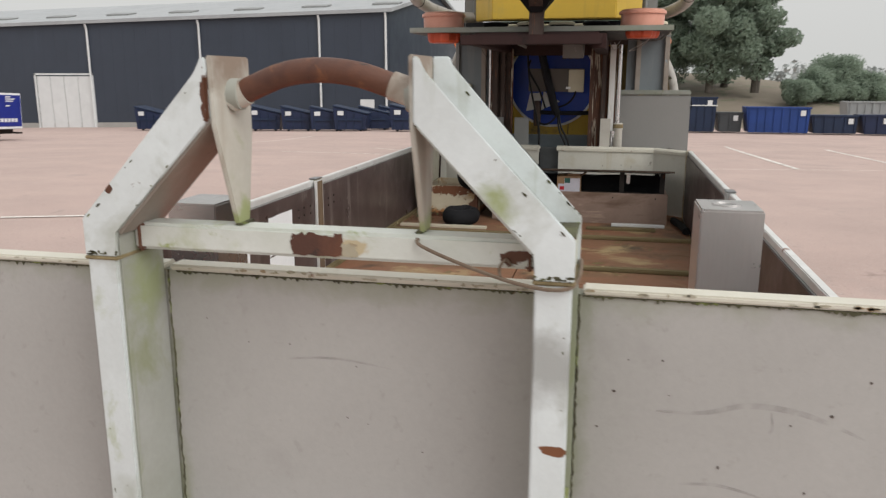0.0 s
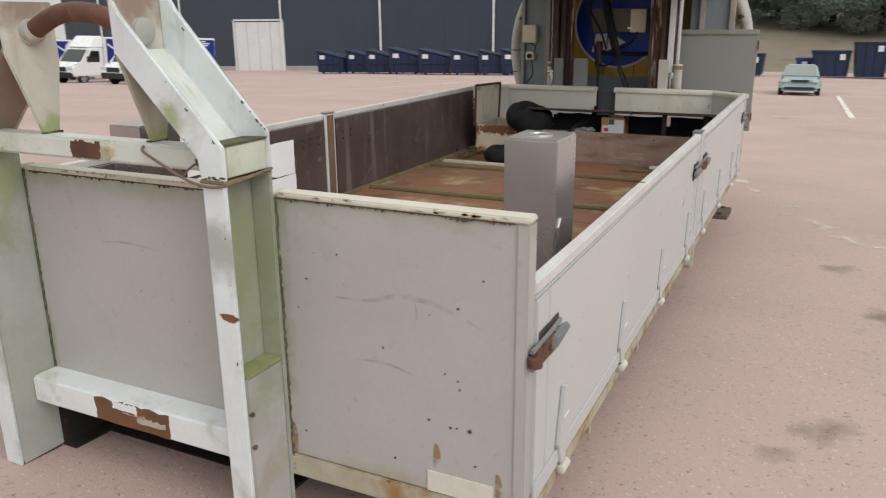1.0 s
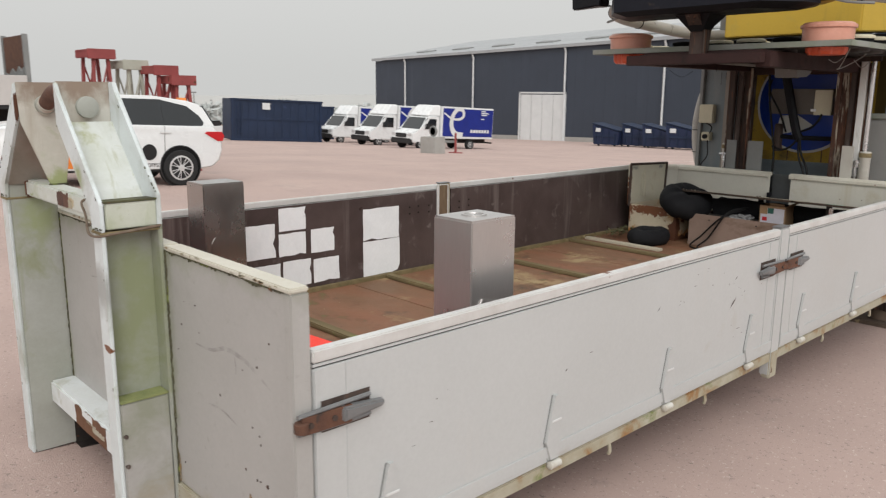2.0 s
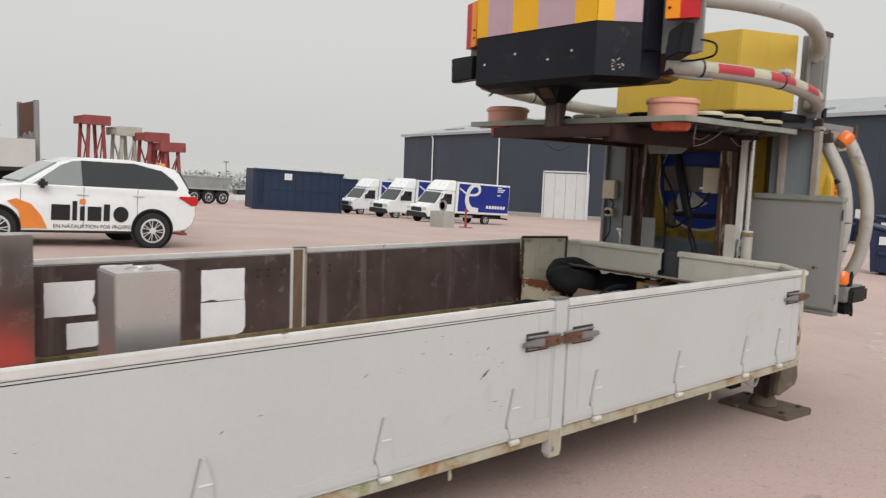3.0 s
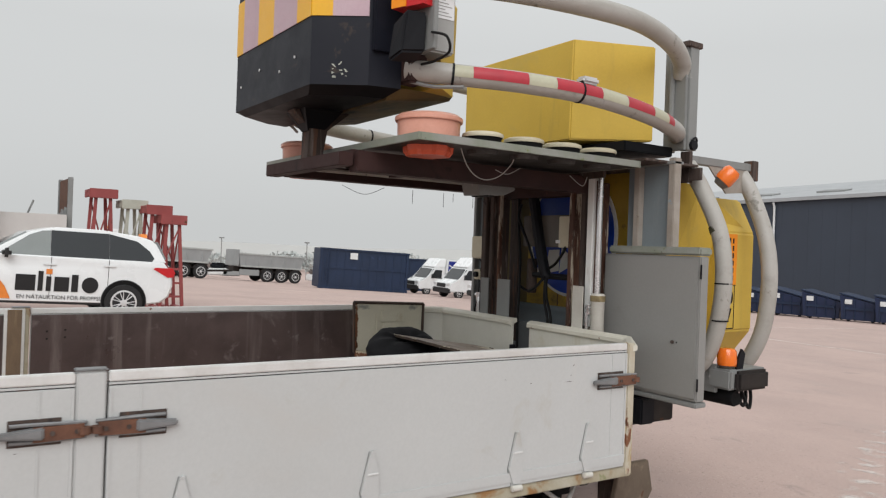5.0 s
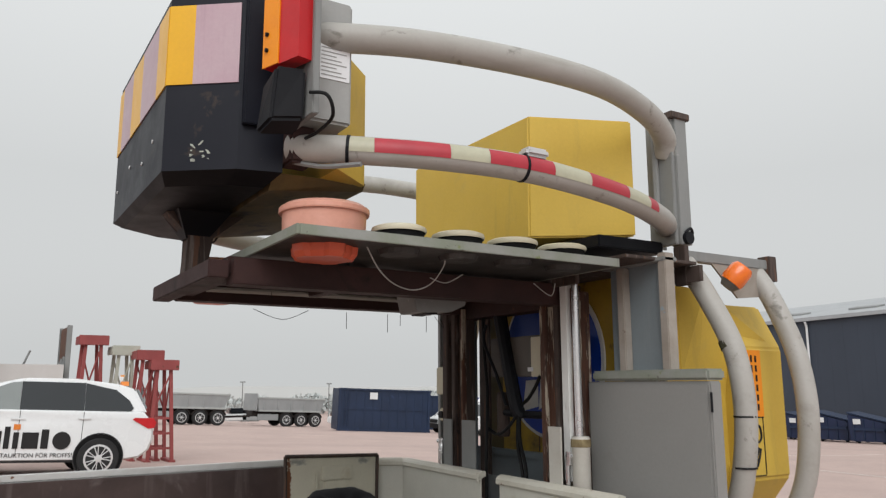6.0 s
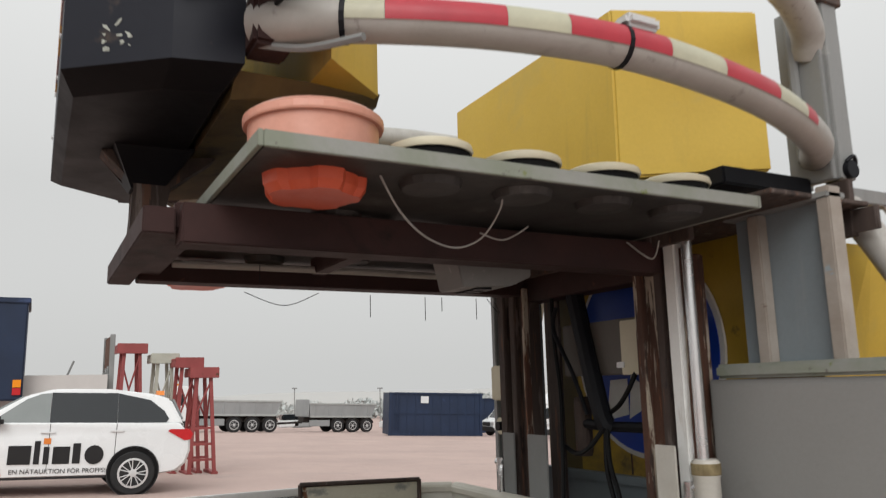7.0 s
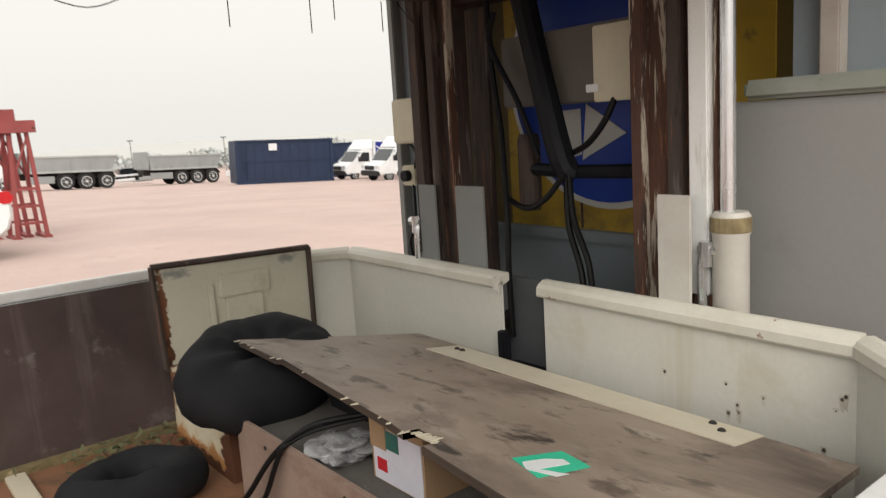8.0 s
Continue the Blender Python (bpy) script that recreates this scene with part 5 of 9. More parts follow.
def small_hatch():
    """A pale hatchback seen from the front; nose at -y."""
    t = thing("parked_hatchback", "pale teal hatchback parked on the yard", "car")
    bm = bmesh.new()
    add_loft(bm, [(-0.82, -1.95, 0.2), (0.82, -1.95, 0.2), (0.82, 1.95, 0.2), (-0.82, 1.95, 0.2)], [(-0.78, -1.8, 0.78), (0.78, -1.8, 0.78), (0.8, 1.9, 0.86), (-0.8, 1.9, 0.86)])
    bmesh.ops.bevel(bm, geom=bm.edges[:], offset=0.12, segments=3, affect="EDGES")
    part("body", bm, "teal_car", t, smooth=True)
    bm = bmesh.new()
    add_loft(bm, [(-0.78, -0.95, 0.74), (0.78, -0.95, 0.74), (0.78, 1.85, 0.8), (-0.78, 1.85, 0.8)], [(-0.6, -0.2, 1.30), (0.6, -0.2, 1.30), (0.6, 1.4, 1.30), (-0.6, 1.4, 1.30)])
    bmesh.ops.bevel(bm, geom=bm.edges[:], offset=0.07, segments=2, affect="EDGES")
    part("cabin", bm, "teal_car", t, smooth=True)
    sc = bmesh.new()
    q = [(-0.68, -0.93, 0.80), (0.68, -0.93, 0.80), (0.56, -0.28, 1.26), (-0.56, -0.28, 1.26)]
    add_loft(sc, [(x, y + 0.04, z - 0.02) for x, y, z in q], [(x, y - 0.03, z + 0.02) for x, y, z in q])
    part("windscreen", sc, "windscreen", t)
    for s in (-1, 1):
        part("headlight", B((*sorted((s * 0.45, s * 0.75)), -1.97, -1.85, 0.55, 0.70), bevel=0.03), "rim", t)
        for y in (-1.25, 1.25):
            wheel(t, s * 0.74, y, 0.3, 0.3, 0.18, 0.18, 5)
    part("grille", B((-0.35, 0.35, -1.975, -1.9, 0.56, 0.66), bevel=0.01), "black_trim", t)
    part("bumper_gap", B((-0.6, 0.6, -1.98, -1.9, 0.26, 0.36), bevel=0.01), "black_trim", t)
    return t


hb = small_hatch()
hb.matrix_basis = pose(0.86, 36.8, ground_z(0.86, 36.4) - 0.02, -2.8, 0, 1.5)

# containers along the far right edge of the yard
def far_box(x0, x1, y, h, m, label):
    t = thing("yard_container", label, "container", ((x0 + x1) / 2, y, ground_z(0, y)), group="containers along the yard edge")
    g = ground_z(0, y)
    part("body", P([(x0 + 0.25, g + 0.1), (x1 - 0.1, g + 0.1), (x1, g + h), (x0, g + h)], "y", y, y + 2.3, 0.02), m, t)
    n = max(3, int((x1 - x0) / 0.55))
    for k in range(n):
        xr = x0 + 0.3 + (x1 - x0 - 0.5) * k / (n - 1)
        part("rib", B((xr - 0.05, xr + 0.05, y - 0.07, y, g + 0.15, g + h - 0.1)), m, t)
    part("top_rail", B((x0 - 0.05, x1 + 0.05, y - 0.09, y + 0.05, g + h - 0.08, g + h + 0.05), bevel=0.01), m, t)
    part("label", B((x1 - 0.7, x1 - 0.35, y - 0.1, y - 0.085, g + h - 0.6, g + h - 0.2)), "white_paint", t)
    return t


far_box(-4.2, -2.3, 60.8, 1.6, "navy", "small navy container at the foot of the bank")
far_box(-0.2, 0.95, 62.4, 1.3, "bright_blue", "small bright blue container at the foot of the bank")
far_box(0.85, 3.4, 61.3, 1.85, "navy", "dark blue open container on the yard edge")
far_box(3.5, 5.7, 60.9, 2.45, "navy", "dark blue open container on the yard edge")
rimmed = far_box(5.8, 8.05, 60.8, 2.68, "navy", "dark navy container with pale rim")
part("rim_strip", B((5.78, 8.08, 60.69, 60.705, ground_z(0, 60.8) + 2.05, ground_z(0, 60.8) + 2.13)), "white_paint", rimmed)
far_box(8.15, 10.1, 61.56, 1.55, "tip_dark", "small dark grey container on the yard edge")
far_box(10.2, 14.75, 60.84, 1.98, "bright_blue", "bright blue roll-off container")
far_box(14.9, 18.2, 61.32, 1.42, "navy", "low navy container on the yard edge")
far_box(18.35, 20.5, 61.08, 1.47, "navy_plain", "low dark container with white panel")
far_box(20.7, 26.9, 61.56, 1.5, "navy", "low navy container on the yard edge")
far_box(19.2, 26.6, 68.52, 2.5, "tip_grey", "grey skip behind the row")

bank = bmesh.new()
cols, rows_b = 40, 8
gridv = []
for j in range(rows_b + 1):
    row = []
    for i in range(cols + 1):
        x = -18 + 180 * i / cols
        y = 70 + 50 * j / rows_b + 2.0 * math.sin(x * 0.2)
        u = j / rows_b
        z = ground_z(0, 70) - 0.4 + 5.75 * (3 * u * u - 2 * u**3) * (1 - 0.55 * min(1, max(0, (x - 9.5) / 31))) + 0.5 * noise.noise(Vector((x * 0.15, y * 0.15, 0)))
        row.append(bank.verts.new((x, y, z)))
    gridv.append(row)
for j in range(rows_b):
    for i in range(cols):
        bank.faces.new((gridv[j][i], gridv[j][i + 1], gridv[j + 1][i + 1], gridv[j + 1][i]))
tagged(part("bank", bank, "bank", smooth=True), "grassy bank behind the yard", "bank", kind="structure")


def leaf_cloud(centres, count, size, seed, flat=0.8):
    """Many small leaf clumps scattered round centres (x, y, z, radius)."""
    rng = np.random.default_rng(seed)
    c = np.array(centres, float)
    w = c[:, 3] ** 2
    pick = rng.choice(len(c), count, p=w / w.sum())
    d = rng.normal(size=(count, 3))
    d /= np.linalg.norm(d, axis=1, keepdims=True)
    r = c[pick, 3] * rng.uniform(0.25, 1.0, count) ** 0.5
    p = c[pick, :3] + d * r[:, None] * np.array([1, 1, flat])
    a, b = rng.normal(size=(count, 3)), rng.normal(size=(count, 3))
    a /= np.linalg.norm(a, axis=1, keepdims=True)
    b -= a * (a * b).sum(1, keepdims=True)
    b /= np.linalg.norm(b, axis=1, keepdims=True)
    s = size * rng.uniform(0.6, 1.3, (count, 1))
    v = np.stack([p - a * s, p + b * s * 0.6, p + a * s, p - b * s * 0.6], 1).reshape(-1, 3)
    me = bpy.data.meshes.new("crown")
    me.from_pydata(v.tolist(), [], [(4 * i, 4 * i + 1, 4 * i + 2, 4 * i + 3) for i in range(count)])
    return me


def tree(x, y, z, h, spread, seed, count=2600, material="leaf", low=0.25, label="tall green deciduous tree paled for haze"):
    t = thing("tree", label, "tree", (x, y, z))
    rng = random.Random(seed)
    bm = bmesh.new()
    add_tube(bm, [(x, y, z - 0.3), (x + 0.1, y, z + h * 0.3), (x - 0.1, y + 0.1, z + h * 0.6), (x, y, z + h * 0.9)], 0.3, 8, 4, radii=[h * 0.022, h * 0.017, h * 0.011, h * 0.005])
    tips = []
    for k in range(26):
        a0, f = rng.uniform(0, math.tau), rng.uniform(low, 0.85)
        ln = spread * rng.uniform(0.35, 0.95) * (1.1 - 0.55 * f)
        b0 = Vector((x, y, z + h * f))
        e = b0 + Vector((math.cos(a0) * ln, math.sin(a0) * ln, h * 0.12))
        add_tube(bm, [b0, (b0 + e) / 2 + Vector((0, 0, 0.2)), e], h * 0.006, 5, 2)
        tips.append((e.x, e.y, e.z, spread * rng.uniform(0.32, 0.5)))
        mid = (b0 + e) / 2
        tips.append((mid.x, mid.y, mid.z + 0.3, spread * rng.uniform(0.28, 0.42)))
    for k in range(8):
        f = low + (0.95 - low) * k / 7
        tips.append((x, y, z + h * f, spread * (0.5 - 0.2 * f)))
    part("trunk", bm, "bark", t)
    me = leaf_cloud(tips, count * 6, max(0.12, h * 0.0105), seed)
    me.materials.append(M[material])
    ob = new("crown", me)
    ob.parent, ob.matrix_parent_inverse = t, t.matrix_basis.inverted()
    return t


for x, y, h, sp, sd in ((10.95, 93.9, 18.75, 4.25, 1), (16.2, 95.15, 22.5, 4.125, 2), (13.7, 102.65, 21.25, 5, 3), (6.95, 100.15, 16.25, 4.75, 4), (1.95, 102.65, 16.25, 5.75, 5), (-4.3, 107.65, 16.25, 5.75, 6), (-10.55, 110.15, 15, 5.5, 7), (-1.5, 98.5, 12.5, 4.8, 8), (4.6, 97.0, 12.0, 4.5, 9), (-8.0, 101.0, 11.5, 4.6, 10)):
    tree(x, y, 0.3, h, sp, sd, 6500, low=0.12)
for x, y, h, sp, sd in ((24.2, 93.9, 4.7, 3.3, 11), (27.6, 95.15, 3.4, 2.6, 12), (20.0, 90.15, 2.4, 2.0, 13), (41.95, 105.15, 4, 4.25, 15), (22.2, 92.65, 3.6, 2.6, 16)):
    tree(x, y, -1.2, h, sp, sd, 4500, low=0.12, label="bushy green tree paled for haze")
# far woods round the yard's open side, distance haze put into their colour
rngw = random.Random(9)
far = []
for k in range(150):
    a0 = radians(95 + 95 * k / 150)
    r = 165 + rngw.uniform(-12, 12)
    far.append((r * math.cos(a0), r * math.sin(a0), -3.4 + rngw.uniform(0, 1.2), rngw.uniform(2.0, 3.6)))
for k in range(60):
    a0 = radians(30 + 65 * k / 60)
    r = 150 + rngw.uniform(-10, 10)
    far.append((r * math.cos(a0), r * math.sin(a0), -1.0 + rngw.uniform(0, 2.5), rngw.uniform(3, 5)))
M["woods"] = mat("haze_painted_woods", (0.44, 0.465, 0.455), (0.42, 0.44, 0.43), 0.1, 0.9, bump=0.0)
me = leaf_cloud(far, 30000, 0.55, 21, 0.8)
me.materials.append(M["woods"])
tagged(new("far_woods", me), "far woods along the horizon, haze painted into their colour", "woods", kind="stuff")
# backdrop colour near the sky's, standing in for distance haze
M["hill"] = mat("haze_painted_hill", (0.56, 0.58, 0.57), (0.54, 0.56, 0.55), 0.02, 0.9, bump=0.0)
ring = bmesh.new()
pv = None
for k in range(121):
    a0 = radians(-20 + 220 * k / 120)
    r = 190
    top = 1.2 + 1.5 * noise.noise(Vector((k * 0.11, 0, 3)))
    q = [ring.verts.new((r * math.cos(a0), r * math.sin(a0), -12)), ring.verts.new((r * math.cos(a0), r * math.sin(a0), top))]
    if pv:
        ring.faces.new((pv[0], q[0], q[1], pv[1]))
    pv = q
tagged(part("backdrop", ring, "hill"), "low horizon backdrop, haze painted into its colour", "backdrop", kind="structure")


# ---------------------------------------------------------------- the hook-lift flatbed
bed = thing("hook_lift_flatbed", "grey hook-lift flatbed with low drop sides and rusty hook frame", "flatbed", (0, 2.7, 0.1))
ZT, ZF = 1.117, 0.52
part("front_panel", P([(-0.035, 0.50), (0.01, 0.50), (0.01, 1.274), (-0.035, 1.274)], "x", 0.485, 1.175), "wall_paint", bed, "grey panel with scratches and rust specks")
part("front_panel", B((-0.5285, 0.4845, -0.036, 0.01, 0.50, 1.274)), "wall_paint", bed, "grey panel stained with moss along the top")
part("front_panel", B((-1.29, -0.529, -0.033, 0.01, 0.50, 1.274)), "wall_paint", bed)
for x0, x1 in ((-1.29, -0.531), (-0.515, 0.476), (0.490, 1.205)):
    part("top_rail", B((x0, x1, -0.043, 0.014, 1.273, 1.288), bevel=0.004), "lip", bed, "worn cream-edged top rail")
part("corner_edge", B((1.172, 1.203, -0.041, 0.016, 0.47, 1.272), bevel=0.004), "wall_paint", bed)
part("corner_edge", B((-1.29, -1.262, -0.040, 0.013, 0.47, 1.272), bevel=0.004), "wall_paint", bed)
M["moss_edge"] = mat("mossy_dark_weld", (0.10, 0.10, 0.05), (0.05, 0.045, 0.03), 12.0, 0.9, bump=0.5, spots=((MOSS, 0.05, 20.0), (RUST, 0.0, 15.0)))


def seam(x, seed):
    """An uneven rusty weld bead running down a panel joint."""
    rng = random.Random(seed)
    bm = bmesh.new()
    last = None
    for k in range(81):
        z = 0.47 + 0.804 * k / 80
        w, d, c = 0.002 + 0.003 * rng.random(), 0.002 + 0.004 * rng.random(), x + rng.uniform(-0.002, 0.002)
        row = [bm.verts.new(p) for p in ((c - w, -0.034, z), (c, -0.036 - d, z), (c + w, -0.034, z))]
        if last:
            for i in range(2):
                bm.faces.new((last[i], last[i + 1], row[i + 1], row[i]))
        last = row
    part("weld_seam", bm, "moss_edge", bed, "rusty mossy weld seam")


seam(0.483, 4)
seam(-0.523, 5)
for x0, x1 in ((0.49, 1.17), (-0.50, 0.39), (-1.29, -0.62)):
    bm = bmesh.new()
    n = 170
    rng = random.Random(int(x0 * 100) + 500)
    top = [(x0 + (x1 - x0) * i / n, 1.272 - 0.002 - 0.010 * rng.random() ** 3 * (0.2 + 0.8 * abs(math.sin(i * 0.13)))) for i in range(n + 1)]
    add_prism(bm, [(x0, 1.272)] + top + [(x1, 1.272)], "y", -0.0395, -0.0365)
    part("moss_fringe", bm, "moss_edge", bed, "dark moss fringe")
part("front_sill", B((-1.29, 1.2, -0.043, 0.045, 0.425, 0.495), bevel=0.006), "sill", bed, "ochre rusty sill")
part("number_plate_mount", B((0.93, 1.12, -0.040, -0.0352, 0.50, 0.56)), "tray_grey", bed, "dirty white plate")

# hook frame: two posts of channel steel, open outwards, with inclined legs, gussets and bars
XC = -0.066
YF = -0.218


def halves(outline, s):
    """An outline of (offset from the frame's middle, z), on one side or the other."""
    return [(XC + s * x, z) for x, z in outline][::s]


for s in (1, -1):
    def span(a, b):
        return sorted((XC + s * a, XC + s * b))

    post = part("post", B((*span(0.466, 0.541), YF, YF + 0.012, 0.28, 1.345), bevel=0.004), "white_chipped", bed, "chipped white post with algae")
    part("web", B((*span(0.466, 0.478), YF + 0.012, -0.036, 0.28, 1.412), bevel=0.003), "green_stained", post, "algae-stained web")
    part("rear_flange", B((*span(0.478, 0.546), -0.050, -0.038, 0.28, 1.412), bevel=0.003), "green_stained", post)
    part("step_box", B((*span(0.478, 0.543), YF + 0.013, -0.052, 0.28, 0.806), bevel=0.004), "wall_paint", post, "grey step box with green top")
    part("step_top", B((*span(0.479, 0.544), YF + 0.014, -0.051, 0.806, 0.813), bevel=0.002), "step_moss", post, "moss-covered step")
    part("foot", B((*span(0.468, 0.540), YF + 0.004, -0.05, 0.262, 0.30), bevel=0.008), "dark_rust", post, "rusty post foot")
    for zb in (0.60, 0.70):
        part("bolt", L([(0.007, -0.004), (0.007, 0.006)], (XC + s * 0.543, YF + 0.022, zb), "x", 8), "dark_rust", post)
    part("box_cheek", B((*span(0.531, 0.541), YF + 0.014, -0.052, 1.352, 1.432), bevel=0.003), "cheek", post, "algae-streaked pale side plate")
    knee = halves([(0.466, 1.345), (0.544, 1.345), (0.544, 1.430), (0.245, 1.742), (0.231, 1.778), (0.220, 1.778), (0.220, 1.650), (0.466, 1.402)], s)
    leg = part("leg", P(knee, "y", YF - 0.002, YF + 0.010, 0.003), "white_chipped", bed, "inclined chipped white leg")
    back = halves([(0.480, 1.352), (0.547, 1.352), (0.547, 1.448), (0.268, 1.752), (0.256, 1.782), (0.220, 1.782), (0.220, 1.645), (0.459, 1.402)], s)
    part("rear_flange", P(back, "y", -0.052, -0.038, 0.003), "white_chipped", leg)
    web = halves([(0.457, 1.396), (0.468, 1.406), (0.232, 1.656), (0.220, 1.645)], s)
    part("web", P(web, "y", YF + 0.010, -0.052), "leg_floor" if s > 0 else "post_edge", leg, "pale algae-streaked web" if s > 0 else "brown-grey web")
    cap = halves([(0.470, 1.428), (0.544, 1.431), (0.545, 1.437), (0.470, 1.434)], s)
    part("weld_cap", P(cap, "y", YF + 0.009, -0.050), "moss_edge", leg, "rusty weld line across the knee")
    part("collar", B((*span(0.462, 0.546), YF - 0.005, -0.036, 1.338, 1.346), bevel=0.003), "collar", leg, "rusty weld collar")
    gus = [(YF + 0.004, 1.782), (-0.040, 1.782), (-0.040, 1.62), (-0.072, 1.414), (-0.128, 1.414), (YF + 0.01, 1.64)]
    part("gusset", P(gus, "x", *span(0.210, 0.221), 0.003), "gusset", bed, "tapered brown-stained white gusset plate")
    part("gusset_weld", B((*span(0.199, 0.219), -0.134, -0.066, 1.410, 1.417), bevel=0.003), "moss_edge", bed, "rusty gusset weld")
    part("bush", L([(0.034, -0.026), (0.034, 0.026), (0.027, 0.029)], (XC + s * 0.212, -0.125, 1.702), "x", 20), "green_stained", bed, smooth=True)
bm = bmesh.new()
add_tube(bm, [(XC - 0.206, -0.125, 1.695), (XC - 0.155, -0.127, 1.718), (XC - 0.08, -0.130, 1.745), (XC, -0.130, 1.753), (XC + 0.08, -0.130, 1.744), (XC + 0.15, -0.127, 1.722), (XC + 0.206, -0.125, 1.702)], 0.0265, 18, 5)
part("hook_bar", bm, "rust_bar", bed, "curved rusty hook bar", smooth=True)
for xa, xb, za, zb in ((-0.214, -0.176, 1.692, 1.709), (0.152, 0.220, 1.722, 1.699)):
    part("bar_sleeve", Tube([(XC + xa, -0.126, za), (XC + xb, -0.126, zb)], 0.030, 18), "gusset", bed, smooth=True)
part("crossbar", B((XC - 0.466, XC + 0.466, -0.150, -0.078, 1.350, 1.412), bevel=0.007), "crossbar", bed, "chipped white crossbar")
for s in (1, -1):
    part("crossbar_weld", B((*sorted((XC + s * 0.440, XC + s * 0.4585)), -0.154, -0.074, 1.346, 1.416), bevel=0.006), "rust", bed, "rusty crossbar weld")


def rust_plate(x0, x1, z0, z1, y, seed, material, parent):
    """A patch of bare rust with a ragged outline on the front of a beam."""
    rng = random.Random(seed)
    ring = []
    for (xa, za), (xb, zb), n in (((x0, z0), (x1, z0), 8), ((x1, z0), (x1, z1), 7), ((x1, z1), (x0, z1), 16), ((x0, z1), (x0, z0), 7)):
        for k in range(n):
            f = k / n
            j = 0.002 if za == zb == z0 else 0.005
            ring.append((xa + (xb - xa) * f + rng.uniform(-j, j), za + (zb - za) * f + rng.uniform(-j, j)))
    part("rust_patch", P(ring, "y", y - 0.0012, y + 0.001), material, parent, "patch of bare rust")


rust_plate(XC - 0.075, XC + 0.040, 1.357, 1.404, -0.150, 3, "rust_bar", bed)
rust_plate(XC + 0.028, XC + 0.075, 1.357, 1.385, -0.1498, 6, "sill", bed)
beam = part("lower_beam", B((XC - 0.466, XC + 0.466, -0.128, -0.025, 0.484, 0.578), bevel=0.008), "beam_flaked", bed, "white lower beam, rusted bare in the middle")
rust_plate(XC - 0.165, XC + 0.155, 0.490, 0.570, -0.128, 8, "beam_rust", beam)
rust_plate(XC - 0.085, XC + 0.02, 0.545, 0.572, -0.1287, 9, "beam_flaked", beam)
rust_plate(XC + 0.02, XC + 0.135, 0.515, 0.536, -0.1287, 12, "sill", beam)
rust_plate(XC - 0.04, XC + 0.05, 0.535, 0.541, -0.1287, 14, "sill", beam)
bm = bmesh.new()
add_tube(bm, [(0.145, -0.150, 1.405), (0.155, -0.165, 1.394), (0.23, -0.180, 1.368), (0.33, -0.21, 1.345), (0.395, -0.228, 1.336), (0.44, -0.230, 1.333), (0.475, -0.215, 1.337), (0.486, -0.13, 1.346), (0.484, -0.045, 1.352)], 0.0042, 6, 4)
part("tie_wire", bm, "tie_brown", bed, "rusty brown tie wire")
part("tie_wire", Tube([(0.33, -0.205, 1.347), (0.325, -0.18, 1.36), (0.335, -0.16, 1.372), (0.345, -0.15, 1.358)], 0.0032, 6), "tie_brown", bed, "rusty brown tie wire")

# rust chips along the hook frame's worn edges, and marks on the front panels
def edge_chips(start, end, count, seed, parent, size=0.006, material="moss_edge"):
    """Small ragged chips of bare metal scattered along an edge."""
    rng = random.Random(seed)
    a, b = Vector(start), Vector(end)
    along = (b - a).normalized()
    across = along.cross(Vector((0, 1, 0))).normalized()
    bm = bmesh.new()
    for k in range(count):
        c = a.lerp(b, rng.random() ** (0.7 if k % 2 else 1.4)) + across * rng.gauss(0, 0.0025)
        w, h = size * rng.uniform(0.4, 2.2), size * rng.uniform(0.25, 0.8)
        ring = []
        for j in range(7):
            an = j * math.tau / 7
            f = rng.uniform(0.6, 1.1)
            ring.append(c + along * (w * f * math.cos(an)) + across * (h * f * math.sin(an)))
        lo = [bm.verts.new(p + Vector((0, 0.002, 0))) for p in ring]
        hi = [bm.verts.new(p - Vector((0, 0.0006, 0))) for p in ring]
        bm.faces.new(hi)
        for j in range(7):
            bm.faces.new((lo[j], lo[(j + 1) % 7], hi[(j + 1) % 7], hi[j]))
    return tagged(part("edge_rust", bm, material, parent), "rust chips along the edge", kind="stuff")


for s in (1, -1):
    def at(x, y, z):
        return XC + s * x, y, z

    edge_chips(at(0.527, YF - 0.002, 1.435), at(0.245, YF - 0.002, 1.735), 5, 31 + s, bed, 0.004)
    edge_chips(at(0.525, YF, 0.55), at(0.525, YF, 1.30), 5, 33 + s, bed, 0.003)
    edge_chips(at(0.465, YF - 0.002, 1.352), at(0.541, YF - 0.002, 1.352), 12, 36 + s, bed, 0.005)
    edge_chips(at(0.462, YF - 0.002, 1.408), at(0.220, YF - 0.002, 1.650), 4, 38 + s, bed, 0.003)
    edge_chips(at(0.541, -0.0525, 1.452), at(0.275, -0.0525, 1.735), 7, 44 + s, bed, 0.004)
for x0, x1 in ((0.50, 1.16), (-0.48, 0.38), (-1.27, -0.64)):
    edge_chips((x0, -0.0432, 1.281), (x1, -0.0432, 1.281), 26, int(x0 * 50) + 90, bed, 0.006, "sill")


M["dent_grey"] = road_stain("dent_shade_grey", (0.345, 0.332, 0.315), 0.35, 0.8, 22.0, 0.5)
M["drip"] = road_stain("ochre_rust_drip", (0.30, 0.19, 0.09), 0.35, 0.6, 30.0, 0.75)
M["soft_drip"] = road_stain("faint_rust_drip", (0.42, 0.34, 0.22), 0.35, 0.75, 30.0, 0.5)


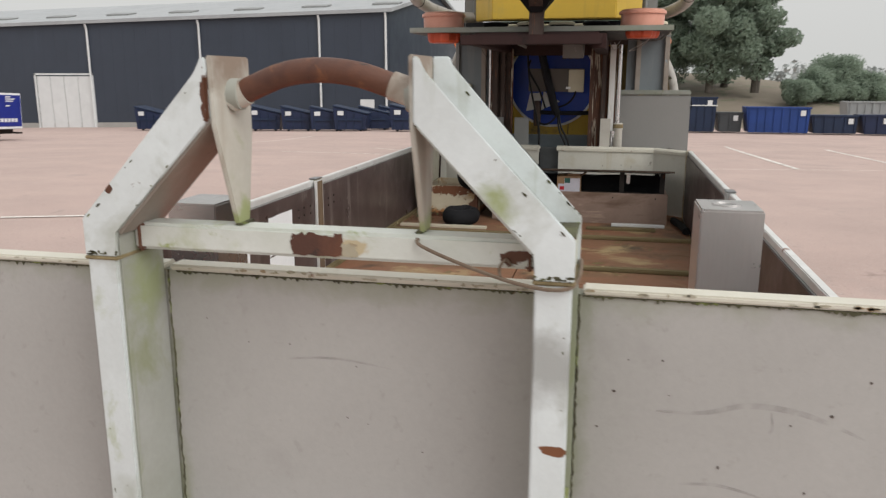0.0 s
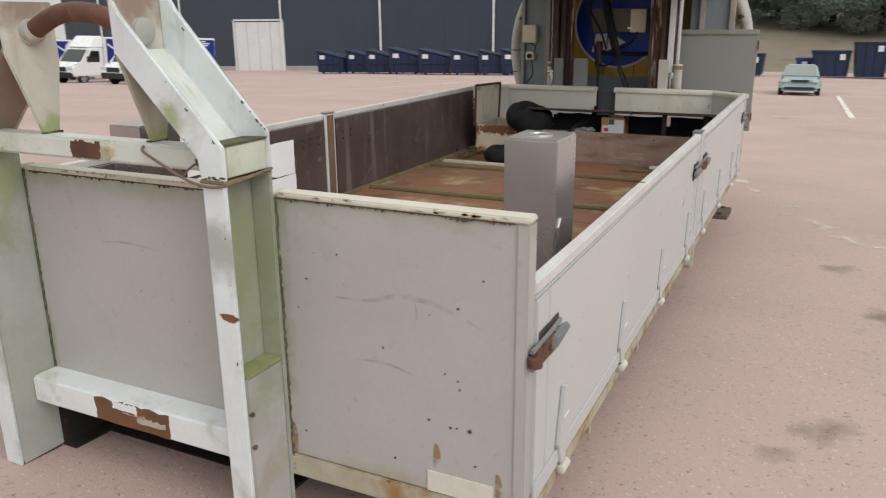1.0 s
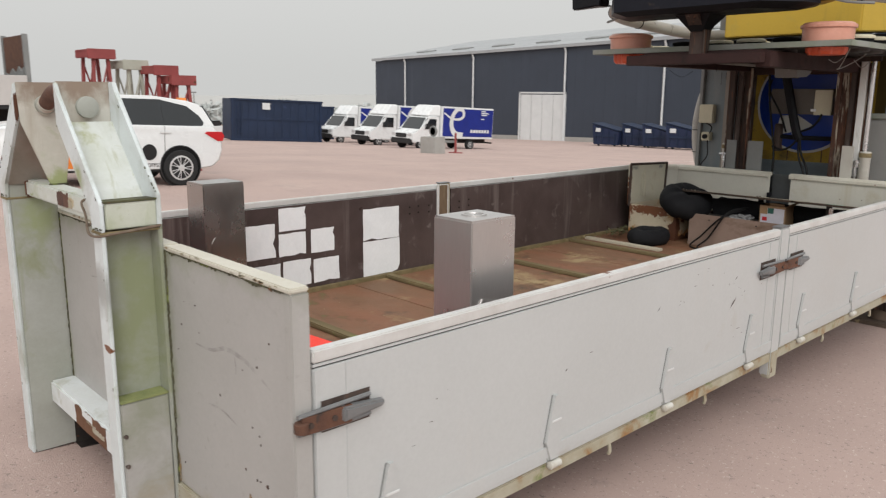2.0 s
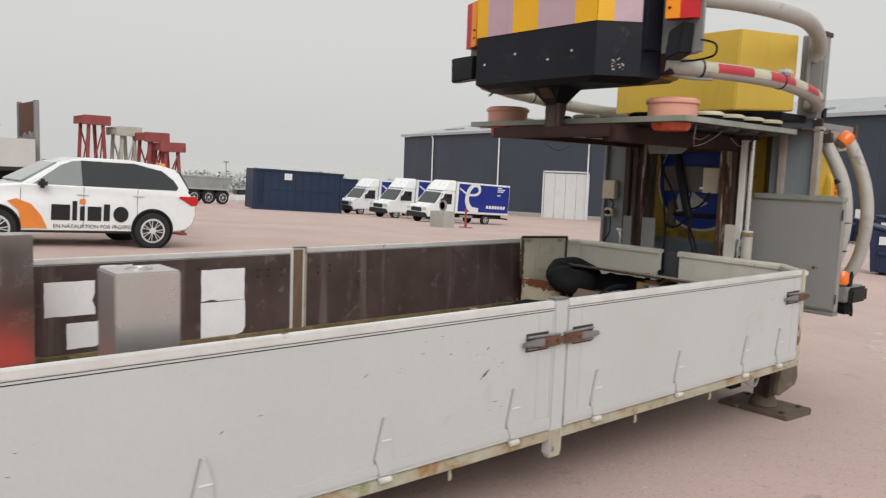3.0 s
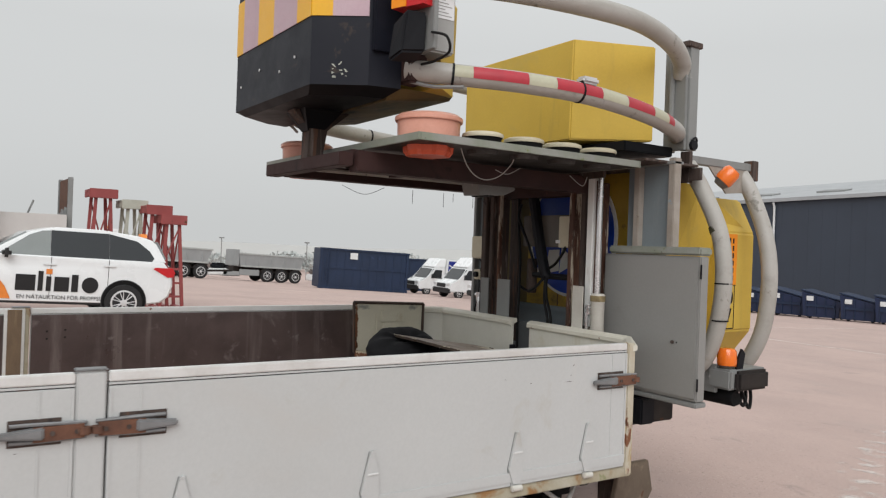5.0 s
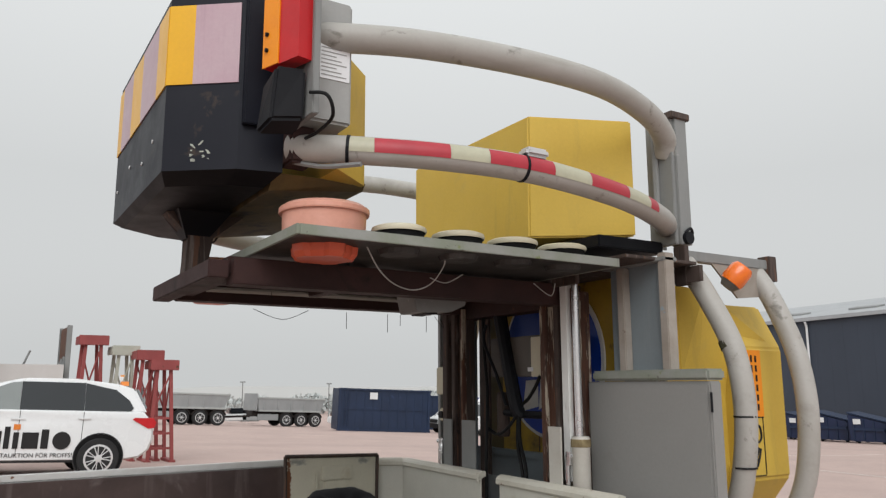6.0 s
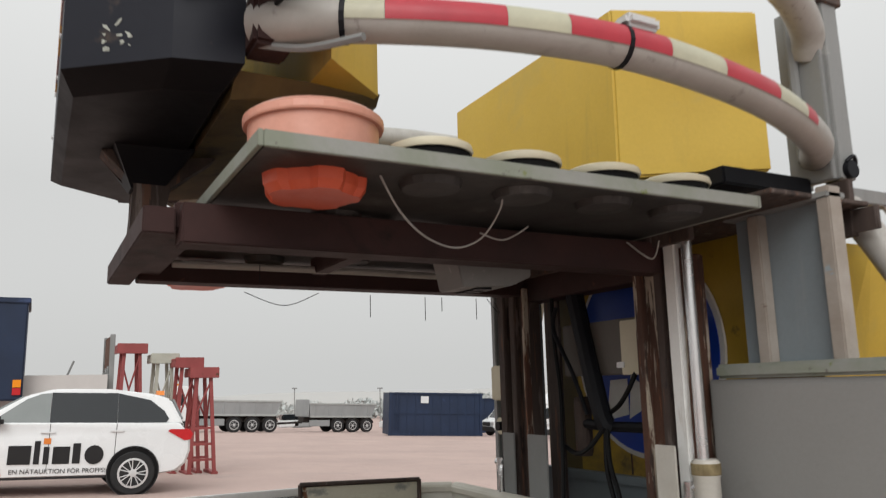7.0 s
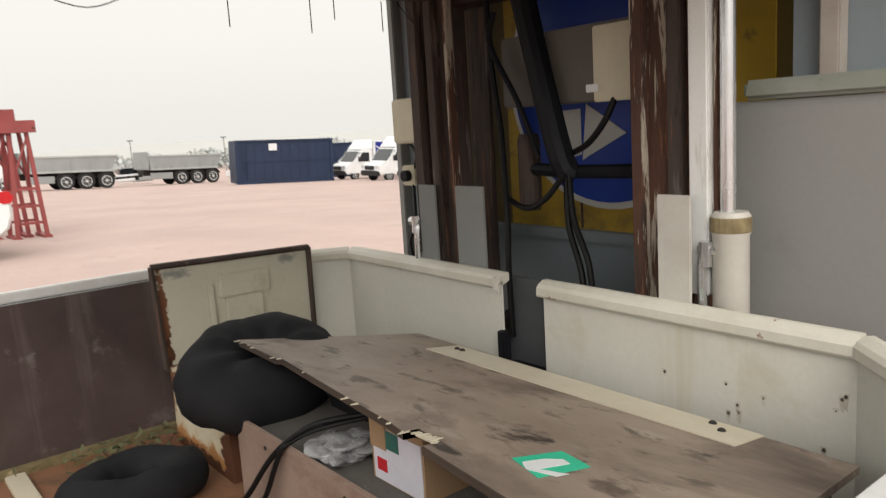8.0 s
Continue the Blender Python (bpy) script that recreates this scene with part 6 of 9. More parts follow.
def front_strip(points, width, material, name, label):
    """A thin curved mark on the front panels; points are (x, z)."""
    path = smooth_path([(x, 0, z) for x, z in points], 8)
    bm = bmesh.new()
    rows = []
    for i, p in enumerate(path):
        d = (path[min(i + 1, len(path) - 1)] - path[max(i - 1, 0)]).normalized()
        w = width * (0.25 + 0.75 * math.sin(math.pi * (i + 0.5) / len(path)))
        rows.append([bm.verts.new((p.x + k * d.z * w, -0.0362, p.z - k * d.x * w)) for k in (-0.5, 0.5)])
    for a, b in zip(rows, rows[1:]):
        bm.faces.new((a[0], a[1], b[1], b[0]))
    part(name, bm, material, bed, label)


# shading of shallow dents, painted as thin grey strips
front_strip([(0.66, 1.015), (0.76, 1.02), (0.85, 1.045), (0.95, 1.04), (1.03, 1.015), (1.09, 0.99)], 0.014, "dent_grey", "dent_shade", "curved grey mark, dent shading painted on")
front_strip([(0.90, 1.035), (0.905, 1.0), (0.90, 0.985)], 0.006, "dent_grey", "dent_shade", "curved grey mark, dent shading painted on")
front_strip([(0.70, 0.84), (0.80, 0.85), (0.9, 0.83)], 0.008, "dent_grey", "dent_shade", "curved grey mark, dent shading painted on")
front_strip([(0.955, 0.645), (0.957, 0.61), (0.953, 0.57)], 0.022, "drip", "rust_drip", "ochre rust drip")
front_strip([(1.13, 0.60), (1.135, 0.56), (1.13, 0.52)], 0.02, "drip", "rust_drip", "ochre rust drip")
front_strip([(0.49, 0.60), (0.487, 0.55), (0.492, 0.50)], 0.03, "drip", "rust_drip", "ochre rust drip")
front_strip([(-0.25, 1.06), (-0.1, 1.075), (0.05, 1.06)], 0.006, "dent_grey", "dent_shade", "curved grey mark, dent shading painted on")
rng = random.Random(77)
for k in range(26):
    x, z = (0.52 + 0.62 * rng.random(), 0.56 + 0.62 * rng.random() ** 1.3) if k < 19 else (-0.5 + 0.8 * rng.random(), 0.7 + 0.5 * rng.random())
    w = rng.uniform(0.0015, 0.004) * (1.6 if z < 0.75 else 1)
    ring = [(x + w * rng.uniform(0.5, 1.3) * math.cos(j * math.tau / 6), z + w * rng.uniform(0.5, 1.4) * math.sin(j * math.tau / 6)) for j in range(6)]
    part("paint_chip", P(ring, "y", -0.0366, -0.0345), "dark_rust", bed)

# drop sides
HINGES = (0.26, 0.998, 1.744, 2.477, 3.079, 3.833, 4.59, 5.038)


def drop_side(y0, y1, s):
    """One hinged aluminium side board: s is 1 for the side with latches in view, -1 for the far side."""
    xo, xi = (1.205, 1.172) if s > 0 else (-1.285, -1.252)
    lo, hi = min(xo, xi), max(xo, xi)
    b = part("drop_side", B((lo + (0.004 if s > 0 else 0), hi - (0 if s > 0 else 0.004), y0, y1, 0.505, 1.068), bevel=0.002), "alu", bed, "white aluminium drop side")
    part("top_profile", B((lo, hi + 0.0, y0, y1, 1.082, ZT), bevel=0.004), "alu_bright", b, "worn top edge")
    part("groove", B((lo + 0.006, hi - 0.006, y0 + 0.004, y1 - 0.004, 1.0685, 1.0715)), "chassis", b)
    part("bead", B((lo + 0.002, hi - 0.002, y0, y1, 1.072, 1.0795), bevel=0.001), "alu", b)
    part("groove", B((lo + 0.006, hi - 0.006, y0 + 0.004, y1 - 0.004, 1.0798, 1.0818)), "chassis", b)
    if s > 0:
        part("bottom_profile", B((hi - 0.001, hi + 0.006, y0 + 0.001, y1 - 0.001, 0.507, 0.552), bevel=0.002), "alu", b, "white bottom profile")
        for ya in (y0 + 0.002, y1 - 0.012):
            part("end_profile", B((hi - 0.001, hi + 0.004, ya, ya + 0.01, 0.54, 1.065), bevel=0.001), "alu", b)
        for ya in (y0 + 0.10, y1 - 0.108):
            part("end_profile", B((hi - 0.001, hi + 0.0025, ya, ya + 0.008, 0.54, 1.065), bevel=0.001), "alu", b)
    part("bottom_profile", B((lo - 0.002, hi + 0.002, y0, y1, 0.488, 0.535), bevel=0.004), "alu", b)
    return b


for s in (1, -1):
    sides = [drop_side(0.019, 2.7305, s), drop_side(2.832, 5.302, s)]
    xa, xb = (1.158, 1.209) if s > 0 else (-1.289, -1.238)
    mid = part("middle_post", B((xa, xb, 2.732, 2.825, 0.36, ZT + 0.004), bevel=0.006), "alu" if s > 0 else "sill", bed, "stake post between the drop sides")
    part("post_cap", B((xa - 0.002, xb + 0.002, 2.728, 2.829, ZT + 0.004, ZT + 0.011), bevel=0.003), "old_zinc", mid)
    part("stake", B((xa + 0.01, xb + 0.004, 2.735, 2.815, 0.345, 0.49), bevel=0.006), "sill", mid, "rusty ochre stake")
    part("corner_post", B((xa, xb, 5.306, 5.36, 0.44, ZT), bevel=0.006), "corner_rust", bed, "rusty rear corner post")
    part("side_sill", B((xa - 0.02, xb - 0.004, 0.05, 5.36, 0.432, 0.484), bevel=0.005), "sill", bed, "rusty ochre side sill")
    if s < 0:
        for (y0, y1) in ((0.052, 2.70), (2.835, 5.30)):
            part("plywood_lining", B((-1.25, -1.240, y0, y1, 0.53, 1.078)), "plywood", bed, "dark brown plywood lining")
        for yb in (2.44, 2.52, 2.62, 2.92, 3.02, 5.1):
            for zb in (0.98, 0.935):
                part("bolt", L([(0.007, 0.0), (0.005, 0.004)], (-1.24, yb, zb + 0.004 * math.sin(yb * 40)), "x", 8), "chassis", bed)
        part("inner_post_face", B((-1.24, -1.225, 2.69, 2.80, 0.50, ZT), bevel=0.003), "alu_bright", bed, "stained aluminium post")
        part("inner_post_groove", B((-1.226, -1.2215, 2.707, 2.783, 0.52, ZT - 0.004)), "post_brown", bed, "brown worn timber core")
        part("skirting", B((-1.24, -1.205, 0.05, 5.30, 0.515, 0.545), bevel=0.003), "batten", bed)
        continue
    part("plywood_lining", B((1.165, 1.1715, 0.052, 5.30, 0.53, 1.075)), "plywood", bed, "dark brown plywood lining")
    for i, y in enumerate(HINGES):
        b = sides[0] if y < 2.7 else sides[1]
        bm = bmesh.new()
        add_prism(bm, [(y - 0.008, 0.73), (y + 0.008, 0.735), (y + 0.028, 0.66), (y + 0.036, 0.56), (y + 0.02, 0.50), (y - 0.02, 0.50), (y - 0.045, 0.57), (y - 0.03, 0.64)], "x", 1.205, 1.218)
        add_box(bm, 1.206, 1.221, y - 0.007, y + 0.008, 0.729, 0.737)
        h = part("hinge", bm, "alu", b, "white hinge strap")
        # step made whiter than the strap to stand in for its highlight
        part("hinge_step", B((1.2175, 1.222, y - 0.022, y + 0.030, 0.640, 0.649), bevel=0.002), "hinge_highlight", h, "pressed step with its highlight painted white")
        # thin grey strip painted as the shadow along the strap's edge
        lip = [(y - 0.008, 0.735), (y - 0.030, 0.64), (y - 0.046, 0.57), (y - 0.022, 0.49)]
        part("hinge_shadow_line", P(lip + [(p - 0.0035, q) for p, q in lip[::-1]], "x", 1.204, 1.2075), "mast_grey", h)
        bm = bmesh.new()
        add_lathe(bm, [(0.006, -0.03), (0.0145, -0.026), (0.0145, 0.026), (0.006, 0.03)], (1.218, y, 0.481), "y", 14)
        part("hinge_pivot", bm, "pivot", b, "white hinge pivot", smooth=True)
    for y in (0.63, 1.37, 2.11, 3.45, 4.21):
        part("drain_hook", Tube([(1.19, y, 0.44), (1.196, y, 0.40), (1.19, y, 0.385)], 0.008, 6), "sill", bed)
    for (y0, y1, d) in ((-0.045, 0.235, 1), (2.50, 2.775, -1), (2.785, 3.06, 1), (5.05, 5.37, -1)):
        ends = (y0, y1) if d > 0 else (y1, y0)
        yy = lambda k: ends[0] + (ends[1] - ends[0]) * k
        zc = 0.932
        host = sides[0] if y1 < 2.78 else sides[1]
        lo_y, hi_y = sorted((yy(0.30), yy(0.86)))
        latch = part("latch", B((1.2055, 1.2085, lo_y, hi_y, zc - 0.040, zc + 0.046), bevel=0.001), "dark_rust", host, "rusty drop-side latch")
        for dz in (-0.024, 0.030):
            part("guide_rod", Tube([(1.216, yy(0.03), zc + dz * 0.85), (1.218, yy(0.5), zc + dz), (1.214, yy(0.84), zc + dz)], 0.0065, 7, 3), "old_zinc", latch, "rusty guide rod", smooth=True)
        bm = bmesh.new()
        add_prism(bm, [(yy(0.06), zc - 0.022), (yy(0.60), zc - 0.026), (yy(0.60), zc + 0.022), (yy(0.06), zc + 0.024)], "x", 1.208, 1.226)
        part("rusty_tongue", bm, "rust", latch, "rust-brown tongue")
        bm = bmesh.new()
        add_loft(bm, [(1.208, yy(0.46), zc - 0.024), (1.208, yy(0.46), zc + 0.026), (1.214, yy(0.99), zc + 0.012), (1.214, yy(0.99), zc - 0.012)],
                 [(1.238, yy(0.50), zc - 0.016), (1.238, yy(0.50), zc + 0.020), (1.232, yy(0.98), zc + 0.008), (1.232, yy(0.98), zc - 0.008)])
        bmesh.ops.bevel(bm, geom=bm.edges[:], offset=0.005, segments=2, affect="EDGES")
        part("lever", bm, "old_zinc", latch, "grey tapered latch lever", smooth=True)
        part("pin", L([(0.019, -0.012), (0.019, 0.012)], (1.222, yy(0.05), zc), "z", 12), "rust", latch, smooth=True)
        for k in (0.14, 0.40):
            part("stud", L([(0.008, -0.002), (0.008, 0.005)], (1.226, yy(k), zc), "x", 8), "dark_rust", latch)
    rng = random.Random(5)
    spots_at = [(rng.uniform(0.3, 2.55), rng.uniform(0.66, 1.0)) for k in range(6)] + [(2.2, 0.90), (2.32, 0.86), (1.1, 0.84), (4.55, 0.93), (4.9, 0.98)]
    for k in range(44):
        cy, cz = spots_at[k % len(spots_at)]
        y, z = cy + rng.gauss(0, 0.07), cz + rng.gauss(0, 0.035)
        if any(abs(y - h) < 0.06 for h in HINGES) or 2.68 < y < 2.88 or not 0.1 < y < 5.2 or not 0.58 < z < 1.04:
            continue
        tilt = rng.choice((-0.7, -0.15, 0.0, 0.1, 0.8))
        w = rng.uniform(0.003, 0.010) * (3.5 if k % 8 == 0 else 1)
        t_ = rng.uniform(0.0010, 0.0024)
        part("scratch", P([(y - w, z - w * tilt), (y - w * 0.2, z + t_), (y + w, z + w * tilt), (y + w * 0.3, z - t_)], "x", 1.2046, 1.2053), "plywood" if k % 3 else "old_zinc", sides[0] if y < 2.7 else sides[1], "dark scratch")

# floor sheets, battens, chassis
for k in range(6):
    y0, y1 = 0.06 + k * 0.93, 0.06 + (k + 1) * 0.93 - 0.006
    for j in range(2):
        x0 = -1.235 + j * 1.20
        if k == 5:
            ends = [(-1.235, y0), (-0.041, y0), (-0.041, 5.62), (-1.05, 5.64), (-1.235, 5.32)] if j == 0 else [(-0.035, y0), (1.159, y0), (1.159, 5.34), (0.90, 5.59), (-0.035, 5.62)]
            part("floor_sheet", P(ends, "z", 0.492, ZF), "floor_ply", bed)
            continue
        part("floor_sheet", B((x0, x0 + 1.194, y0, min(y1, 5.66), 0.492 + 0.002 * ((k + j) % 2), ZF), bevel=0.002), "floor_ply", bed)
for y in (0.25, 1.22, 2.22, 3.22, 4.23):
    part("batten", B((-1.2, 1.16, y - 0.03, y + 0.03, ZF, ZF + 0.026), bevel=0.006), "batten", bed, "mossy wooden floor batten")
for x in (-0.55, 0.30):
    part("skid_beam", B((x, x + 0.02, -0.05, 5.6, 0.27, 0.43), (x - 0.06, x + 0.08, -0.05, 5.6, 0.262, 0.276), (x - 0.06, x + 0.08, -0.05, 5.6, 0.425, 0.44)), "chassis", bed, "dark steel skid beam")
for y in (0.3, 1.1, 1.9, 2.78, 3.5, 4.3, 5.1):
    part("cross_member", B((-1.2, 1.14, y - 0.03, y + 0.03, 0.40, 0.488), bevel=0.004), "chassis", bed)
for x, s in ((0.87, 1), (-0.97, -1)):
    leg = part("outrigger", B((x - 0.06, x + 0.06, 5.52, 5.64, 0.045, 0.50), bevel=0.01), "dark_rust", bed, "dark rusty outrigger leg")
    part("bracket", P([(5.44, 0.44), (5.66, 0.44), (5.70, 0.27), (5.66, 0.21), (5.42, 0.165), (5.38, 0.19)], "x", *sorted((x + s * 0.16, x + s * 0.19)), 0.004), "bracket_brown", leg, "brown bracket plate")
    part("foot_pad", B((x - 0.27, x + 0.27, 5.40, 5.80, -0.05, 0.03), bevel=0.008), "foot_wood", leg, "thick dirty rectangular foot pad")
    for bx in (-0.2, 0.2):
        for by in (5.47, 5.73):
            part("bolt", L([(0.02, 0.03), (0.02, 0.045)], (x + bx, by, 0), "z", 6), "dark_rust", leg)
    part("boss", L([(0.10, 0.035), (0.085, 0.09), (0.06, 0.11)], (x, 5.58, 0), "z", 18), "foot_wood", leg, smooth=True)
part("hydraulic_box", B((0.55, 0.95, 4.98, 5.24, 0.235, 0.42), bevel=0.06), "rubber", bed, "black hydraulic box under the bed")
# unseen plate added to keep far-side light from under the bed
part("light_block_plate", B((-0.53, 0.30, 0.1, 5.5, 0.262, 0.270)), "chassis", bed)
part("hose", Tube([(1.0, 4.95, 0.36), (1.05, 5.05, 0.3), (1.02, 5.15, 0.38), (0.95, 5.2, 0.42)], 0.012, 7), "cable_white", bed)

# rear tray wall with cut-out
RW = [((-1.235, 5.34), (-1.06, 5.675)), ((-1.06, 5.675), (-0.155, 5.65)), ((0.03, 5.64), (0.90, 5.615)), ((0.90, 5.615), (1.20, 5.33))]
for (xa, ya), (xb, yb) in RW:
    d = Vector((xb - xa, yb - ya, 0)).normalized()
    nrm = Vector((-d.y, d.x, 0))
    w = bmesh.new()
    add_loft(w, [(xa, ya, 0.50), (xb, yb, 0.50), (xb + nrm.x * 0.006, yb + nrm.y * 0.006, 0.50), (xa + nrm.x * 0.006, ya + nrm.y * 0.006, 0.50)],
             [(xa, ya, 1.085), (xb, yb, 1.085), (xb + nrm.x * 0.006, yb + nrm.y * 0.006, 1.085), (xa + nrm.x * 0.006, ya + nrm.y * 0.006, 1.085)])
    wall = part("rear_wall", w, "tray_grey", bed, "light grey rear wall sheet with rust drips")
    lipb = bmesh.new()
    over = 0.016 if xb < 0 or xa > 0 else 0.0
    xo, yo = xa - d.x * over * (0.03 == xa), ya - d.y * over * (0.03 == xa)
    section = [(-0.010, 1.062), (-0.013, 1.068), (-0.012, 1.088), (-0.004, 1.098), (0.016, 1.108), (0.030, 1.108), (0.034, 1.102), (0.034, 1.082)]
    ends = [[lipb.verts.new((x + nrm.x * o, y + nrm.y * o, z)) for o, z in section] for x, y in ((xo, yo), (xb, yb))]
    for k in range(len(section)):
        j = (k + 1) % len(section)
        lipb.faces.new((ends[0][k], ends[1][k], ends[1][j], ends[0][j]))
    lipb.faces.new(ends[0])
    lipb.faces.new(ends[1][::-1])
    part("rolled_edge", lipb, "lip", wall, "cream folded top edge")
# the cut-out's shade is put into this dark grey
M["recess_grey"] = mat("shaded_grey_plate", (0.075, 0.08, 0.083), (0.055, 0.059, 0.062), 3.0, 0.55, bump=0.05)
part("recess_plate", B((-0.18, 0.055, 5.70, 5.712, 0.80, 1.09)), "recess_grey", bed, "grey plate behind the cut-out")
part("recess_sill", B((-0.155, 0.03, 5.652, 5.70, 0.80, 0.825), bevel=0.004), "black", bed)
part("recess_bracket", B((-0.165, -0.140, 5.630, 5.665, 0.81, 0.93), (-0.165, 0.02, 5.630, 5.662, 0.795, 0.812), bevel=0.003), "black", bed, "black bracket in the cut-out")
part("torn_edge", P([(-0.17, 1.10), (-0.142, 1.105), (-0.138, 1.085), (-0.15, 1.075), (-0.146, 1.05), (-0.158, 1.06), (-0.17, 1.055)], "y", 5.628, 5.634), "lip", bed, "torn sheet edge")
part("lower_rear_wall", B((-0.156, 0.031, 5.640, 5.652, 0.50, 0.80)), "tray_grey", bed)
rng = random.Random(11)
for k in range(14):
    x, z = rng.uniform(0.40, 0.88), rng.uniform(0.74, 0.98)
    yw = 5.64 - (x - 0.03) * 0.0287
    w_ = rng.uniform(0.6, 1.5)
    part("rust_spot", P([(x - 0.0028 * w_, z), (x, z + 0.003 * w_), (x + 0.003 * w_, z), (x + 0.002 * w_, z - 0.004 * w_), (x - 0.002 * w_, z - 0.003 * w_)], "y", yw - 0.002, yw - 0.0005), "dark_rust", bed)
    dr = bmesh.new()
    fan = 0.012 + 0.03 * rng.random()
    dr.faces.new([dr.verts.new((x + dx, yw - 0.0012 + dx * -0.0287, z + dz)) for dx, dz in ((-0.007, 0.006), (0.007, 0.006), (0.004, -fan), (-0.003, -fan * 0.8))])
    part("rust_drip", dr, "soft_drip", bed, "ochre rust drip")

# sheets of paint and paper on the far side's lining
for (y0, z1, y1, z0) in ((1.09, 0.98, 1.37, 0.775), (1.40, 1.065, 1.59, 0.925), (1.395, 0.91, 1.585, 0.77), (1.625, 0.915, 1.80, 0.765), (1.21, 0.73, 1.40, 0.575), (1.42, 0.735, 1.62, 0.57), (1.64, 0.722, 1.835, 0.57), (2.034, 1.0, 2.34, 0.787), (2.032, 0.782, 2.345, 0.545), (0.62, 0.76, 0.78, 0.56)):
    rng = random.Random(int(y0 * 1000))
    n = 5
    edge = []
    for (ya, za), (yb, zb) in (((y0, z0), (y1, z0)), ((y1, z0), (y1, z1)), ((y1, z1), (y0, z1)), ((y0, z1), (y0, z0))):
        for k in range(n):
            t = k / n
            edge.append((ya + (yb - ya) * t + rng.uniform(-0.002, 0.002), za + (zb - za) * t + rng.uniform(-0.002, 0.002)))
    bite = rng.randrange(2 * n)
    edge[bite] = (edge[bite][0] * 0.88 + (y0 + y1) * 0.06, edge[bite][1] * 0.88 + (z0 + z1) * 0.06)
    part("torn_label", P(edge, "x", -1.24, -1.2375), "paper", bed, "torn white label sheet")


# ---------------------------------------------------------------- the folded crash cushion on its mast
tma = thing("folded_crash_cushion", "yellow and grey folded truck-mounted crash cushion with warning lamps", "crash cushion", (0, 5.9, 0.4))
XM = -0.05


def both(x):
    return (x, 2 * XM - x)


# mast: columns, cylinders, side panels, cabinet
for s in (1, -1):
    def mx(x):
        return XM + s * (x - XM)

    col = part("column", B((*sorted((mx(0.32 if s > 0 else 0.345), mx(0.465))), 5.74, 5.90 if s > 0 else 5.82, 0.45, 2.02), bevel=0.006), "peeling" if s > 0 else "dark_rust", tma, "peeling brown mast column")
    part("flange", B((*sorted((mx(0.29 if s > 0 else 0.325), mx(0.33 if s > 0 else 0.345))), 5.715, 5.745, 0.45, 2.0), bevel=0.003), "peeling", col)
    part("flange", B((*sorted((mx(0.40), mx(0.44))), 5.712, 5.742, 0.45, 2.0), bevel=0.003), "dark_rust", col)
    part("cover_strip", B((*sorted((mx(0.468), mx(0.520))), 5.70, 5.75, 1.12, 2.05), bevel=0.004), "cover_white" if s > 0 else "dark_rust", col, "flaking white cover strip" if s > 0 else "")
    part("edge_strip", B((*sorted((mx(0.522), mx(0.535))), 5.72, 5.75, 1.05, 2.02), bevel=0.002), "peeling", col)
    part("shield", B((*sorted((mx(0.405), mx(0.497))), *((5.69, 5.698) if s < 0 else (5.66, 5.668)), 1.0, 1.366), bevel=0.002), "mast_grey" if s < 0 else "cyl_white", col, "grey guard plate")
    if s < 0:
        part("shield", B((-0.40, -0.262, 5.69, 5.698, 0.9, 1.366), bevel=0.002), "mast_grey", col, "grey guard plate")
    ycyl = 5.72 if s > 0 else 5.84
    cyl = part("hydraulic_cylinder", L([(0.035, 0.6), (0.042, 0.62), (0.042, 1.27), (0.045, 1.275), (0.045, 1.315), (0.038, 1.325)], (mx(0.567), ycyl, 0), "z", 20), "cyl_white", tma, "off-white hydraulic cylinder", smooth=True)
    part("gland_ring", L([(0.0455, 1.278), (0.0465, 1.28), (0.0465, 1.312), (0.0455, 1.314)], (mx(0.567), ycyl, 0), "z", 20), "collar", cyl, "rusty gland ring")
    part("rod", L([(0.018, 1.32), (0.018, 2.05)], (mx(0.560), ycyl, 0), "z", 14), "chrome", cyl, "bright piston rod", smooth=True)
    bm = bmesh.new()
    add_tube(bm, [(mx(0.52), 5.69, 1.235), (mx(0.512), 5.685, 1.20), (mx(0.514), 5.685, 1.1), (mx(0.518), 5.70, 0.95)], 0.011, 8)
    add_lathe(bm, [(0.017, -0.03), (0.017, 0.03)], (mx(0.52), 5.69, 1.225), "z", 8)
    add_lathe(bm, [(0.014, -0.03), (0.014, 0.03)], (mx(0.53), 5.695, 1.235), "x", 8)
    part("hose_fitting", bm, "chrome", cyl)
# right upper panel between two stained posts, and the flat cabinet below it
part("side_panel", B((0.62, 0.98, 5.90, 5.93, 1.60, 2.12)), "mast_blue", tma, "blue-grey side panel")
part("panel_post", B((0.70, 0.745, 5.855, 5.90, 1.60, 2.10), bevel=0.004), "post_edge", tma, "stained light post")
part("panel_post", B((0.955, 1.0, 5.86, 5.92, 1.60, 2.14), bevel=0.004), "post_edge", tma, "stained light post")
part("panel_head", B((0.60, 1.0, 5.855, 5.94, 2.102, 2.122), bevel=0.004), "mast_grey", tma)
cab = part("cabinet", B((0.485, 1.212, 5.85, 5.92, 0.768, 1.575), bevel=0.006), "cabinet", tma, "flat grey steel cabinet")
part("cabinet_door", B((0.50, 1.20, 5.842, 5.85, 0.785, 1.56), bevel=0.003), "cabinet", cab)
part("ledge", B((0.525, 1.212, 5.84, 5.95, 1.578, 1.625), bevel=0.01), "shelf_edge", cab, "grey-green rain ledge")
part("bottom_rail", B((0.49, 1.212, 5.845, 5.94, 0.735, 0.764), bevel=0.006), "mast_grey", cab)
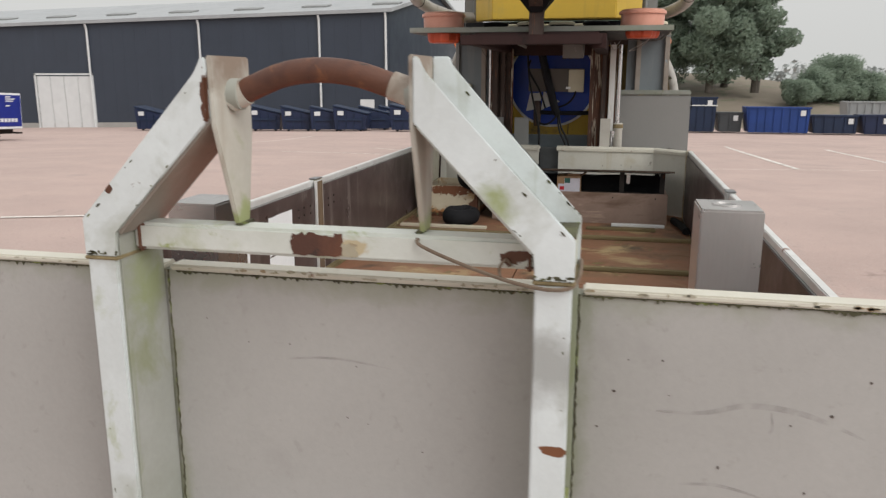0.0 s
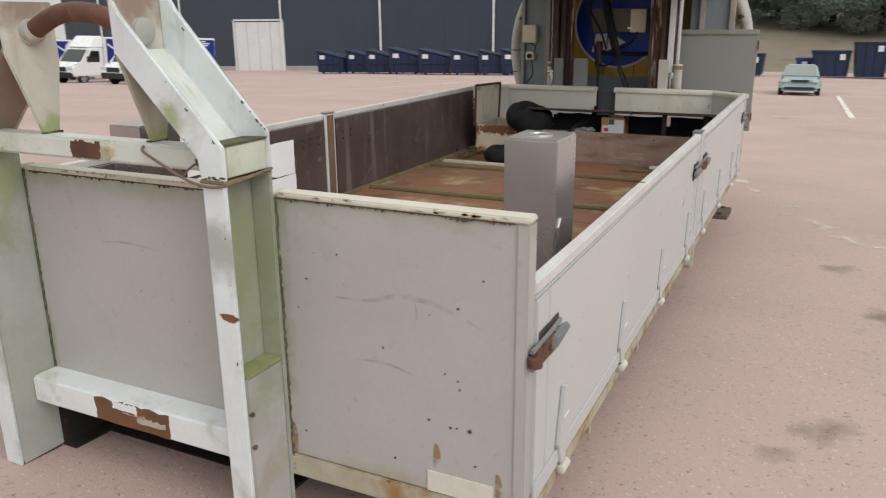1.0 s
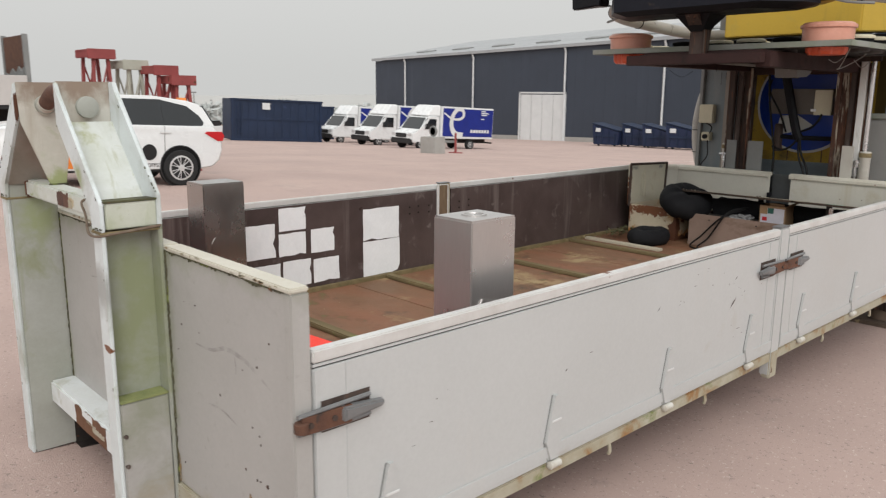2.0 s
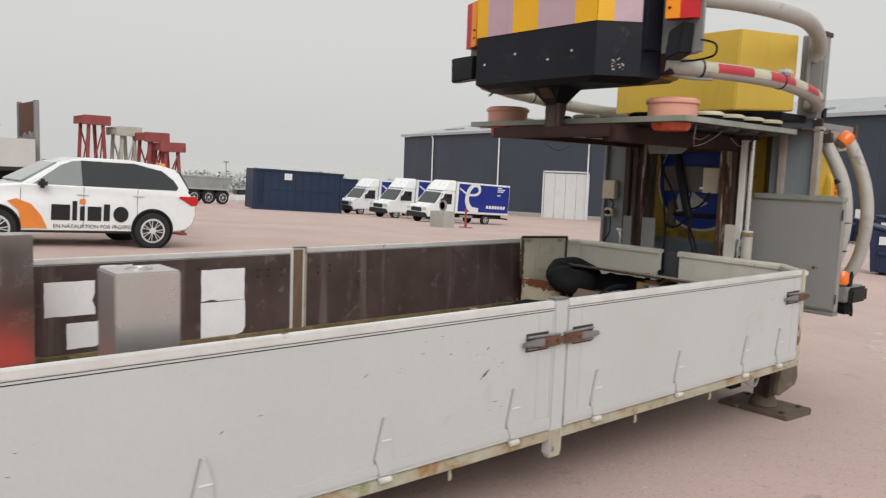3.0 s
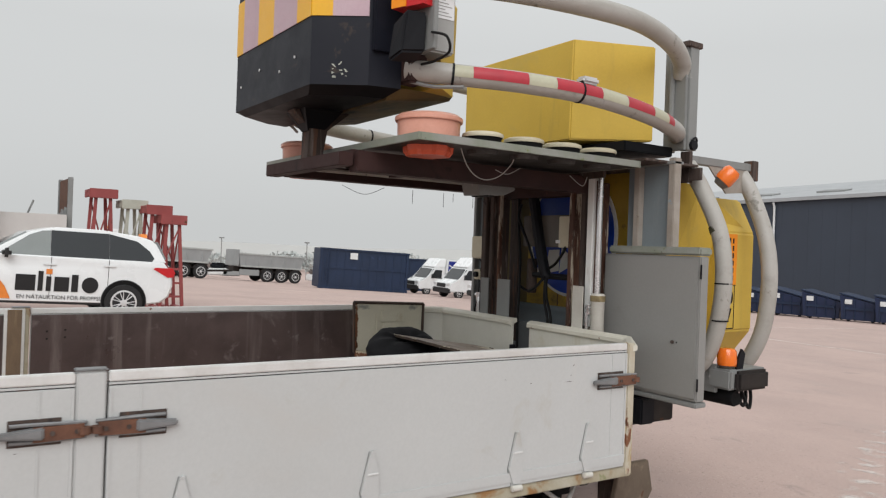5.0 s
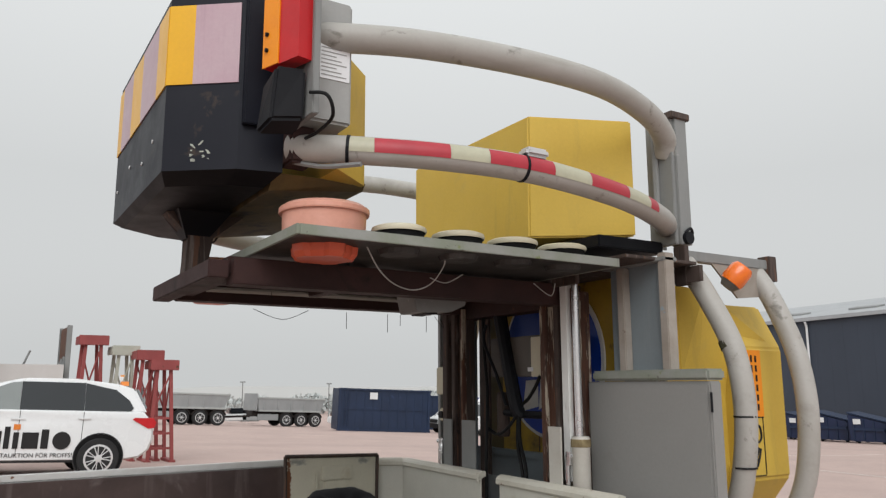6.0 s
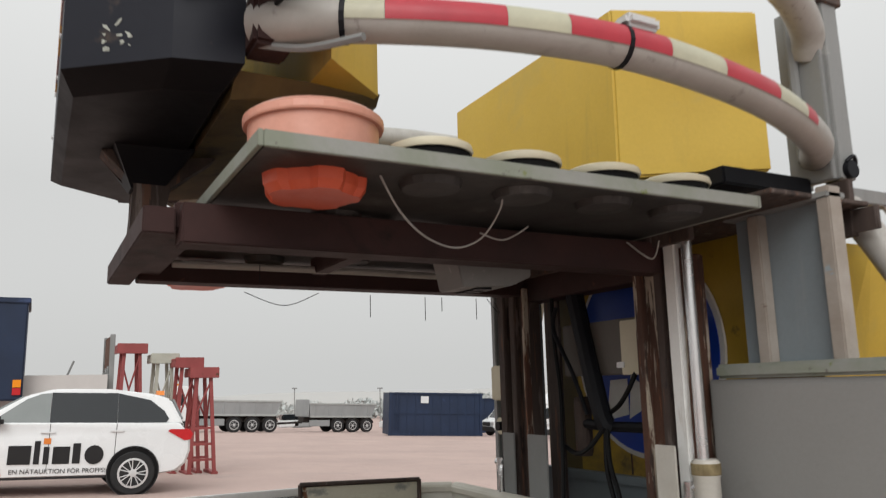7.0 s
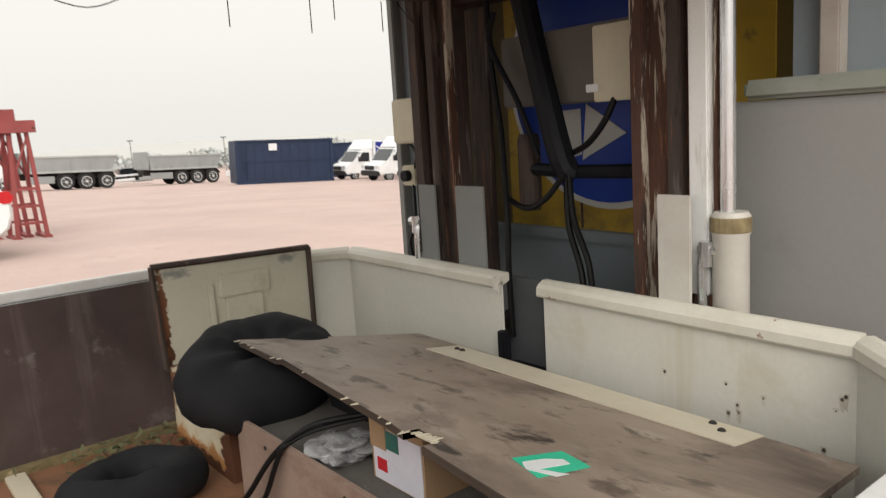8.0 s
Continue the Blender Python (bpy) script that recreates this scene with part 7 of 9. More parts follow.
part("lock", L([(0.010, -0.010), (0.010, 0.0)], (1.045, 5.842, 1.085), "y", 10), "dark_rust", cab)
part("lock_screw", L([(0.004, -0.004), (0.004, 0.0)], (1.072, 5.842, 1.085), "y", 8), "black", cab)
part("hinge_pin", L([(0.005, 1.45), (0.005, 1.53)], (1.219, 5.845, 0), "z", 8), "black", cab)
part("hinge_pin", L([(0.005, 0.83), (0.005, 0.90)], (1.219, 5.845, 0), "z", 8), "black", cab)
part("under_box", B((0.70, 0.82, 5.86, 5.98, 0.56, 0.72), bevel=0.01), "black", tma, "black box under the cabinet")
# left panel with cream junction box and switch box
part("side_panel", B((-0.985, -0.66, 5.95, 5.98, 0.95, 2.12)), "mast_blue", tma, "blue-grey side panel")
part("panel_post", B((-1.02, -0.985, 5.91, 5.97, 0.95, 2.12), bevel=0.004), "mast_grey", tma)
part("panel_post", B((-0.765, -0.72, 5.91, 5.97, 0.95, 2.12), bevel=0.004), "post_edge", tma)
jb = part("junction_box", B((-1.005, -0.855, 5.895, 5.95, 1.50, 1.675), bevel=0.008), "cream", tma, "cream junction box")
part("lid", B((-1.0, -0.86, 5.887, 5.895, 1.505, 1.670), bevel=0.004), "cream", jb)
sw = part("switch_box", B((-0.965, -0.875, 5.89, 5.95, 1.335, 1.415), bevel=0.006), "cream", tma, "small cream switch box")
part("knob", L([(0.022, -0.025), (0.022, 0.0)], (-0.92, 5.89, 1.375), "y", 12), "black", sw)
part("wire", Tube([(-0.93, 5.91, 1.50), (-0.86, 5.89, 1.46), (-0.90, 5.90, 1.36), (-0.88, 5.88, 1.2), (-0.95, 5.90, 1.1), (-0.93, 5.91, 1.0)], 0.006, 6), "cable", tma)
# lower cushion: yellow case behind the mast with blue round sign
case = bmesh.new()
add_loft(case, [(-0.62, 6.13, 0.86), (0.52, 6.13, 0.86), (0.62, 6.35, 0.86), (0.62, 6.75, 0.90), (-0.72, 6.75, 0.90), (-0.72, 6.35, 0.86)],
         [(-0.62, 6.13, 2.10), (0.52, 6.13, 2.10), (0.80, 6.35, 2.02), (0.80, 6.80, 1.78), (-0.90, 6.80, 1.78), (-0.90, 6.35, 2.02)])
low_case = part("lower_case", case, "yellow", tma, "yellow fibreglass lower case")
part("bolt_panel", P([(6.126, 0.98), (6.44, 0.98), (6.455, 1.40), (6.455, 1.78), (6.28, 1.965), (6.126, 2.045)], "x", 0.60, 0.70, 0.004), "yellow_shaded_grimy", low_case, "grimy yellow panel, darkened for shade, with a row of bolt holes")
for k in range(5):
    part("bolt_hole", L([(0.005, 0.0), (0.005, 0.002)], (0.70, 6.375 + 0.008 * k, 1.87 - k * 0.05), "x", 8), "black", low_case)
    part("bolt_hole", L([(0.005, 0.0), (0.005, 0.002)], (0.70, 6.30, 1.88 - k * 0.06), "x", 8), "black", low_case)
part("side_flank", P([(0.58, 0.93), (0.66, 0.93), (0.735, 1.16), (0.735, 1.78), (0.66, 1.98), (0.58, 1.98)], "y", 6.458, 6.575, 0.006), "yellow", low_case)
part("side_bulge", P([(0.58, 0.90), (0.66, 0.90), (0.82, 1.10), (0.82, 1.74), (0.70, 1.97), (0.58, 1.97)], "y", 6.54, 6.90, 0.012), "yellow", low_case, "yellow side bulge with warning print")
warn = part("warning_label", B((0.8202, 0.8225, 6.60, 6.715, 1.40, 1.73)), "amber", low_case, "amber warning label")
for k in range(6):
    part("print_bar", B((0.8226, 0.8240, 6.668, 6.682, 1.43 + k * 0.048, 1.462 + k * 0.048)), "black", warn)
    part("print_bar", B((0.8226, 0.8240, 6.635, 6.648, 1.42 + k * 0.05, 1.455 + k * 0.05)), "black", warn)
part("frame_print", B((0.8202, 0.8222, 6.545, 6.712, 1.394, 1.399), (0.8202, 0.8222, 6.545, 6.70, 1.112, 1.118), (0.8202, 0.8222, 6.545, 6.55, 1.118, 1.394), (0.8202, 0.8222, 6.70, 6.706, 1.118, 1.394)), "black", warn, "black boxed symbol frame")
for pts in (((6.655, 1.36), (6.675, 1.345), (6.68, 1.30), (6.655, 1.275), (6.625, 1.29)), ((6.645, 1.265), (6.615, 1.235), (6.60, 1.20)), ((6.655, 1.25), (6.64, 1.215), (6.615, 1.17), (6.60, 1.15)), ((6.67, 1.245), (6.655, 1.20), (6.635, 1.16)), ((6.64, 1.20), (6.61, 1.165), (6.585, 1.15))):
    part("symbol_stroke", Tube([(0.8215, y, z) for y, z in pts], 0.006, 6), "black", warn)
# dark strip added where the gap behind the cylinder lies in shade
part("inner_plate", B((-0.60, -0.50, 5.955, 5.97, 0.9, 2.12)), "dark_rust", tma, "plate added as the shaded gap behind the cylinder")
part("gap_strip", B((0.745, 0.985, 6.112, 6.126, 2.03, 2.104)), "dark_rust", tma)
# ochre plates: the mast's inner shade is put into their colour
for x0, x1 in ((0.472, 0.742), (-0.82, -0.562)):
    part("inner_plate", B((x0, x1, 6.108, 6.122, 1.15, 2.135)), "ochre", tma, "ochre inner plate darkened for shade")
# filler added to keep sky and its light out of the mast
part("gap_plate", B((-1.0, 0.95, 5.672, 6.13, 2.108, 2.124), bevel=0.003), "dark_rust", tma, "dark plate closing the gap behind the lamp board")
panel = part("rear_panel", B((-0.56, 0.47, 6.103, 6.125, 1.18, 2.13)), "yellow_shaded_grimy", tma, "yellow panel between the columns")
for x in (-0.18, 0.12):
    part("panel_seam", B((x - 0.04, x - 0.032, 6.100, 6.103, 1.185, 1.33)), "dark_rust", panel)
part("rear_beam", B((-0.95, 0.45, 6.06, 6.10, 1.145, 1.182), bevel=0.003), "mast_blue", tma)
part("rear_plate", B((-0.95, 0.45, 6.085, 6.10, 0.50, 1.145)), "mast_blue", tma, "blue-grey lower plate")
sign = part("round_sign", L([(0.44, 0.0), (0.44, -0.012), (0.425, -0.014)], (-0.085, 6.10, 1.697), "y", 56), "white_sign", tma, "round blue traffic sign with white arrow")
part("sign_face", L([(0.418, 0.0), (0.418, -0.0175)], (-0.085, 6.10, 1.697), "y", 56), "blue_sign", sign, "blue face")
part("sign_arrow", P([(-0.335, 1.41), (-0.19, 1.438), (-0.19, 1.59), (-0.30, 1.585)], "y", 6.0795, 6.0818), "white_sign", sign, "white arrow shaft")
part("sign_arrow", P([(-0.187, 1.42), (-0.004, 1.505), (-0.165, 1.605)], "y", 6.0795, 6.0818), "white_sign", sign, "white arrow head")
eb = part("control_box", B((-0.288, 0.232, 5.82, 5.95, 1.605, 1.82), bevel=0.006), "box_brown", tma, "grey-brown control box with cream lid")
part("cream_door", B((0.09, 0.234, 5.812, 5.82, 1.602, 1.81), bevel=0.004), "cream", eb, "cream door")
part("catch", B((0.068, 0.112, 5.806, 5.812, 1.63, 1.652), bevel=0.002), "paper", eb)
part("swing_arm", Tube([(-0.17, 5.80, 1.97), (-0.10, 5.80, 1.70), (-0.025, 5.80, 1.44), (0.0, 5.82, 1.40)], 0.038, 10, 3), "black", tma, "black swing arm")
part("swing_rod", Tube([(-0.27, 5.78, 1.90), (-0.28, 5.77, 1.80), (-0.18, 5.78, 1.62), (-0.12, 5.80, 1.45)], 0.009, 8), "black", tma)
part("cross_link", Tube([(-0.21, 5.84, 1.412), (0.0, 5.82, 1.405), (0.32, 5.84, 1.408)], 0.02, 8, 3), "black", tma)
part("damper", L([(0.03, 1.28), (0.036, 1.30), (0.036, 1.50), (0.03, 1.52)], (-0.2, 5.84, 0), "z", 14), "dark_rust", tma, "rusty damper")
for pts in (((-0.30, 5.78, 1.98), (-0.28, 5.77, 1.75), (-0.24, 5.76, 1.55), (-0.2, 5.73, 1.40), (-0.165, 5.70, 1.25), (-0.16, 5.69, 1.10), (-0.155, 5.69, 0.9)),
            ((-0.20, 5.73, 1.33), (-0.12, 5.74, 1.30), (-0.05, 5.75, 1.33), (0.0, 5.78, 1.40)),
            ((0.0, 5.79, 1.40), (0.02, 5.77, 1.25), (0.08, 5.75, 1.12), (0.10, 5.74, 0.98)),
            ((0.01, 5.79, 1.40), (0.04, 5.77, 1.27), (0.11, 5.75, 1.14), (0.13, 5.74, 0.98)),
            ((0.16, 5.82, 1.61), (0.14, 5.80, 1.55), (0.08, 5.80, 1.49), (0.0, 5.82, 1.46))):
    part("cable", Tube(pts, 0.0095, 7), "cable", tma, "black hose")

# arrow-board shelf folded flat, with its lamps
shelf = part("lamp_shelf", B((-1.02, 0.91, 4.19, 5.66, 2.075, 2.10), bevel=0.003), "shelf", tma, "dirty grey lamp board folded flat")
part("underside", B((-1.012, 0.903, 4.195, 5.655, 2.069, 2.0745)), "shelf_under", shelf, "streaked underside darkened for shade")
for box in ((-1.025, 0.916, 4.18, 4.192, 2.068, 2.105), (-1.025, 0.916, 5.658, 5.67, 2.068, 2.105), (0.905, 0.917, 4.192, 5.658, 2.068, 2.105), (-1.027, -1.015, 4.192, 5.658, 2.068, 2.105)):
    part("rim", B(box, bevel=0.002), "shelf_edge", shelf, "mossy light edge")


def lamp(x, y, r, dark=False):
    la = part("lamp", L([(r * 0.86, 2.10), (r * 0.92, 2.104), (r * 0.93, 2.132), (r * 0.98, 2.136)], (x, y, 0), "z", 24), "rubber", shelf, "round warning lamp", smooth=True)
    part("lens", L([(r, 2.134), (r * 1.03, 2.142), (r * 1.0, 2.153), (r * 0.85, 2.160), (r * 0.3, 2.163)], (x, y, 0), "z", 24), "rubber" if dark else "cream", la, "cream lens ring", smooth=True)
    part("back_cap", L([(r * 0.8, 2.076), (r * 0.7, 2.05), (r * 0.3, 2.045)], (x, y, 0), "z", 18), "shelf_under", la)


for y in (4.64, 4.91, 5.18, 5.45):
    for x in both(0.79):
        lamp(x, y, 0.105)
for x in (-0.42, -0.15, 0.10, 0.36):
    lamp(x, 4.55, 0.10, abs(x) > 0.3)
for x in (-0.30, 0.0, 0.24):
    lamp(x, 4.85, 0.10)
for x, base in ((0.70, 2.022), (-0.80, 1.998)):
    big = part("big_lamp", L([(0.155, 2.10), (0.158, 2.19), (0.165, 2.195), (0.165, 2.212), (0.15, 2.225), (0.05, 2.228)], (x, 4.37, 0), "z", 32), "orange_pale", shelf, "large salmon-orange warning lamp", smooth=True)
    part("lens_ring", L([(0.168, 2.19), (0.17, 2.195), (0.17, 2.21), (0.166, 2.214)], (x, 4.37, 0), "z", 32), "orange_pale", big)
    bm = bmesh.new()
    ring_a, ring_b, ring_c = [], [], []
    for k in range(80):
        an = k * math.tau / 80
        rr = 0.116 + 0.016 * min(1.0, max(0.0, 2.5 * math.cos(an * 5) + 0.5))
        for ring, f, z in ((ring_a, 0.98, 2.074), (ring_b, 0.95, base + 0.02), (ring_c, 0.84, base)):
            ring.append(bm.verts.new((x + rr * f * math.cos(an), 4.37 + rr * f * math.sin(an), z)))
    for p, q in ((ring_a, ring_b), (ring_b, ring_c)):
        for k in range(80):
            bm.faces.new((p[k], p[(k + 1) % 80], q[(k + 1) % 80], q[k]))
    bm.faces.new(ring_a)
    bm.faces.new(ring_c)
    part("housing", bm, "orange", big, "orange lamp housing with notched rim")
for x, base in ((0.40, 1.945), (-0.50, 1.97)):
    part("carrier_beam", B((x - 0.05, x + 0.05, 4.11, 5.86, base, 2.05), bevel=0.004), "beam", tma, "red-brown carrier beam")
part("front_beam", B((-0.60, 0.42, 4.02, 4.10, 1.970, 2.04), bevel=0.004), "beam", tma, "red-brown front beam")
part("front_beam", B((-0.50, 0.40, 4.10, 4.18, 1.99, 2.06), bevel=0.004), "beam", tma)
part("closing_plate", B((-0.72, 0.62, 5.672, 5.70, 2.03, 2.104), bevel=0.003), "dark_rust", tma)
part("rear_beam", B((-0.50, 0.42, 5.745, 5.86, 1.94, 2.05), bevel=0.004), "beam", tma)
part("middle_rail", B((-0.33, 0.3, 4.7, 4.76, 2.0, 2.06), bevel=0.004), "beam", tma)
part("conduit", Tube([(-0.30, 4.2, 2.01), (-0.28, 4.9, 2.012), (-0.3, 5.6, 2.01)], 0.013, 8, 2), "tube", tma)
sp = part("vent_box", P([(5.0, 2.02), (5.30, 2.02), (5.30, 1.94), (5.22, 1.905), (5.03, 1.895)], "x", 0.08, 0.25, 0.004), "mast_grey", tma, "grey box hung under the shelf")
for k in range(3):
    part("slot", B((0.07 + 0.055 * k, 0.105 + 0.055 * k, 5.10, 5.16, 1.893, 1.903)), "black", sp)
for pts in (((0.80, 4.50, 2.07), (0.74, 4.58, 2.0), (0.68, 4.68, 1.955), (0.62, 4.80, 1.945), (0.66, 4.86, 1.97), (0.76, 4.86, 2.03), (0.80, 4.84, 2.075)), ((0.50, 4.95, 2.02), (0.52, 5.02, 2.0), (0.55, 5.09, 2.04)), ((0.46, 5.55, 2.04), (0.5, 5.62, 1.98), (0.56, 5.6, 2.03))):
    part("loose_wire", Tube(pts, 0.0028, 6), "cable_white", tma, "pale loose wire")
for pts in (((-0.52, 4.5, 1.95), (-0.5, 4.65, 1.90), (-0.47, 4.78, 1.95)), ((-0.47, 5.0, 1.95), (-0.47, 5.0, 1.86)), ((-0.47, 5.25, 1.95), (-0.47, 5.25, 1.85)), ((-0.47, 5.33, 1.95), (-0.47, 5.33, 1.89)), ((-0.47, 5.5, 1.95), (-0.47, 5.5, 1.86)), ((-0.46, 5.55, 1.95), (-0.44, 5.58, 1.90), (-0.47, 5.62, 1.89), (-0.48, 5.6, 1.94)), ((-0.1, 4.45, 1.99), (-0.1, 4.45, 1.93))):
    part("loose_wire", Tube(pts, 0.0016, 5), "cable", tma)

# striped impact head
FRONT = [(-0.59, 3.815), (0.49, 3.815), (0.665, 4.04), (0.70, 4.20), (-0.80, 4.20), (-0.765, 4.04)]


def head_slice(z0, z1, grow=0.0, low_grow=None):
    lg = grow if low_grow is None else low_grow
    bm = bmesh.new()
    c = Vector((XM, 4.02))
    def pts(g, z):
        return [(c.x + (x - c.x) * (1 + g), c.y + (y - c.y) * (1 + g), z) for x, y in FRONT]
    add_loft(bm, pts(lg, z0), pts(grow, z1))
    return bm


M["plate_grey"] = mat("green_stained_grey_plate", (0.36, 0.36, 0.35), (0.30, 0.30, 0.29), 2.5, 0.5, bump=0.05, spots=(((0.24, 0.26, 0.20), 0.0, 4.0, 0.14),), streak=((0.22, 0.25, 0.18), 0.03, (14, 14, 0.9)))
head = part("impact_head", head_slice(2.335, 2.662, 0.0), "black_head", tma, "scuffed black impact head")
part("head_under", head_slice(2.30, 2.335, 0.0, -0.16), "black", head)
part("head_top", head_slice(2.662, 3.01, 0.0), "black_head", head)
bands = [(-0.590, -0.48, "stripe_y"), (-0.48, -0.235, "stripe_m"), (-0.235, 0.0, "stripe_y"), (0.0, 0.315, "stripe_m"), (0.315, 0.488, "stripe_y")]
for x0, x1, k in bands:
    part("stripe", B((x0, x1, 3.8095, 3.8145, 2.665, 2.98)), k, head)


def chamfer_band(t0, t1, k, s=1):
    (xa, ya), (xb, yb) = ((0.49, 3.815), (0.665, 4.04)) if s > 0 else ((-0.59, 3.815), (-0.765, 4.04))
    d = Vector((xb - xa, yb - ya)).normalized()
    nr = Vector((d.y, -d.x)) if s > 0 else Vector((-d.y, d.x))
    p = [(xa + (xb - xa) * t, ya + (yb - ya) * t) for t in (t0, t1)]
    q = [(x + nr.x * 0.005, y + nr.y * 0.005) for x, y in p]
    part("stripe", P([p[0], p[1], q[1], q[0]], "z", 2.665, 2.98), k, head)


for s in (1, -1):
    chamfer_band(0.0, 0.36, "stripe_y", s)
    chamfer_band(0.36, 0.98, "stripe_m", s)
part("side_black", B((0.655, 0.70, 4.05, 4.20, 2.50, 3.01), bevel=0.004), "black_head", head)
for (x0, z0) in ((-0.50, 2.47), (-0.2, 2.52), (0.1, 2.46), (0.3, 2.5)):
    part("screw", L([(0.008, -0.004), (0.008, 0.0)], (x0, 3.813, z0), "y", 8), "rim", head)
rng = random.Random(3)
d_ch = Vector((0.665 - 0.49, 4.04 - 3.815, 0)).normalized()
for k in range(11):
    a = 0.30 + 0.36 * rng.random()
    c = Vector((0.49, 3.815, 2.37)).lerp(Vector((0.665, 4.04, 2.37)), a) + Vector((0, 0, 0.075 * rng.random()))
    w, lean = rng.uniform(0.003, 0.011), rng.uniform(-0.8, 0.8)
    out_v = Vector((d_ch.y, -d_ch.x, 0))
    bm = bmesh.new()
    ring = []
    for j in range(8):
        an = j * math.tau / 8
        f = w * rng.uniform(0.35, 1.25)
        ring.append(c + d_ch * (f * math.cos(an)) + Vector((0, 0, f * (0.6 * math.sin(an) + lean * math.cos(an)))))
    add_loft(bm, [tuple(p - out_v * 0.002) for p in ring], [tuple(p + out_v * 0.0012) for p in ring])
    part("paint_chip", bm, "chip_pale", head, "pale paint chip")
for s in (1, -1):
    def mx(x):
        return XM + s * (x - XM)

    tl = part("tail_lamp", P([(mx(0.80), 4.085), (mx(0.975), 4.145), (mx(0.96), 4.20), (mx(0.78), 4.15)], "z", 2.675, 3.02), "red", tma, "red and amber rear lamp")
    part("amber_lens", P([(mx(0.796), 4.078), (mx(0.878), 4.107), (mx(0.865), 4.15), (mx(0.79), 4.13)], "z", 2.677, 3.018), "amber", tl, "amber lens")
    for z in (2.74, 2.80):
        part("screw", L([(0.008, -0.006), (0.008, 0.004)], (mx(0.82), 4.084, z), "y", 8), "black", tl)
    wl_ = bmesh.new()
    o = 0.0 if s > 0 else 0.17
    w0 = 0.055 if s > 0 else 0.0
    add_loft(wl_, [(mx(0.76 + w0), 4.02 + w0 * 0.6, 2.42), (mx(0.90 + o), 4.08, 2.46 - o * 0.3), (mx(0.93 + o), 4.19, 2.47 - o * 0.3), (mx(0.79 + w0), 4.19, 2.43)],
             [(mx(0.77 + w0), 4.04 + w0 * 0.6, 2.60), (mx(0.92 + o), 4.09, 2.655 - o * 0.3), (mx(0.94 + o), 4.19, 2.655 - o * 0.3), (mx(0.80 + w0), 4.19, 2.60)])
    bmesh.ops.bevel(wl_, geom=wl_.edges[:], offset=0.010, segments=2, affect="EDGES")
    wk = part("work_lamp", wl_, "black", tma, "black work lamp housing")
    part("cable", Tube([(mx(0.98), 4.19, 2.55), (mx(1.06), 4.22, 2.52), (mx(1.04), 4.25, 2.46), (mx(0.92), 4.25, 2.44), (mx(0.82), 4.24, 2.44)], 0.0065, 7), "cable", wk)
    part("bracket", B((*sorted((mx(0.70), mx(0.98))), 4.20, 4.225, 2.48, 2.98), bevel=0.003), "mast_grey", tma)
    # grey plate with notice and the yellow hood behind the head
    gp = part("head_plate", B((*sorted((mx(0.60), mx(0.86))), 4.226, 4.40, 2.50, 2.98), bevel=0.01), "plate_grey", tma, "stained grey end plate")
    if s > 0:
        nt = part("notice", B((0.8605, 0.8635, 4.255, 4.388, 2.665, 2.80)), "paper", gp, "small printed notice")
        for k in range(8):
            part("print_bar", B((0.8638, 0.865, 4.275, 4.375 - 0.02 * (k % 3), 2.677 + k * 0.015, 2.681 + k * 0.015)), "plate_grey", nt)
hood = bmesh.new()
add_loft(hood, [(-0.84, 4.40, 2.37), (0.74, 4.40, 2.37), (0.56, 4.60, 2.37), (-0.66, 4.60, 2.37)], [(-0.84, 4.40, 2.86), (0.74, 4.40, 2.86), (0.62, 4.57, 2.82), (-0.72, 4.57, 2.82)])
part("front_hood", hood, "yellow", tma, "yellow hood behind the head")
# the hood's underside has its shade put into a darker yellow
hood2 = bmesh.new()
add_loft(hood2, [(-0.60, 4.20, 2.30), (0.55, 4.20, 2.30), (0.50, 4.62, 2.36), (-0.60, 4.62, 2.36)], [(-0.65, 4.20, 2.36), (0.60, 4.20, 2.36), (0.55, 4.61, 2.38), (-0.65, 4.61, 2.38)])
part("hood_under", hood2, "yellow_shaded_under", tma, "yellow underside darkened for shade")
part("pedestal", P([(4.0, 2.31), (4.28, 2.31), (4.14, 2.2), (4.12, 2.03), (4.03, 2.03), (4.04, 2.2), (3.94, 2.3)], "x", -0.10, 0.0, 0.004), "dark_rust", tma, "dark pedestal bracket")
ped = bmesh.new()
add_loft(ped, [(-0.095, 4.03, 2.19), (-0.01, 4.03, 2.19), (-0.01, 4.12, 2.19), (-0.095, 4.12, 2.19)], [(-0.19, 3.97, 2.305), (0.08, 3.97, 2.305), (0.08, 4.2, 2.305), (-0.19, 4.2, 2.305)])
part("pedestal_flare", ped, "black", tma)

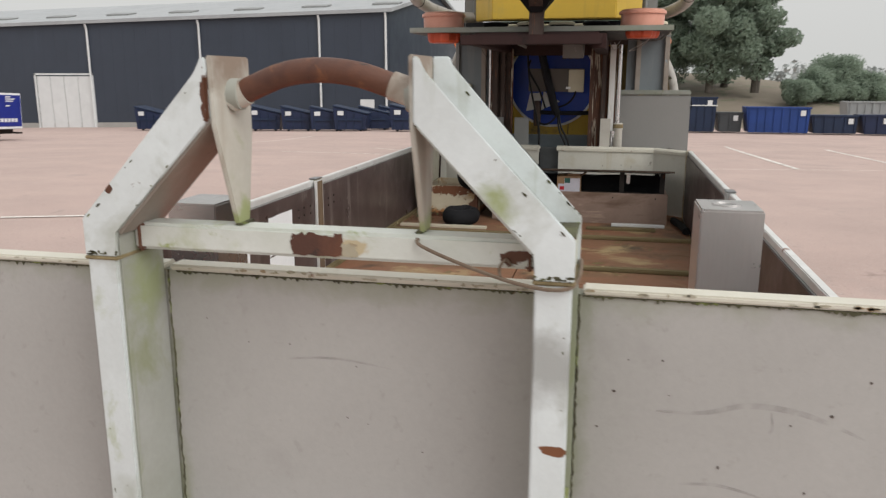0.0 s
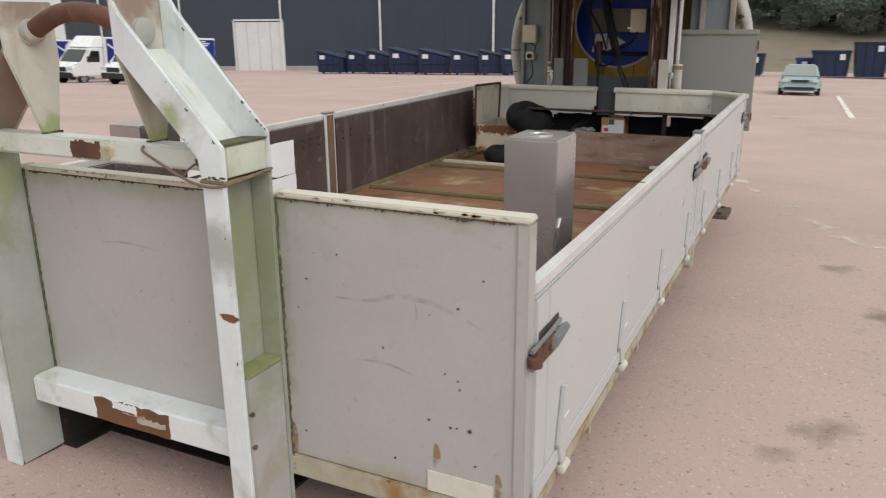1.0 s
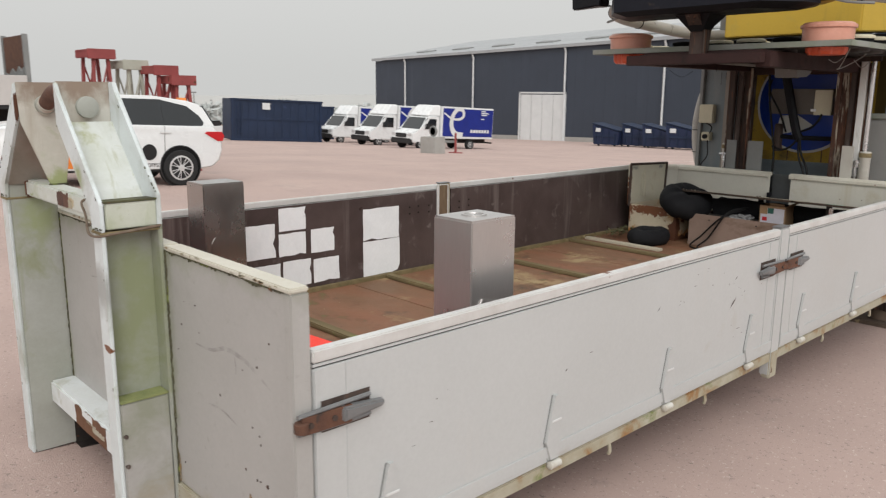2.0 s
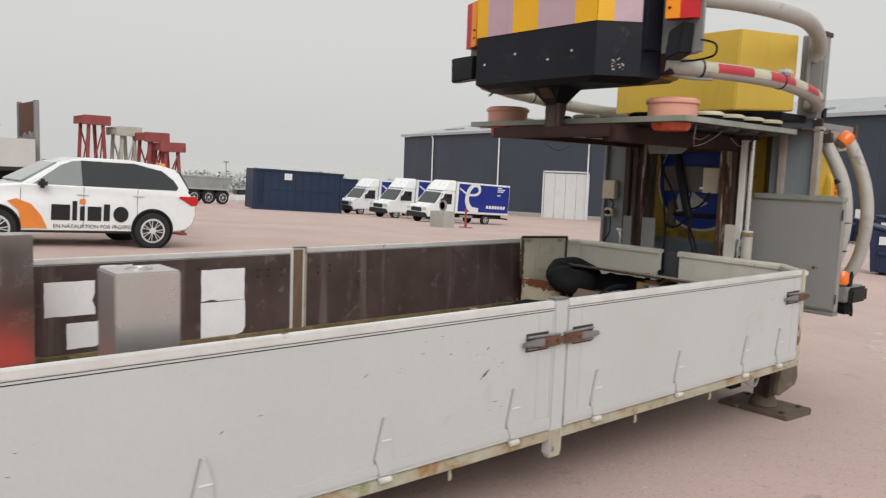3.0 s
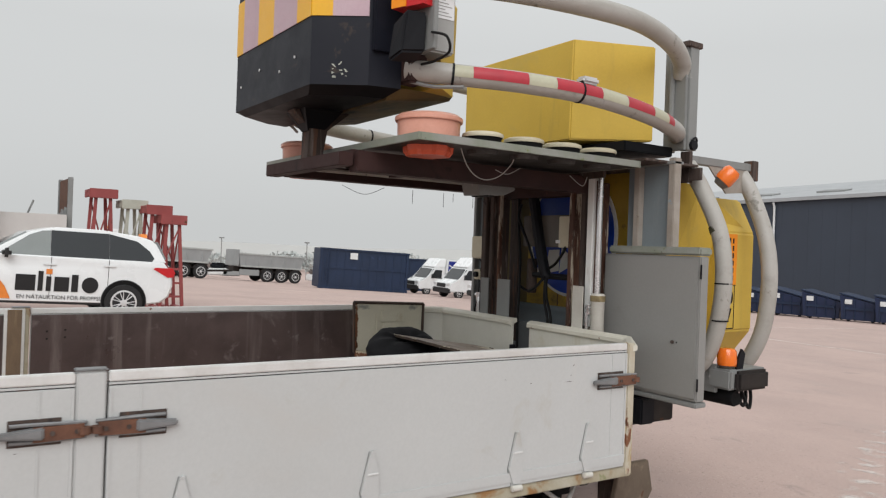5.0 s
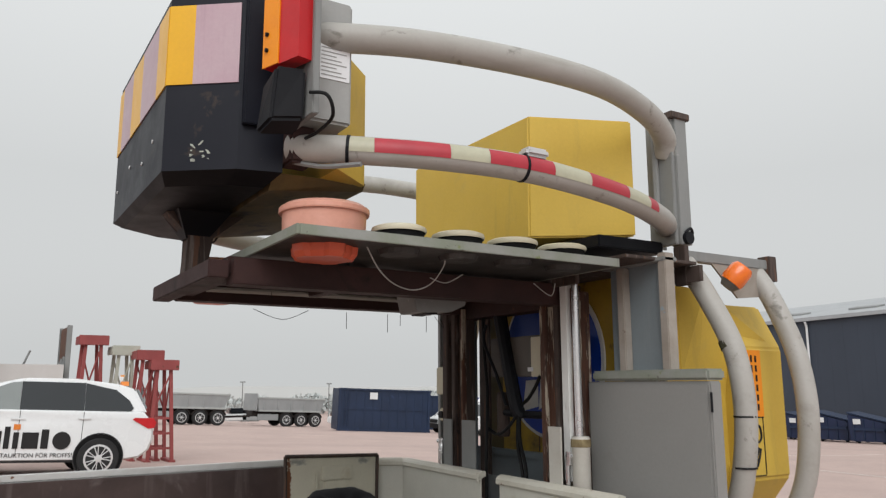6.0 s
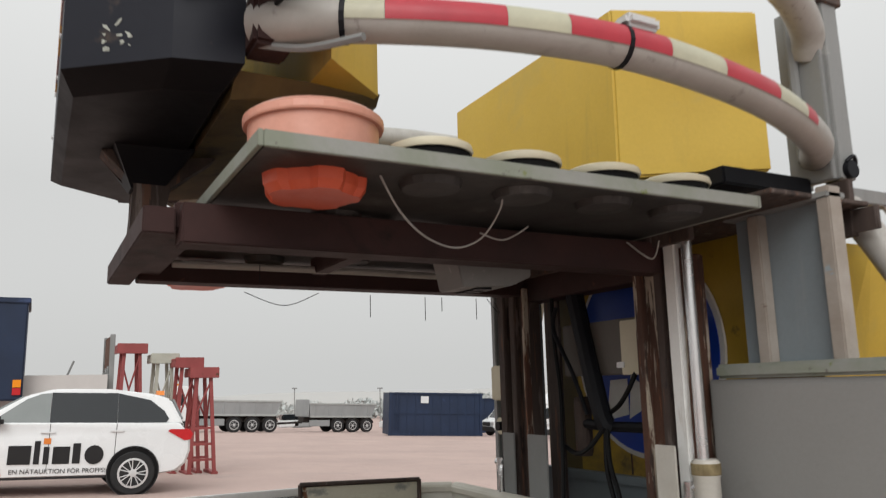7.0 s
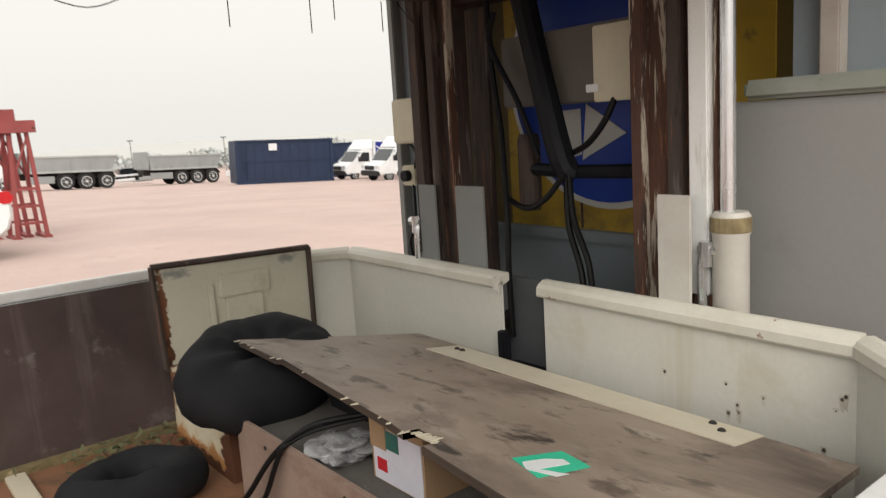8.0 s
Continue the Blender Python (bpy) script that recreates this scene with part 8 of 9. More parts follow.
# upper cushion case and the bowed tubes
bm = bmesh.new()
add_loft(bm, [(-0.60, 5.5, 2.25), (0.50, 5.5, 2.25), (0.735, 5.97, 2.265), (-0.835, 5.97, 2.265)], [(-0.60, 5.5, 2.855), (0.51, 5.5, 2.855), (0.735, 5.97, 2.845), (-0.835, 5.97, 2.845)])
bmesh.ops.bevel(bm, geom=bm.edges[:], offset=0.008, segments=2, affect="EDGES")
part("upper_case", bm, "yellow", tma, "yellow fibreglass upper case")
part("case_foot", B((-0.88, 0.78, 5.68, 6.1, 2.18, 2.24), bevel=0.006), "black", tma, "black base under the case")
for s in (1, -1):
    def mx(x):
        return XM + s * (x - XM)

    def bow(name, pts, r, label):
        bm = bmesh.new()
        add_tube(bm, [(mx(x), y, z) for x, y, z in pts], r, 16, 6)
        return part(name, bm, "tube", tma, label, smooth=True)

    low_line = ((0.72, 4.22, 2.425), (0.87, 4.38, 2.405), (1.015, 4.72, 2.392), (1.075, 5.10, 2.378), (1.045, 5.56, 2.345), (0.93, 5.92, 2.315), (0.79, 6.12, 2.315))
    lowt = bow("lower_tube", low_line, 0.052, "bowed grey-white lower tube")
    bow("upper_tube", ((0.78, 4.20, 2.835), (0.86, 4.36, 2.838), (0.95, 4.66, 2.847), (1.005, 5.1, 2.853), (0.975, 5.55, 2.862), (0.90, 5.90, 2.825), (0.845, 6.07, 2.755), (0.80, 6.13, 2.68)), 0.055, "bowed grey-white upper tube")
    # tape bands on the lower tube
    path = smooth_path([(mx(x), y, z) for x, y, z in low_line], 10)
    for i0, i1, k in ((10, 13, "band_cream"), (13, 20, "band_red"), (20, 24, "band_cream"), (24, 31, "band_red"), (31, 35, "band_cream"), (35, 40, "band_red"), (40, 44, "band_cream"), (44, 46, "band_red")):
        seg = path[i0:i1 + 1]
        bm = bmesh.new()
        rings = []
        for i, p in enumerate(seg):
            d = (seg[min(i + 1, len(seg) - 1)] - seg[max(i - 1, 0)]).normalized()
            side_v = d.cross(Vector((0, 0, 1))).normalized()
            side_v = side_v if side_v.x * s > 0 else -side_v
            up_v = Vector((0, 0, 1))
            rings.append([bm.verts.new(p + (side_v * math.cos(an) + up_v * math.sin(an)) * 0.0535) for an in (-0.35, -0.05, 0.25, 0.55, 0.85)])
        for a_, b_ in zip(rings, rings[1:]):
            for k2 in range(4):
                bm.faces.new((a_[k2], a_[k2 + 1], b_[k2 + 1], b_[k2]))
        part("reflective_band", bm, k, lowt, "", smooth=True)
    for i in (10, 28):
        p, q = path[i], path[i + 1]
        d = (q - p).normalized()
        bm = bmesh.new()
        add_tube(bm, [p, p + d * 0.012], 0.0555, 16)
        part("strap", bm, "black", lowt)
    part("tube_socket", B((*sorted((mx(0.66), mx(0.78))), 4.20, 4.30, 2.36, 2.50), bevel=0.01), "beam", tma, "brown tube socket")
    part("socket_plate", Tube([(mx(0.74), 4.22, 2.37), (mx(0.82), 4.31, 2.345), (mx(0.95), 4.40, 2.335)], 0.010, 6), "mast_grey", tma)
    # rear hinge frame
    fr = part("hinge_frame", B((*sorted((mx(0.70), mx(0.86))), 6.10, 6.13, 2.22, 2.86), (*sorted((mx(0.85), mx(0.875))), 6.12, 6.20, 2.22, 2.87), (*sorted((mx(0.70), mx(0.715))), 6.12, 6.20, 2.22, 2.87), bevel=0.003), "mast_grey", tma, "brown-grey hinge frame")
    part("rib", Tube([(mx(0.765), 6.09, 2.86), (mx(0.765), 6.09, 2.3)], 0.018, 8), "mast_grey", fr)
    part("cap", B((*sorted((mx(0.80), mx(0.885))), 6.09, 6.22, 2.845, 2.88), bevel=0.004), "dark_rust", fr)
    part("hinge_pin", L([(0.03, -0.05), (0.03, 0.05)], (mx(0.845), 6.16, 2.25), "x", 14), "black", fr, smooth=True)
    part("shackle", Tube([(mx(0.885), 6.14, 2.275), (mx(0.895), 6.165, 2.295), (mx(0.885), 6.19, 2.275), (mx(0.885), 6.165, 2.25)], 0.007, 7), "black", fr)
    # lower frame and its two bowed tubes
    lf = part("lower_frame", B((*sorted((mx(0.84), mx(0.885))), 6.13, 6.80, 2.14, 2.19), bevel=0.004), "mast_grey", tma, "brown-grey top rail of the lower section")
    part("end_plate", B((*sorted((mx(0.83), mx(0.9))), 6.11, 6.14, 2.02, 2.21), bevel=0.003), "dark_rust", lf)
    part("end_plate", B((*sorted((mx(0.83), mx(0.9))), 6.74, 6.80, 2.08, 2.21), bevel=0.003), "dark_rust", lf)
    bow("front_bow", ((0.84, 6.17, 2.14), (0.93, 6.20, 1.98), (1.05, 6.22, 1.72), (1.09, 6.22, 1.45), (1.06, 6.22, 1.18), (0.99, 6.22, 0.98), (0.90, 6.22, 0.88)), 0.05, "bowed grey-white side tube")
    bow("rear_bow", ((0.84, 6.70, 2.12), (0.92, 6.71, 1.98), (1.02, 6.72, 1.72), (1.06, 6.72, 1.45), (1.03, 6.72, 1.15), (0.95, 6.71, 0.95), (0.86, 6.70, 0.86)), 0.05, "bowed grey-white side tube")
    for z in (1.2, 1.42):
        part("cable_tie", L([(0.052, -0.004), (0.052, 0.004)], (mx(1.07 + 0.018 * (z > 1.3)), 6.22, z), "z", 14), "black", tma)
    wf = Vector((mx(1.03), 6.22, 1.76))
    part("weld_band", Tube([wf, wf + Vector((s * 0.014, 0.0, -0.035))], 0.0515, 14), "moss_edge", tma, "dirty weld joint")
    part("gusset_sheet", P([(6.32, 2.14), (6.72, 2.14), (6.72, 2.0), (6.5, 1.98)], "x", *sorted((mx(0.87), mx(0.88)))), "post_edge", tma)
    for (x, y, z, nm) in ((0.95, 6.36, 2.04, "up"), (1.06, 6.32, 0.93, "low")):
        bc = part("beacon", L([(0.054, 0.0), (0.058, 0.015), (0.056, 0.08), (0.044, 0.1), (0.02, 0.105)], (mx(x), y, z), "z", 22, Euler((radians(-25), radians(s * 35), 0)).to_matrix() if nm == "up" else None), "beacon", tma, "orange beacon", smooth=True)
        part("base", L([(0.035, -0.03), (0.05, 0.0)], (mx(x), y, z), "z", 18, Euler((radians(-25), radians(s * 35), 0)).to_matrix() if nm == "up" else None), "box_brown", bc)
    lb = part("rear_light_box", B((*sorted((mx(0.97), mx(1.13))), 6.26, 6.62, 0.79, 0.91), bevel=0.012), "mast_grey", tma, "dark grey rear light box")
    part("bracket", B((*sorted((mx(0.80), mx(1.02))), 6.27, 6.30, 0.76, 0.93), bevel=0.004), "mast_grey", lb, "grey bracket plate")
    part("end_lamp", B((*sorted((mx(1.115), mx(1.165))), 6.30, 6.60, 0.785, 0.905), bevel=0.018), "chassis", lb, "black lamp end")
    part("motor", L([(0.045, -0.13), (0.05, -0.12), (0.05, 0.12), (0.045, 0.13)], (mx(0.98), 6.35, 0.735), "x", 16), "rubber", lb, "black motor", smooth=True)
    part("bracket", P([(6.34, 0.90), (6.40, 0.905), (6.42, 1.0), (6.39, 1.03), (6.36, 0.98)], "x", *sorted((mx(1.10), mx(1.115)))), "black", lb)
    for k in range(3):
        part("cable", Tube([(mx(1.05), 6.35 + k * 0.06, 0.79), (mx(1.08), 6.40 + k * 0.06, 0.70 - 0.02 * k), (mx(1.06), 6.47 + k * 0.05, 0.72), (mx(1.04), 6.50 + k * 0.04, 0.79)], 0.011, 7), "cable", lb)
part("reflector", B((1.045, 1.115, 5.02, 5.13, 2.425, 2.462), bevel=0.012), "rim", tma, "small clear side marker")
part("mast_base", B((-0.55, 0.45, 5.92, 6.6, 0.45, 0.86), bevel=0.01), "chassis", tma, "dark mast base")
for x in (-0.35, 0.15):
    part("support_leg", B((x, x + 0.1, 6.2, 6.3, -0.04, 0.46), bevel=0.006), "chassis", tma)


# ---------------------------------------------------------------- things in the flatbed
def steel_box(name, x0, x1, y0, y1, z1, label, hole, steel):
    t = thing(name, label, "metal box", ((x0 + x1) / 2, (y0 + y1) / 2, ZF), group="upright metal boxes in the bed")
    part("body", B((x0, x1, y0, y1, ZF + 0.001, z1), bevel=0.004), steel, t)
    part("top_plate", B((x0 + 0.004, x1 - 0.004, y0 + 0.004, y1 - 0.004, z1, z1 + 0.003)), steel, t)
    if hole:
        cx, cy = (x0 + x1) / 2 - 0.005, (y0 + y1) / 2
        part("slot_rim", L([(0.045, z1 + 0.003), (0.045, z1 + 0.008), (0.035, z1 + 0.008), (0.034, z1 + 0.004)], (cx, cy, 0), "z", 20), steel, t)
        part("slot", L([(0.034, z1 + 0.0032), (0.034, z1 + 0.0045)], (cx, cy, 0), "z", 20), "stainless_dark", t)
    part("side_door", P([(y0 + 0.03, ZF + 0.06), (y1 - 0.03, ZF + 0.06), (y1 - 0.03, z1 - 0.3), (y0 + 0.05, z1 - 0.27), (y0 + 0.03, z1 - 0.3)], "x", x1, x1 + 0.006, 0.002), steel, t, "pressed side recess")
    return t


steel_box("metal_box", 0.815, 1.004, 0.785, 1.003, 1.336, "upright brushed steel box with a slot in the top", True, "stainless")
steel_box("metal_box", -0.995, -0.81, 0.72, 0.945, 1.30, "tall upright brushed steel box reflecting red", False, "stainless_dark")
rs = thing("red_sheet", "fluorescent red sheet lying on the bed floor", "sheet", (-0.4, 0.6, ZF + 0.03))
for q in ([(-0.66, 0.78), (-0.645, 0.77), (-0.62, 1.05), (-0.635, 1.055)], [(-0.637, 1.04), (-0.63, 1.052), (-0.76, 1.07), (-0.765, 1.055)], [(-0.80, 0.68), (-0.745, 0.68), (-0.75, 1.04), (-0.80, 1.04)]):
    part("edge", P(q, "z", ZF + 0.028, ZF + 0.036), "fluor_red", rs)
part("sheet", P([(-1.10, 0.20), (-0.55, 0.12), (-0.60, 0.52), (-0.62, 0.77), (-0.72, 0.72), (-0.80, 0.676), (-1.08, 0.66)], "z", ZF + 0.028, ZF + 0.036), "fluor_red", rs)

part("sheet", P([(-0.545, 0.12), (0.45, 0.12), (0.45, 1.12), (-0.55, 1.02), (-0.585, 0.85), (-0.595, 0.52)], "z", ZF + 0.038, ZF + 0.044), "fluor_red", rs)
# tool box with its lid up
tb = thing("tool_box", "rust-eaten cream steel tool box with open lid", "tool box", (-0.85, 5.2, ZF))
body = bmesh.new()
for bx in ((-1.09, -0.62, 4.93, 4.945, ZF, 0.795), (-1.09, -0.62, 5.485, 5.50, ZF, 0.795), (-0.635, -0.62, 4.945, 5.485, ZF, 0.795), (-1.09, -1.075, 4.945, 5.485, ZF, 0.795), (-1.075, -0.635, 4.945, 5.485, ZF, 0.535)):
    add_box(body, *bx)
part("body", body, "rusty_cream", tb)
lid = bmesh.new()
add_loft(lid, [(-1.10, 4.925, 0.785), (-1.10, 5.505, 0.775), (-1.118, 5.505, 0.775), (-1.118, 4.925, 0.785)], [(-1.085, 4.905, 1.150), (-1.085, 5.50, 1.132), (-1.103, 5.50, 1.132), (-1.103, 4.905, 1.150)])
lid_ob = part("lid", lid, "lid_in", tb, "cream lid standing open")
fr = bmesh.new()
c = [(-1.078, 4.903, 1.152), (-1.078, 5.502, 1.134), (-1.094, 5.508, 0.775), (-1.094, 4.922, 0.785)]
for i in range(4):
    add_tube(fr, [c[i], c[(i + 1) % 4]], 0.011, 6)
part("lid_seal", fr, "dark_rust", lid_ob, "rust-brown lid rim")
part("pressing", B((-1.094, -1.074, 5.135, 5.33, 1.00, 1.085), bevel=0.005), "lid_in", lid_ob, "raised cream pressing")
part("pressing", B((-1.098, -1.079, 5.155, 5.30, 0.84, 0.998), bevel=0.005), "lid_in", lid_ob, "raised cream pressing")
part("strut", B((-1.088, -1.078, 5.095, 5.115, 0.85, 1.06), bevel=0.003), "lid_in", lid_ob)


def soft_ring(name, label, at, R, r, turn, squash, seed):
    bm = bmesh.new()
    nu, nv = 48, 20
    rings = []
    for i in range(nu):
        u = i * math.tau / nu
        row = []
        for j in range(nv):
            v = j * math.tau / nv
            rr = r * (1 + 0.15 * noise.noise(Vector((math.cos(u) * 2 + seed, math.sin(u) * 2, math.cos(v)))) + 0.05 * noise.noise(Vector((math.cos(u) * 6, math.sin(u) * 6 + seed, math.sin(v) * 3))))
            p = Vector(((R + rr * math.cos(v)) * math.cos(u), (R + rr * math.cos(v)) * math.sin(u), rr * math.sin(v) * squash))
            row.append(bm.verts.new(turn @ p + Vector(at)))
        rings.append(row)
    for i in range(nu):
        for j in range(nv):
            bm.faces.new((rings[i][j], rings[(i + 1) % nu][j], rings[(i + 1) % nu][(j + 1) % nv], rings[i][(j + 1) % nv]))
    t = thing(name, label, "tyre" if "floor" in label else "rubber ring", at)
    part("ring", bm, "foam", t, smooth=True)
    return t


soft_ring("rubber_ring", "sagging black rubber ring lying on the tool box", (-0.60, 5.045, 0.855), 0.118, 0.109, Euler((radians(4), radians(20), 0)).to_matrix() @ Matrix.Diagonal((0.95, 1.16, 1.0)), 1.0, 1.0)
soft_ring("rubber_ring", "flattened black rubber ring lying on the bed floor", (-0.71, 4.665, 0.582), 0.125, 0.066, Matrix.Diagonal((0.82, 1.15, 1.0)), 1.0, 4.0)
M["deck_grey"] = mat("dusty_grey_deck", (0.115, 0.105, 0.095), (0.085, 0.078, 0.07), 5.0, 0.8, bump=0.2, spots=(((0.05, 0.045, 0.04), 0.0, 6.0, 0.1), ((0.19, 0.175, 0.155), -0.03, 12.0)))
# crate bench with loose plywood top
cr = thing("wooden_crate", "worn brown wooden crate beside the tool box", "crate", (0.3, 5.15, ZF))
for x in (-0.30, 0.10, 0.55, 0.90):
    part("nail", L([(0.006, -0.003), (0.006, 0.0)], (x, 4.90, 0.745), "y", 8), "chassis", cr)
part("front_board", B((-0.48, 1.0, 4.90, 4.915, ZF, 0.785), bevel=0.002), "crate", cr)
part("rear_board", B((-0.48, 1.0, 5.42, 5.435, ZF, 0.772), bevel=0.002), "crate", cr)
part("side_board", B((-0.48, -0.465, 4.915, 5.42, ZF, 0.772), bevel=0.002), "crate", cr)
part("side_board", B((0.985, 1.0, 4.915, 5.42, ZF, 0.772), bevel=0.002), "crate", cr)
part("inner_deck", B((-0.465, 0.985, 4.915, 5.42, 0.74, 0.755)), "deck_grey", cr)
for x, y, z in ((-0.1, 5.38, 0.897), (0.93, 5.38, 0.897), (0.95, 4.92, 0.958), (0.62, 4.93, 0.957)):
    part("prop", B((x - 0.02, x + 0.02, y, y + 0.02, 0.755, z)), "chassis", cr)
part("hasp", B((0.655, 0.685, 4.832, 4.842, 0.875, 0.96), bevel=0.004), "chrome", cr)
bt = thing("plywood_board", "weathered brown plywood board lying on the crate", "board", (0.3, 5.1, 0.99))


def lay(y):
    """The board's upper face: slopes down rearwards a little, fitted to the camera's view."""
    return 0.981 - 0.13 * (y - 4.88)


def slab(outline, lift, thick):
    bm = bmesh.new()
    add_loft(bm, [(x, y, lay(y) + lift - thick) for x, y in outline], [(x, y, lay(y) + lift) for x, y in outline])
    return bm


# outline placed along the camera's lines of sight
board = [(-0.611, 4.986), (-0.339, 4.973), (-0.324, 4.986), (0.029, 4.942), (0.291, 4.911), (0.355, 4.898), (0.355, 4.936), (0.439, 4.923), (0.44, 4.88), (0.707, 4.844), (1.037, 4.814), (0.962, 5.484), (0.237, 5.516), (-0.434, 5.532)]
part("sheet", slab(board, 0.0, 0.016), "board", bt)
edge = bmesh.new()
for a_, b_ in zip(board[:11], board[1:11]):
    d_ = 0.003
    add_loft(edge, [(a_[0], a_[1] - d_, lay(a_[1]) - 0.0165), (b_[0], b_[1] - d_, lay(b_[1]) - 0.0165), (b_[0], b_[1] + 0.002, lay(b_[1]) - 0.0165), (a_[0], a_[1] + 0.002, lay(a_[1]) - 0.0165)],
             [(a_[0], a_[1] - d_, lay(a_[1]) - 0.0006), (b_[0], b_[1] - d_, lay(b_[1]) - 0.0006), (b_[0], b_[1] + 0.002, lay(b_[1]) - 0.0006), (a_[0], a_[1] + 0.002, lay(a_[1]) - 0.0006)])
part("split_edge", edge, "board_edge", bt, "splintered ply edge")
rg = random.Random(4)
for k in range(34):
    f = rg.random()
    i_ = rg.randrange(0, 9)
    (xa, ya), (xb, yb) = board[i_], board[i_ + 1]
    x, y = xa + (xb - xa) * f, ya + (yb - ya) * f
    if k < 14:
        x, y = 0.365 + 0.07 * rg.random(), 4.905
    ln = rg.uniform(0.006, 0.028)
    part("splinter", slab([(x, y), (x + 0.005, y - 0.002), (x + 0.012 * rg.random(), y - ln + (0.04 if k < 14 else 0))], 0.001 + 0.0002 * (k % 9), 0.003), "strip", bt)
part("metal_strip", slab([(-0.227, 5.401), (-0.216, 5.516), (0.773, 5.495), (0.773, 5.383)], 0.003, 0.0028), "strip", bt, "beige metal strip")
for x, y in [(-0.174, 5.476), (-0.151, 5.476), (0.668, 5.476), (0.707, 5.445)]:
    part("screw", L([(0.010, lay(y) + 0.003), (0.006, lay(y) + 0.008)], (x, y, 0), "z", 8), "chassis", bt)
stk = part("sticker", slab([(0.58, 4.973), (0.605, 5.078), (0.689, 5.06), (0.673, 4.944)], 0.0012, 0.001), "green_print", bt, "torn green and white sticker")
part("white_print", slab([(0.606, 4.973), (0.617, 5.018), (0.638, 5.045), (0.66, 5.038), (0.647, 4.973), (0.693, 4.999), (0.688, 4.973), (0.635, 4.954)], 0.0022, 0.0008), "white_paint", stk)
ct = thing("carton", "open corrugated carton with white print on the crate", "carton", (0.17, 5.08, 0.756))
part("front_side", B((0.072, 0.275, 5.0, 5.005, 0.756, 0.905)), "carton", ct)
part("rear_side", B((0.072, 0.275, 5.165, 5.17, 0.756, 0.905)), "carton", ct)
part("end_side", B((0.072, 0.077, 5.005, 5.165, 0.756, 0.905)), "carton", ct)
part("end_side", B((0.27, 0.275, 5.005, 5.165, 0.756, 0.905)), "carton", ct)
part("flap", P([(5.0, 0.905), (5.003, 0.908), (4.965, 0.93), (4.963, 0.926)], "x", 0.165, 0.27), "carton", ct)
part("flap", P([(0.272, 0.905), (0.275, 0.905), (0.325, 0.935), (0.322, 0.939)], "y", 5.01, 5.16), "carton", ct)
part("printed_panel", B((0.082, 0.268, 4.9975, 5.0, 0.76, 0.888)), "carton_print", ct, "white and violet printed panel")
part("brown_flap", B((0.074, 0.135, 4.9955, 4.9975, 0.838, 0.903)), "carton", ct)
part("print_block", B((0.138, 0.185, 4.9955, 4.9975, 0.845, 0.888)), "dark_green", ct)
part("print_block", B((0.098, 0.135, 4.9955, 4.9975, 0.785, 0.815)), "red_print", ct)
bg = thing("plastic_bag", "crumpled clear plastic bag in the crate", "bag", (-0.075, 5.02, 0.757))
bm = bmesh.new()
bmesh.ops.create_icosphere(bm, subdivisions=4, radius=0.1)
for v in bm.verts:
    v.co = Vector((v.co.x * 0.9, v.co.y * 0.8, v.co.z * 0.3)) * (1 + 0.6 * noise.noise(v.co * 18)) + Vector((-0.075, 5.02, 0.778))
M["plastic"] = mat("greyish_clear_plastic", (0.16, 0.16, 0.16), (0.34, 0.34, 0.34), 20.0, 0.25, bump=0.0)
part("bag", bm, "plastic", bg)
# black body added to fill and darken the gap under the board
mt = thing("under_board_filler", "crumpled black filler added for the dark gap under the plywood board", "mat", (0.3, 5.2, 0.756))
bm = bmesh.new()
bmesh.ops.create_cube(bm, size=1.0)
bmesh.ops.subdivide_edges(bm, edges=bm.edges[:], cuts=11, use_grid_fill=True)
for v in bm.verts:
    n3 = noise.noise(Vector((v.co.x * 9, v.co.y * 3, v.co.z * 2 + 5)))
    n4 = noise.noise(Vector((v.co.x * 7 + 9, v.co.y * 5, 1.0)))
    y = 5.29 + v.co.y * (0.24 + 0.06 * n3) + 0.03 * n4
    v.co = Vector((0.27 + v.co.x * 1.36, y, 0.757 + (v.co.z + 0.5) * (lay(y) - 0.042 + 0.02 * n4 - 0.757)))
part("mat", bm, "foam", mt, smooth=True)
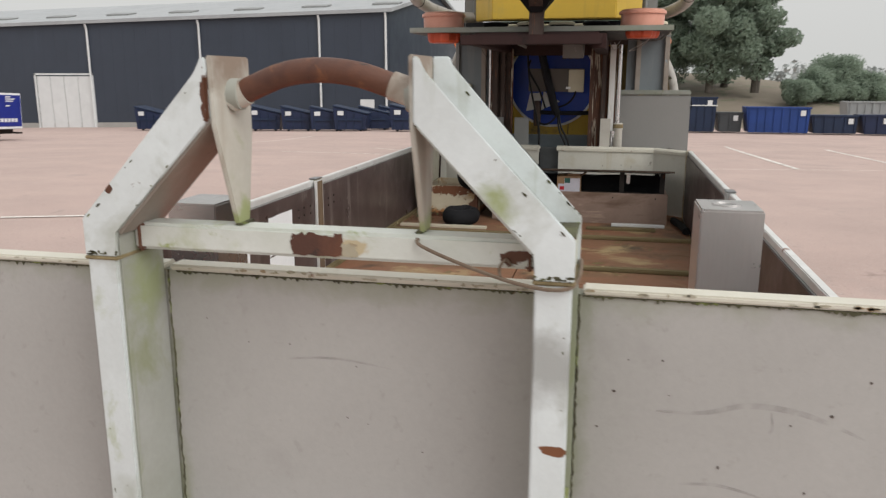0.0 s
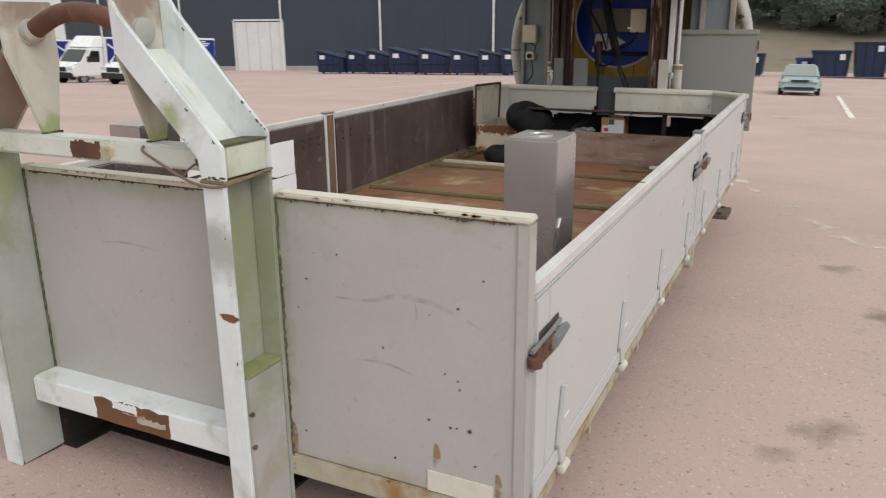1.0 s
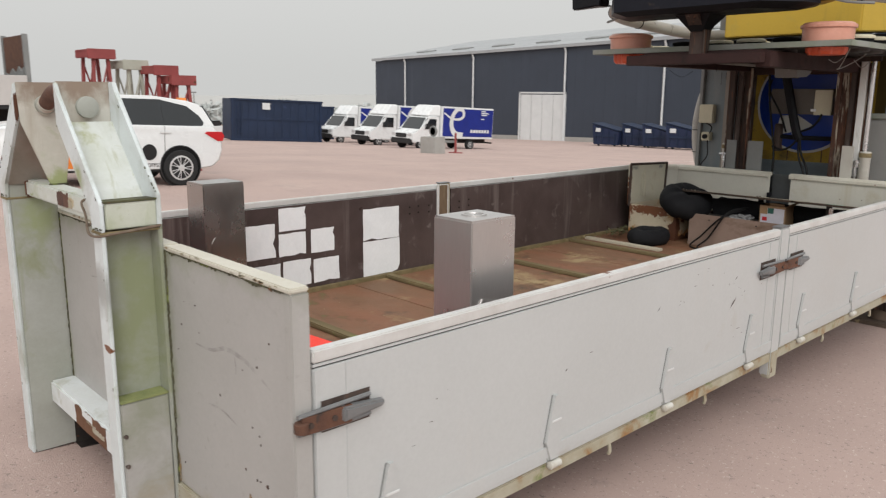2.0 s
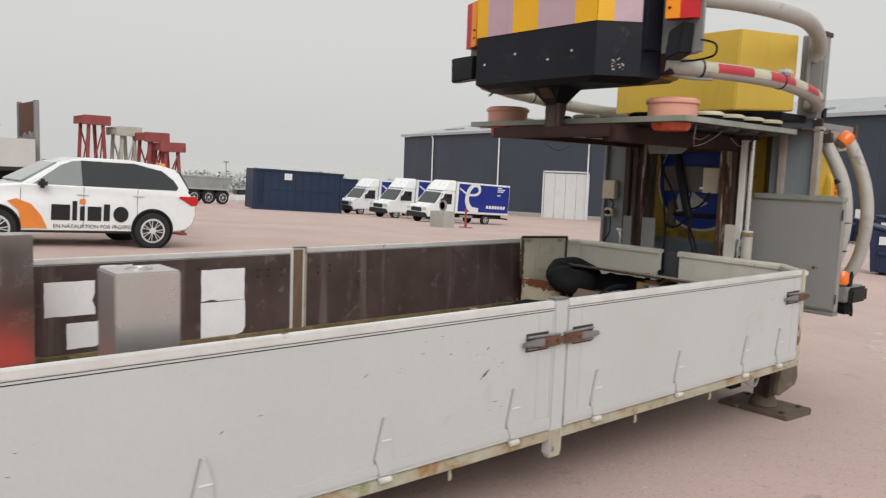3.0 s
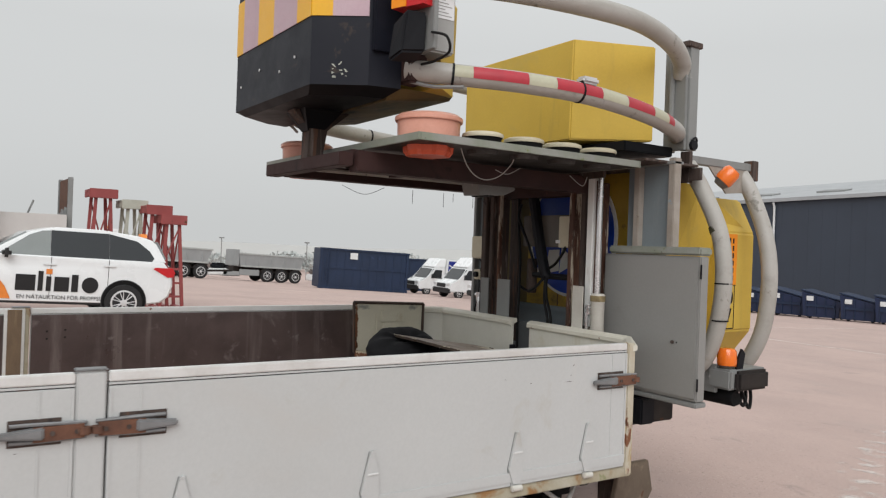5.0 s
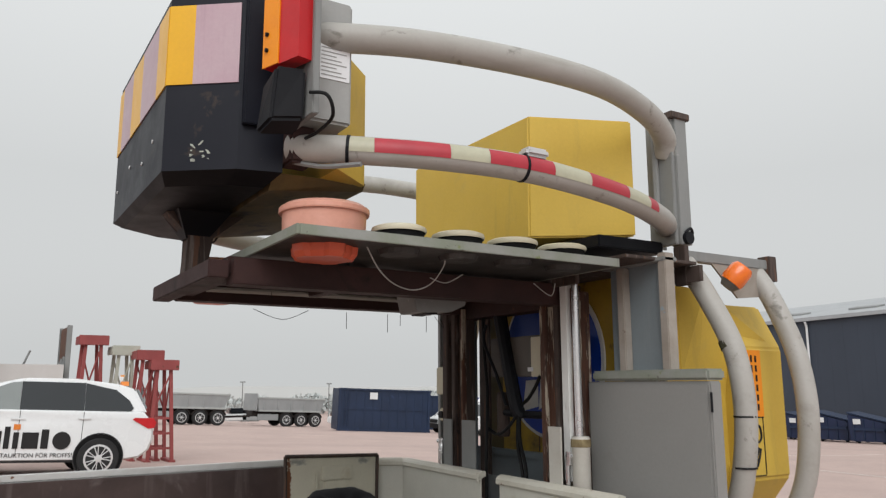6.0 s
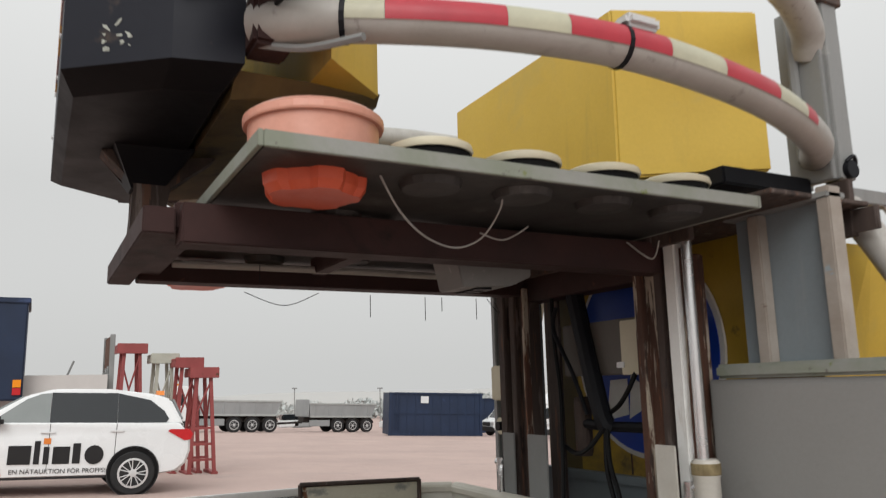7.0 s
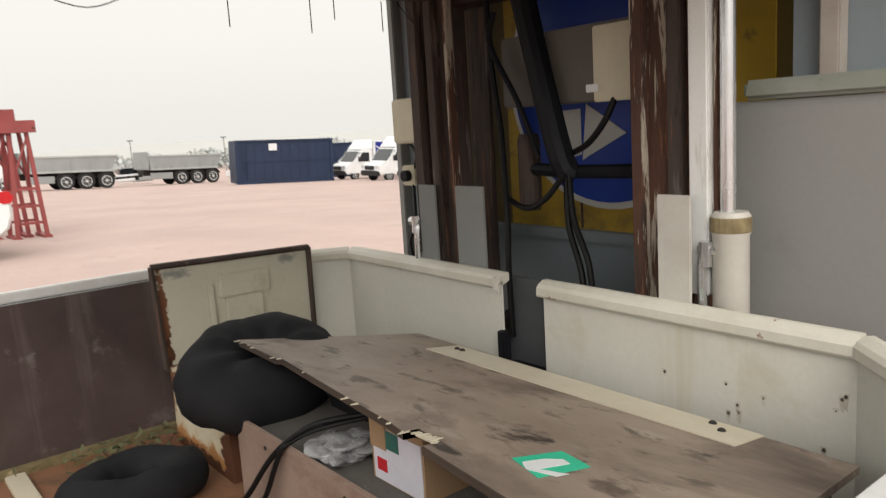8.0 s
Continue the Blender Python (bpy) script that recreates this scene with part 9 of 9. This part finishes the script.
for pts, r in ((((-0.05, 5.06, 0.86), (-0.12, 4.96, 0.845), (-0.17, 4.90, 0.80), (-0.24, 4.875, 0.73), (-0.34, 4.85, 0.61), (-0.40, 4.80, 0.535), (-0.28, 4.70, 0.532), (-0.1, 4.70, 0.532)), 0.0075), (((-0.06, 5.07, 0.845), (-0.13, 4.965, 0.825), (-0.17, 4.895, 0.792), (-0.20, 4.88, 0.74), (-0.28, 4.86, 0.60), (-0.32, 4.77, 0.533), (-0.2, 4.65, 0.532)), 0.007)):
    w = thing("electric_cable", "black electric cable hanging over the crate", "cable", pts[0])
    part("cable", Tube(pts, r, 8), "cable", w, smooth=True)
for x0, x1, y, lab, m in ((0.55, 0.98, 4.80, "short white plank lying on the bed floor", "white_paint"), (-1.18, -0.45, 4.43, "pale red-ended plank lying on the bed floor", "strip"), (0.35, 0.9, 4.62, "grey weathered plank on the bed floor", "batten")):
    pk = thing("plank", lab, "plank", ((x0 + x1) / 2, y, ZF))
    part("board", B((x0, x1, y - 0.03, y + 0.03, ZF + 0.001, ZF + 0.022), bevel=0.003), m, pk)
hz = thing("rubber_hose", "short black rubber hose on the bed floor", "hose", (1.1, 4.7, ZF))
part("hose", Tube([(1.06, 4.95, 0.56), (1.10, 4.75, 0.56), (1.13, 4.5, 0.555)], 0.03, 10), "rubber", hz, smooth=True)
rgl = random.Random(8)
lv = bmesh.new()
for k in range(160):
    x, y = -1.12 + abs(rgl.gauss(0, 0.09)), 4.78 + rgl.gauss(0, 0.12)
    if y > 4.92:
        continue
    z = ZF + 0.03 + 0.05 * rgl.random()
    d = Vector((rgl.gauss(0, 1), rgl.gauss(0, 1), rgl.gauss(0, 0.5))).normalized() * 0.018
    e = Vector((-d.y, d.x, 0.004))
    lv.faces.new([lv.verts.new(Vector((x, y, z)) + p) for p in (-d, e * 0.5, d, -e * 0.5)])
M["litter"] = mat("dead_leaves", (0.10, 0.11, 0.05), (0.07, 0.06, 0.03), 30.0, 0.9, bump=0.0)
tagged(part("leaf_litter", lv, "litter"), "dead leaves in the corner of the bed", "leaves", kind="stuff")
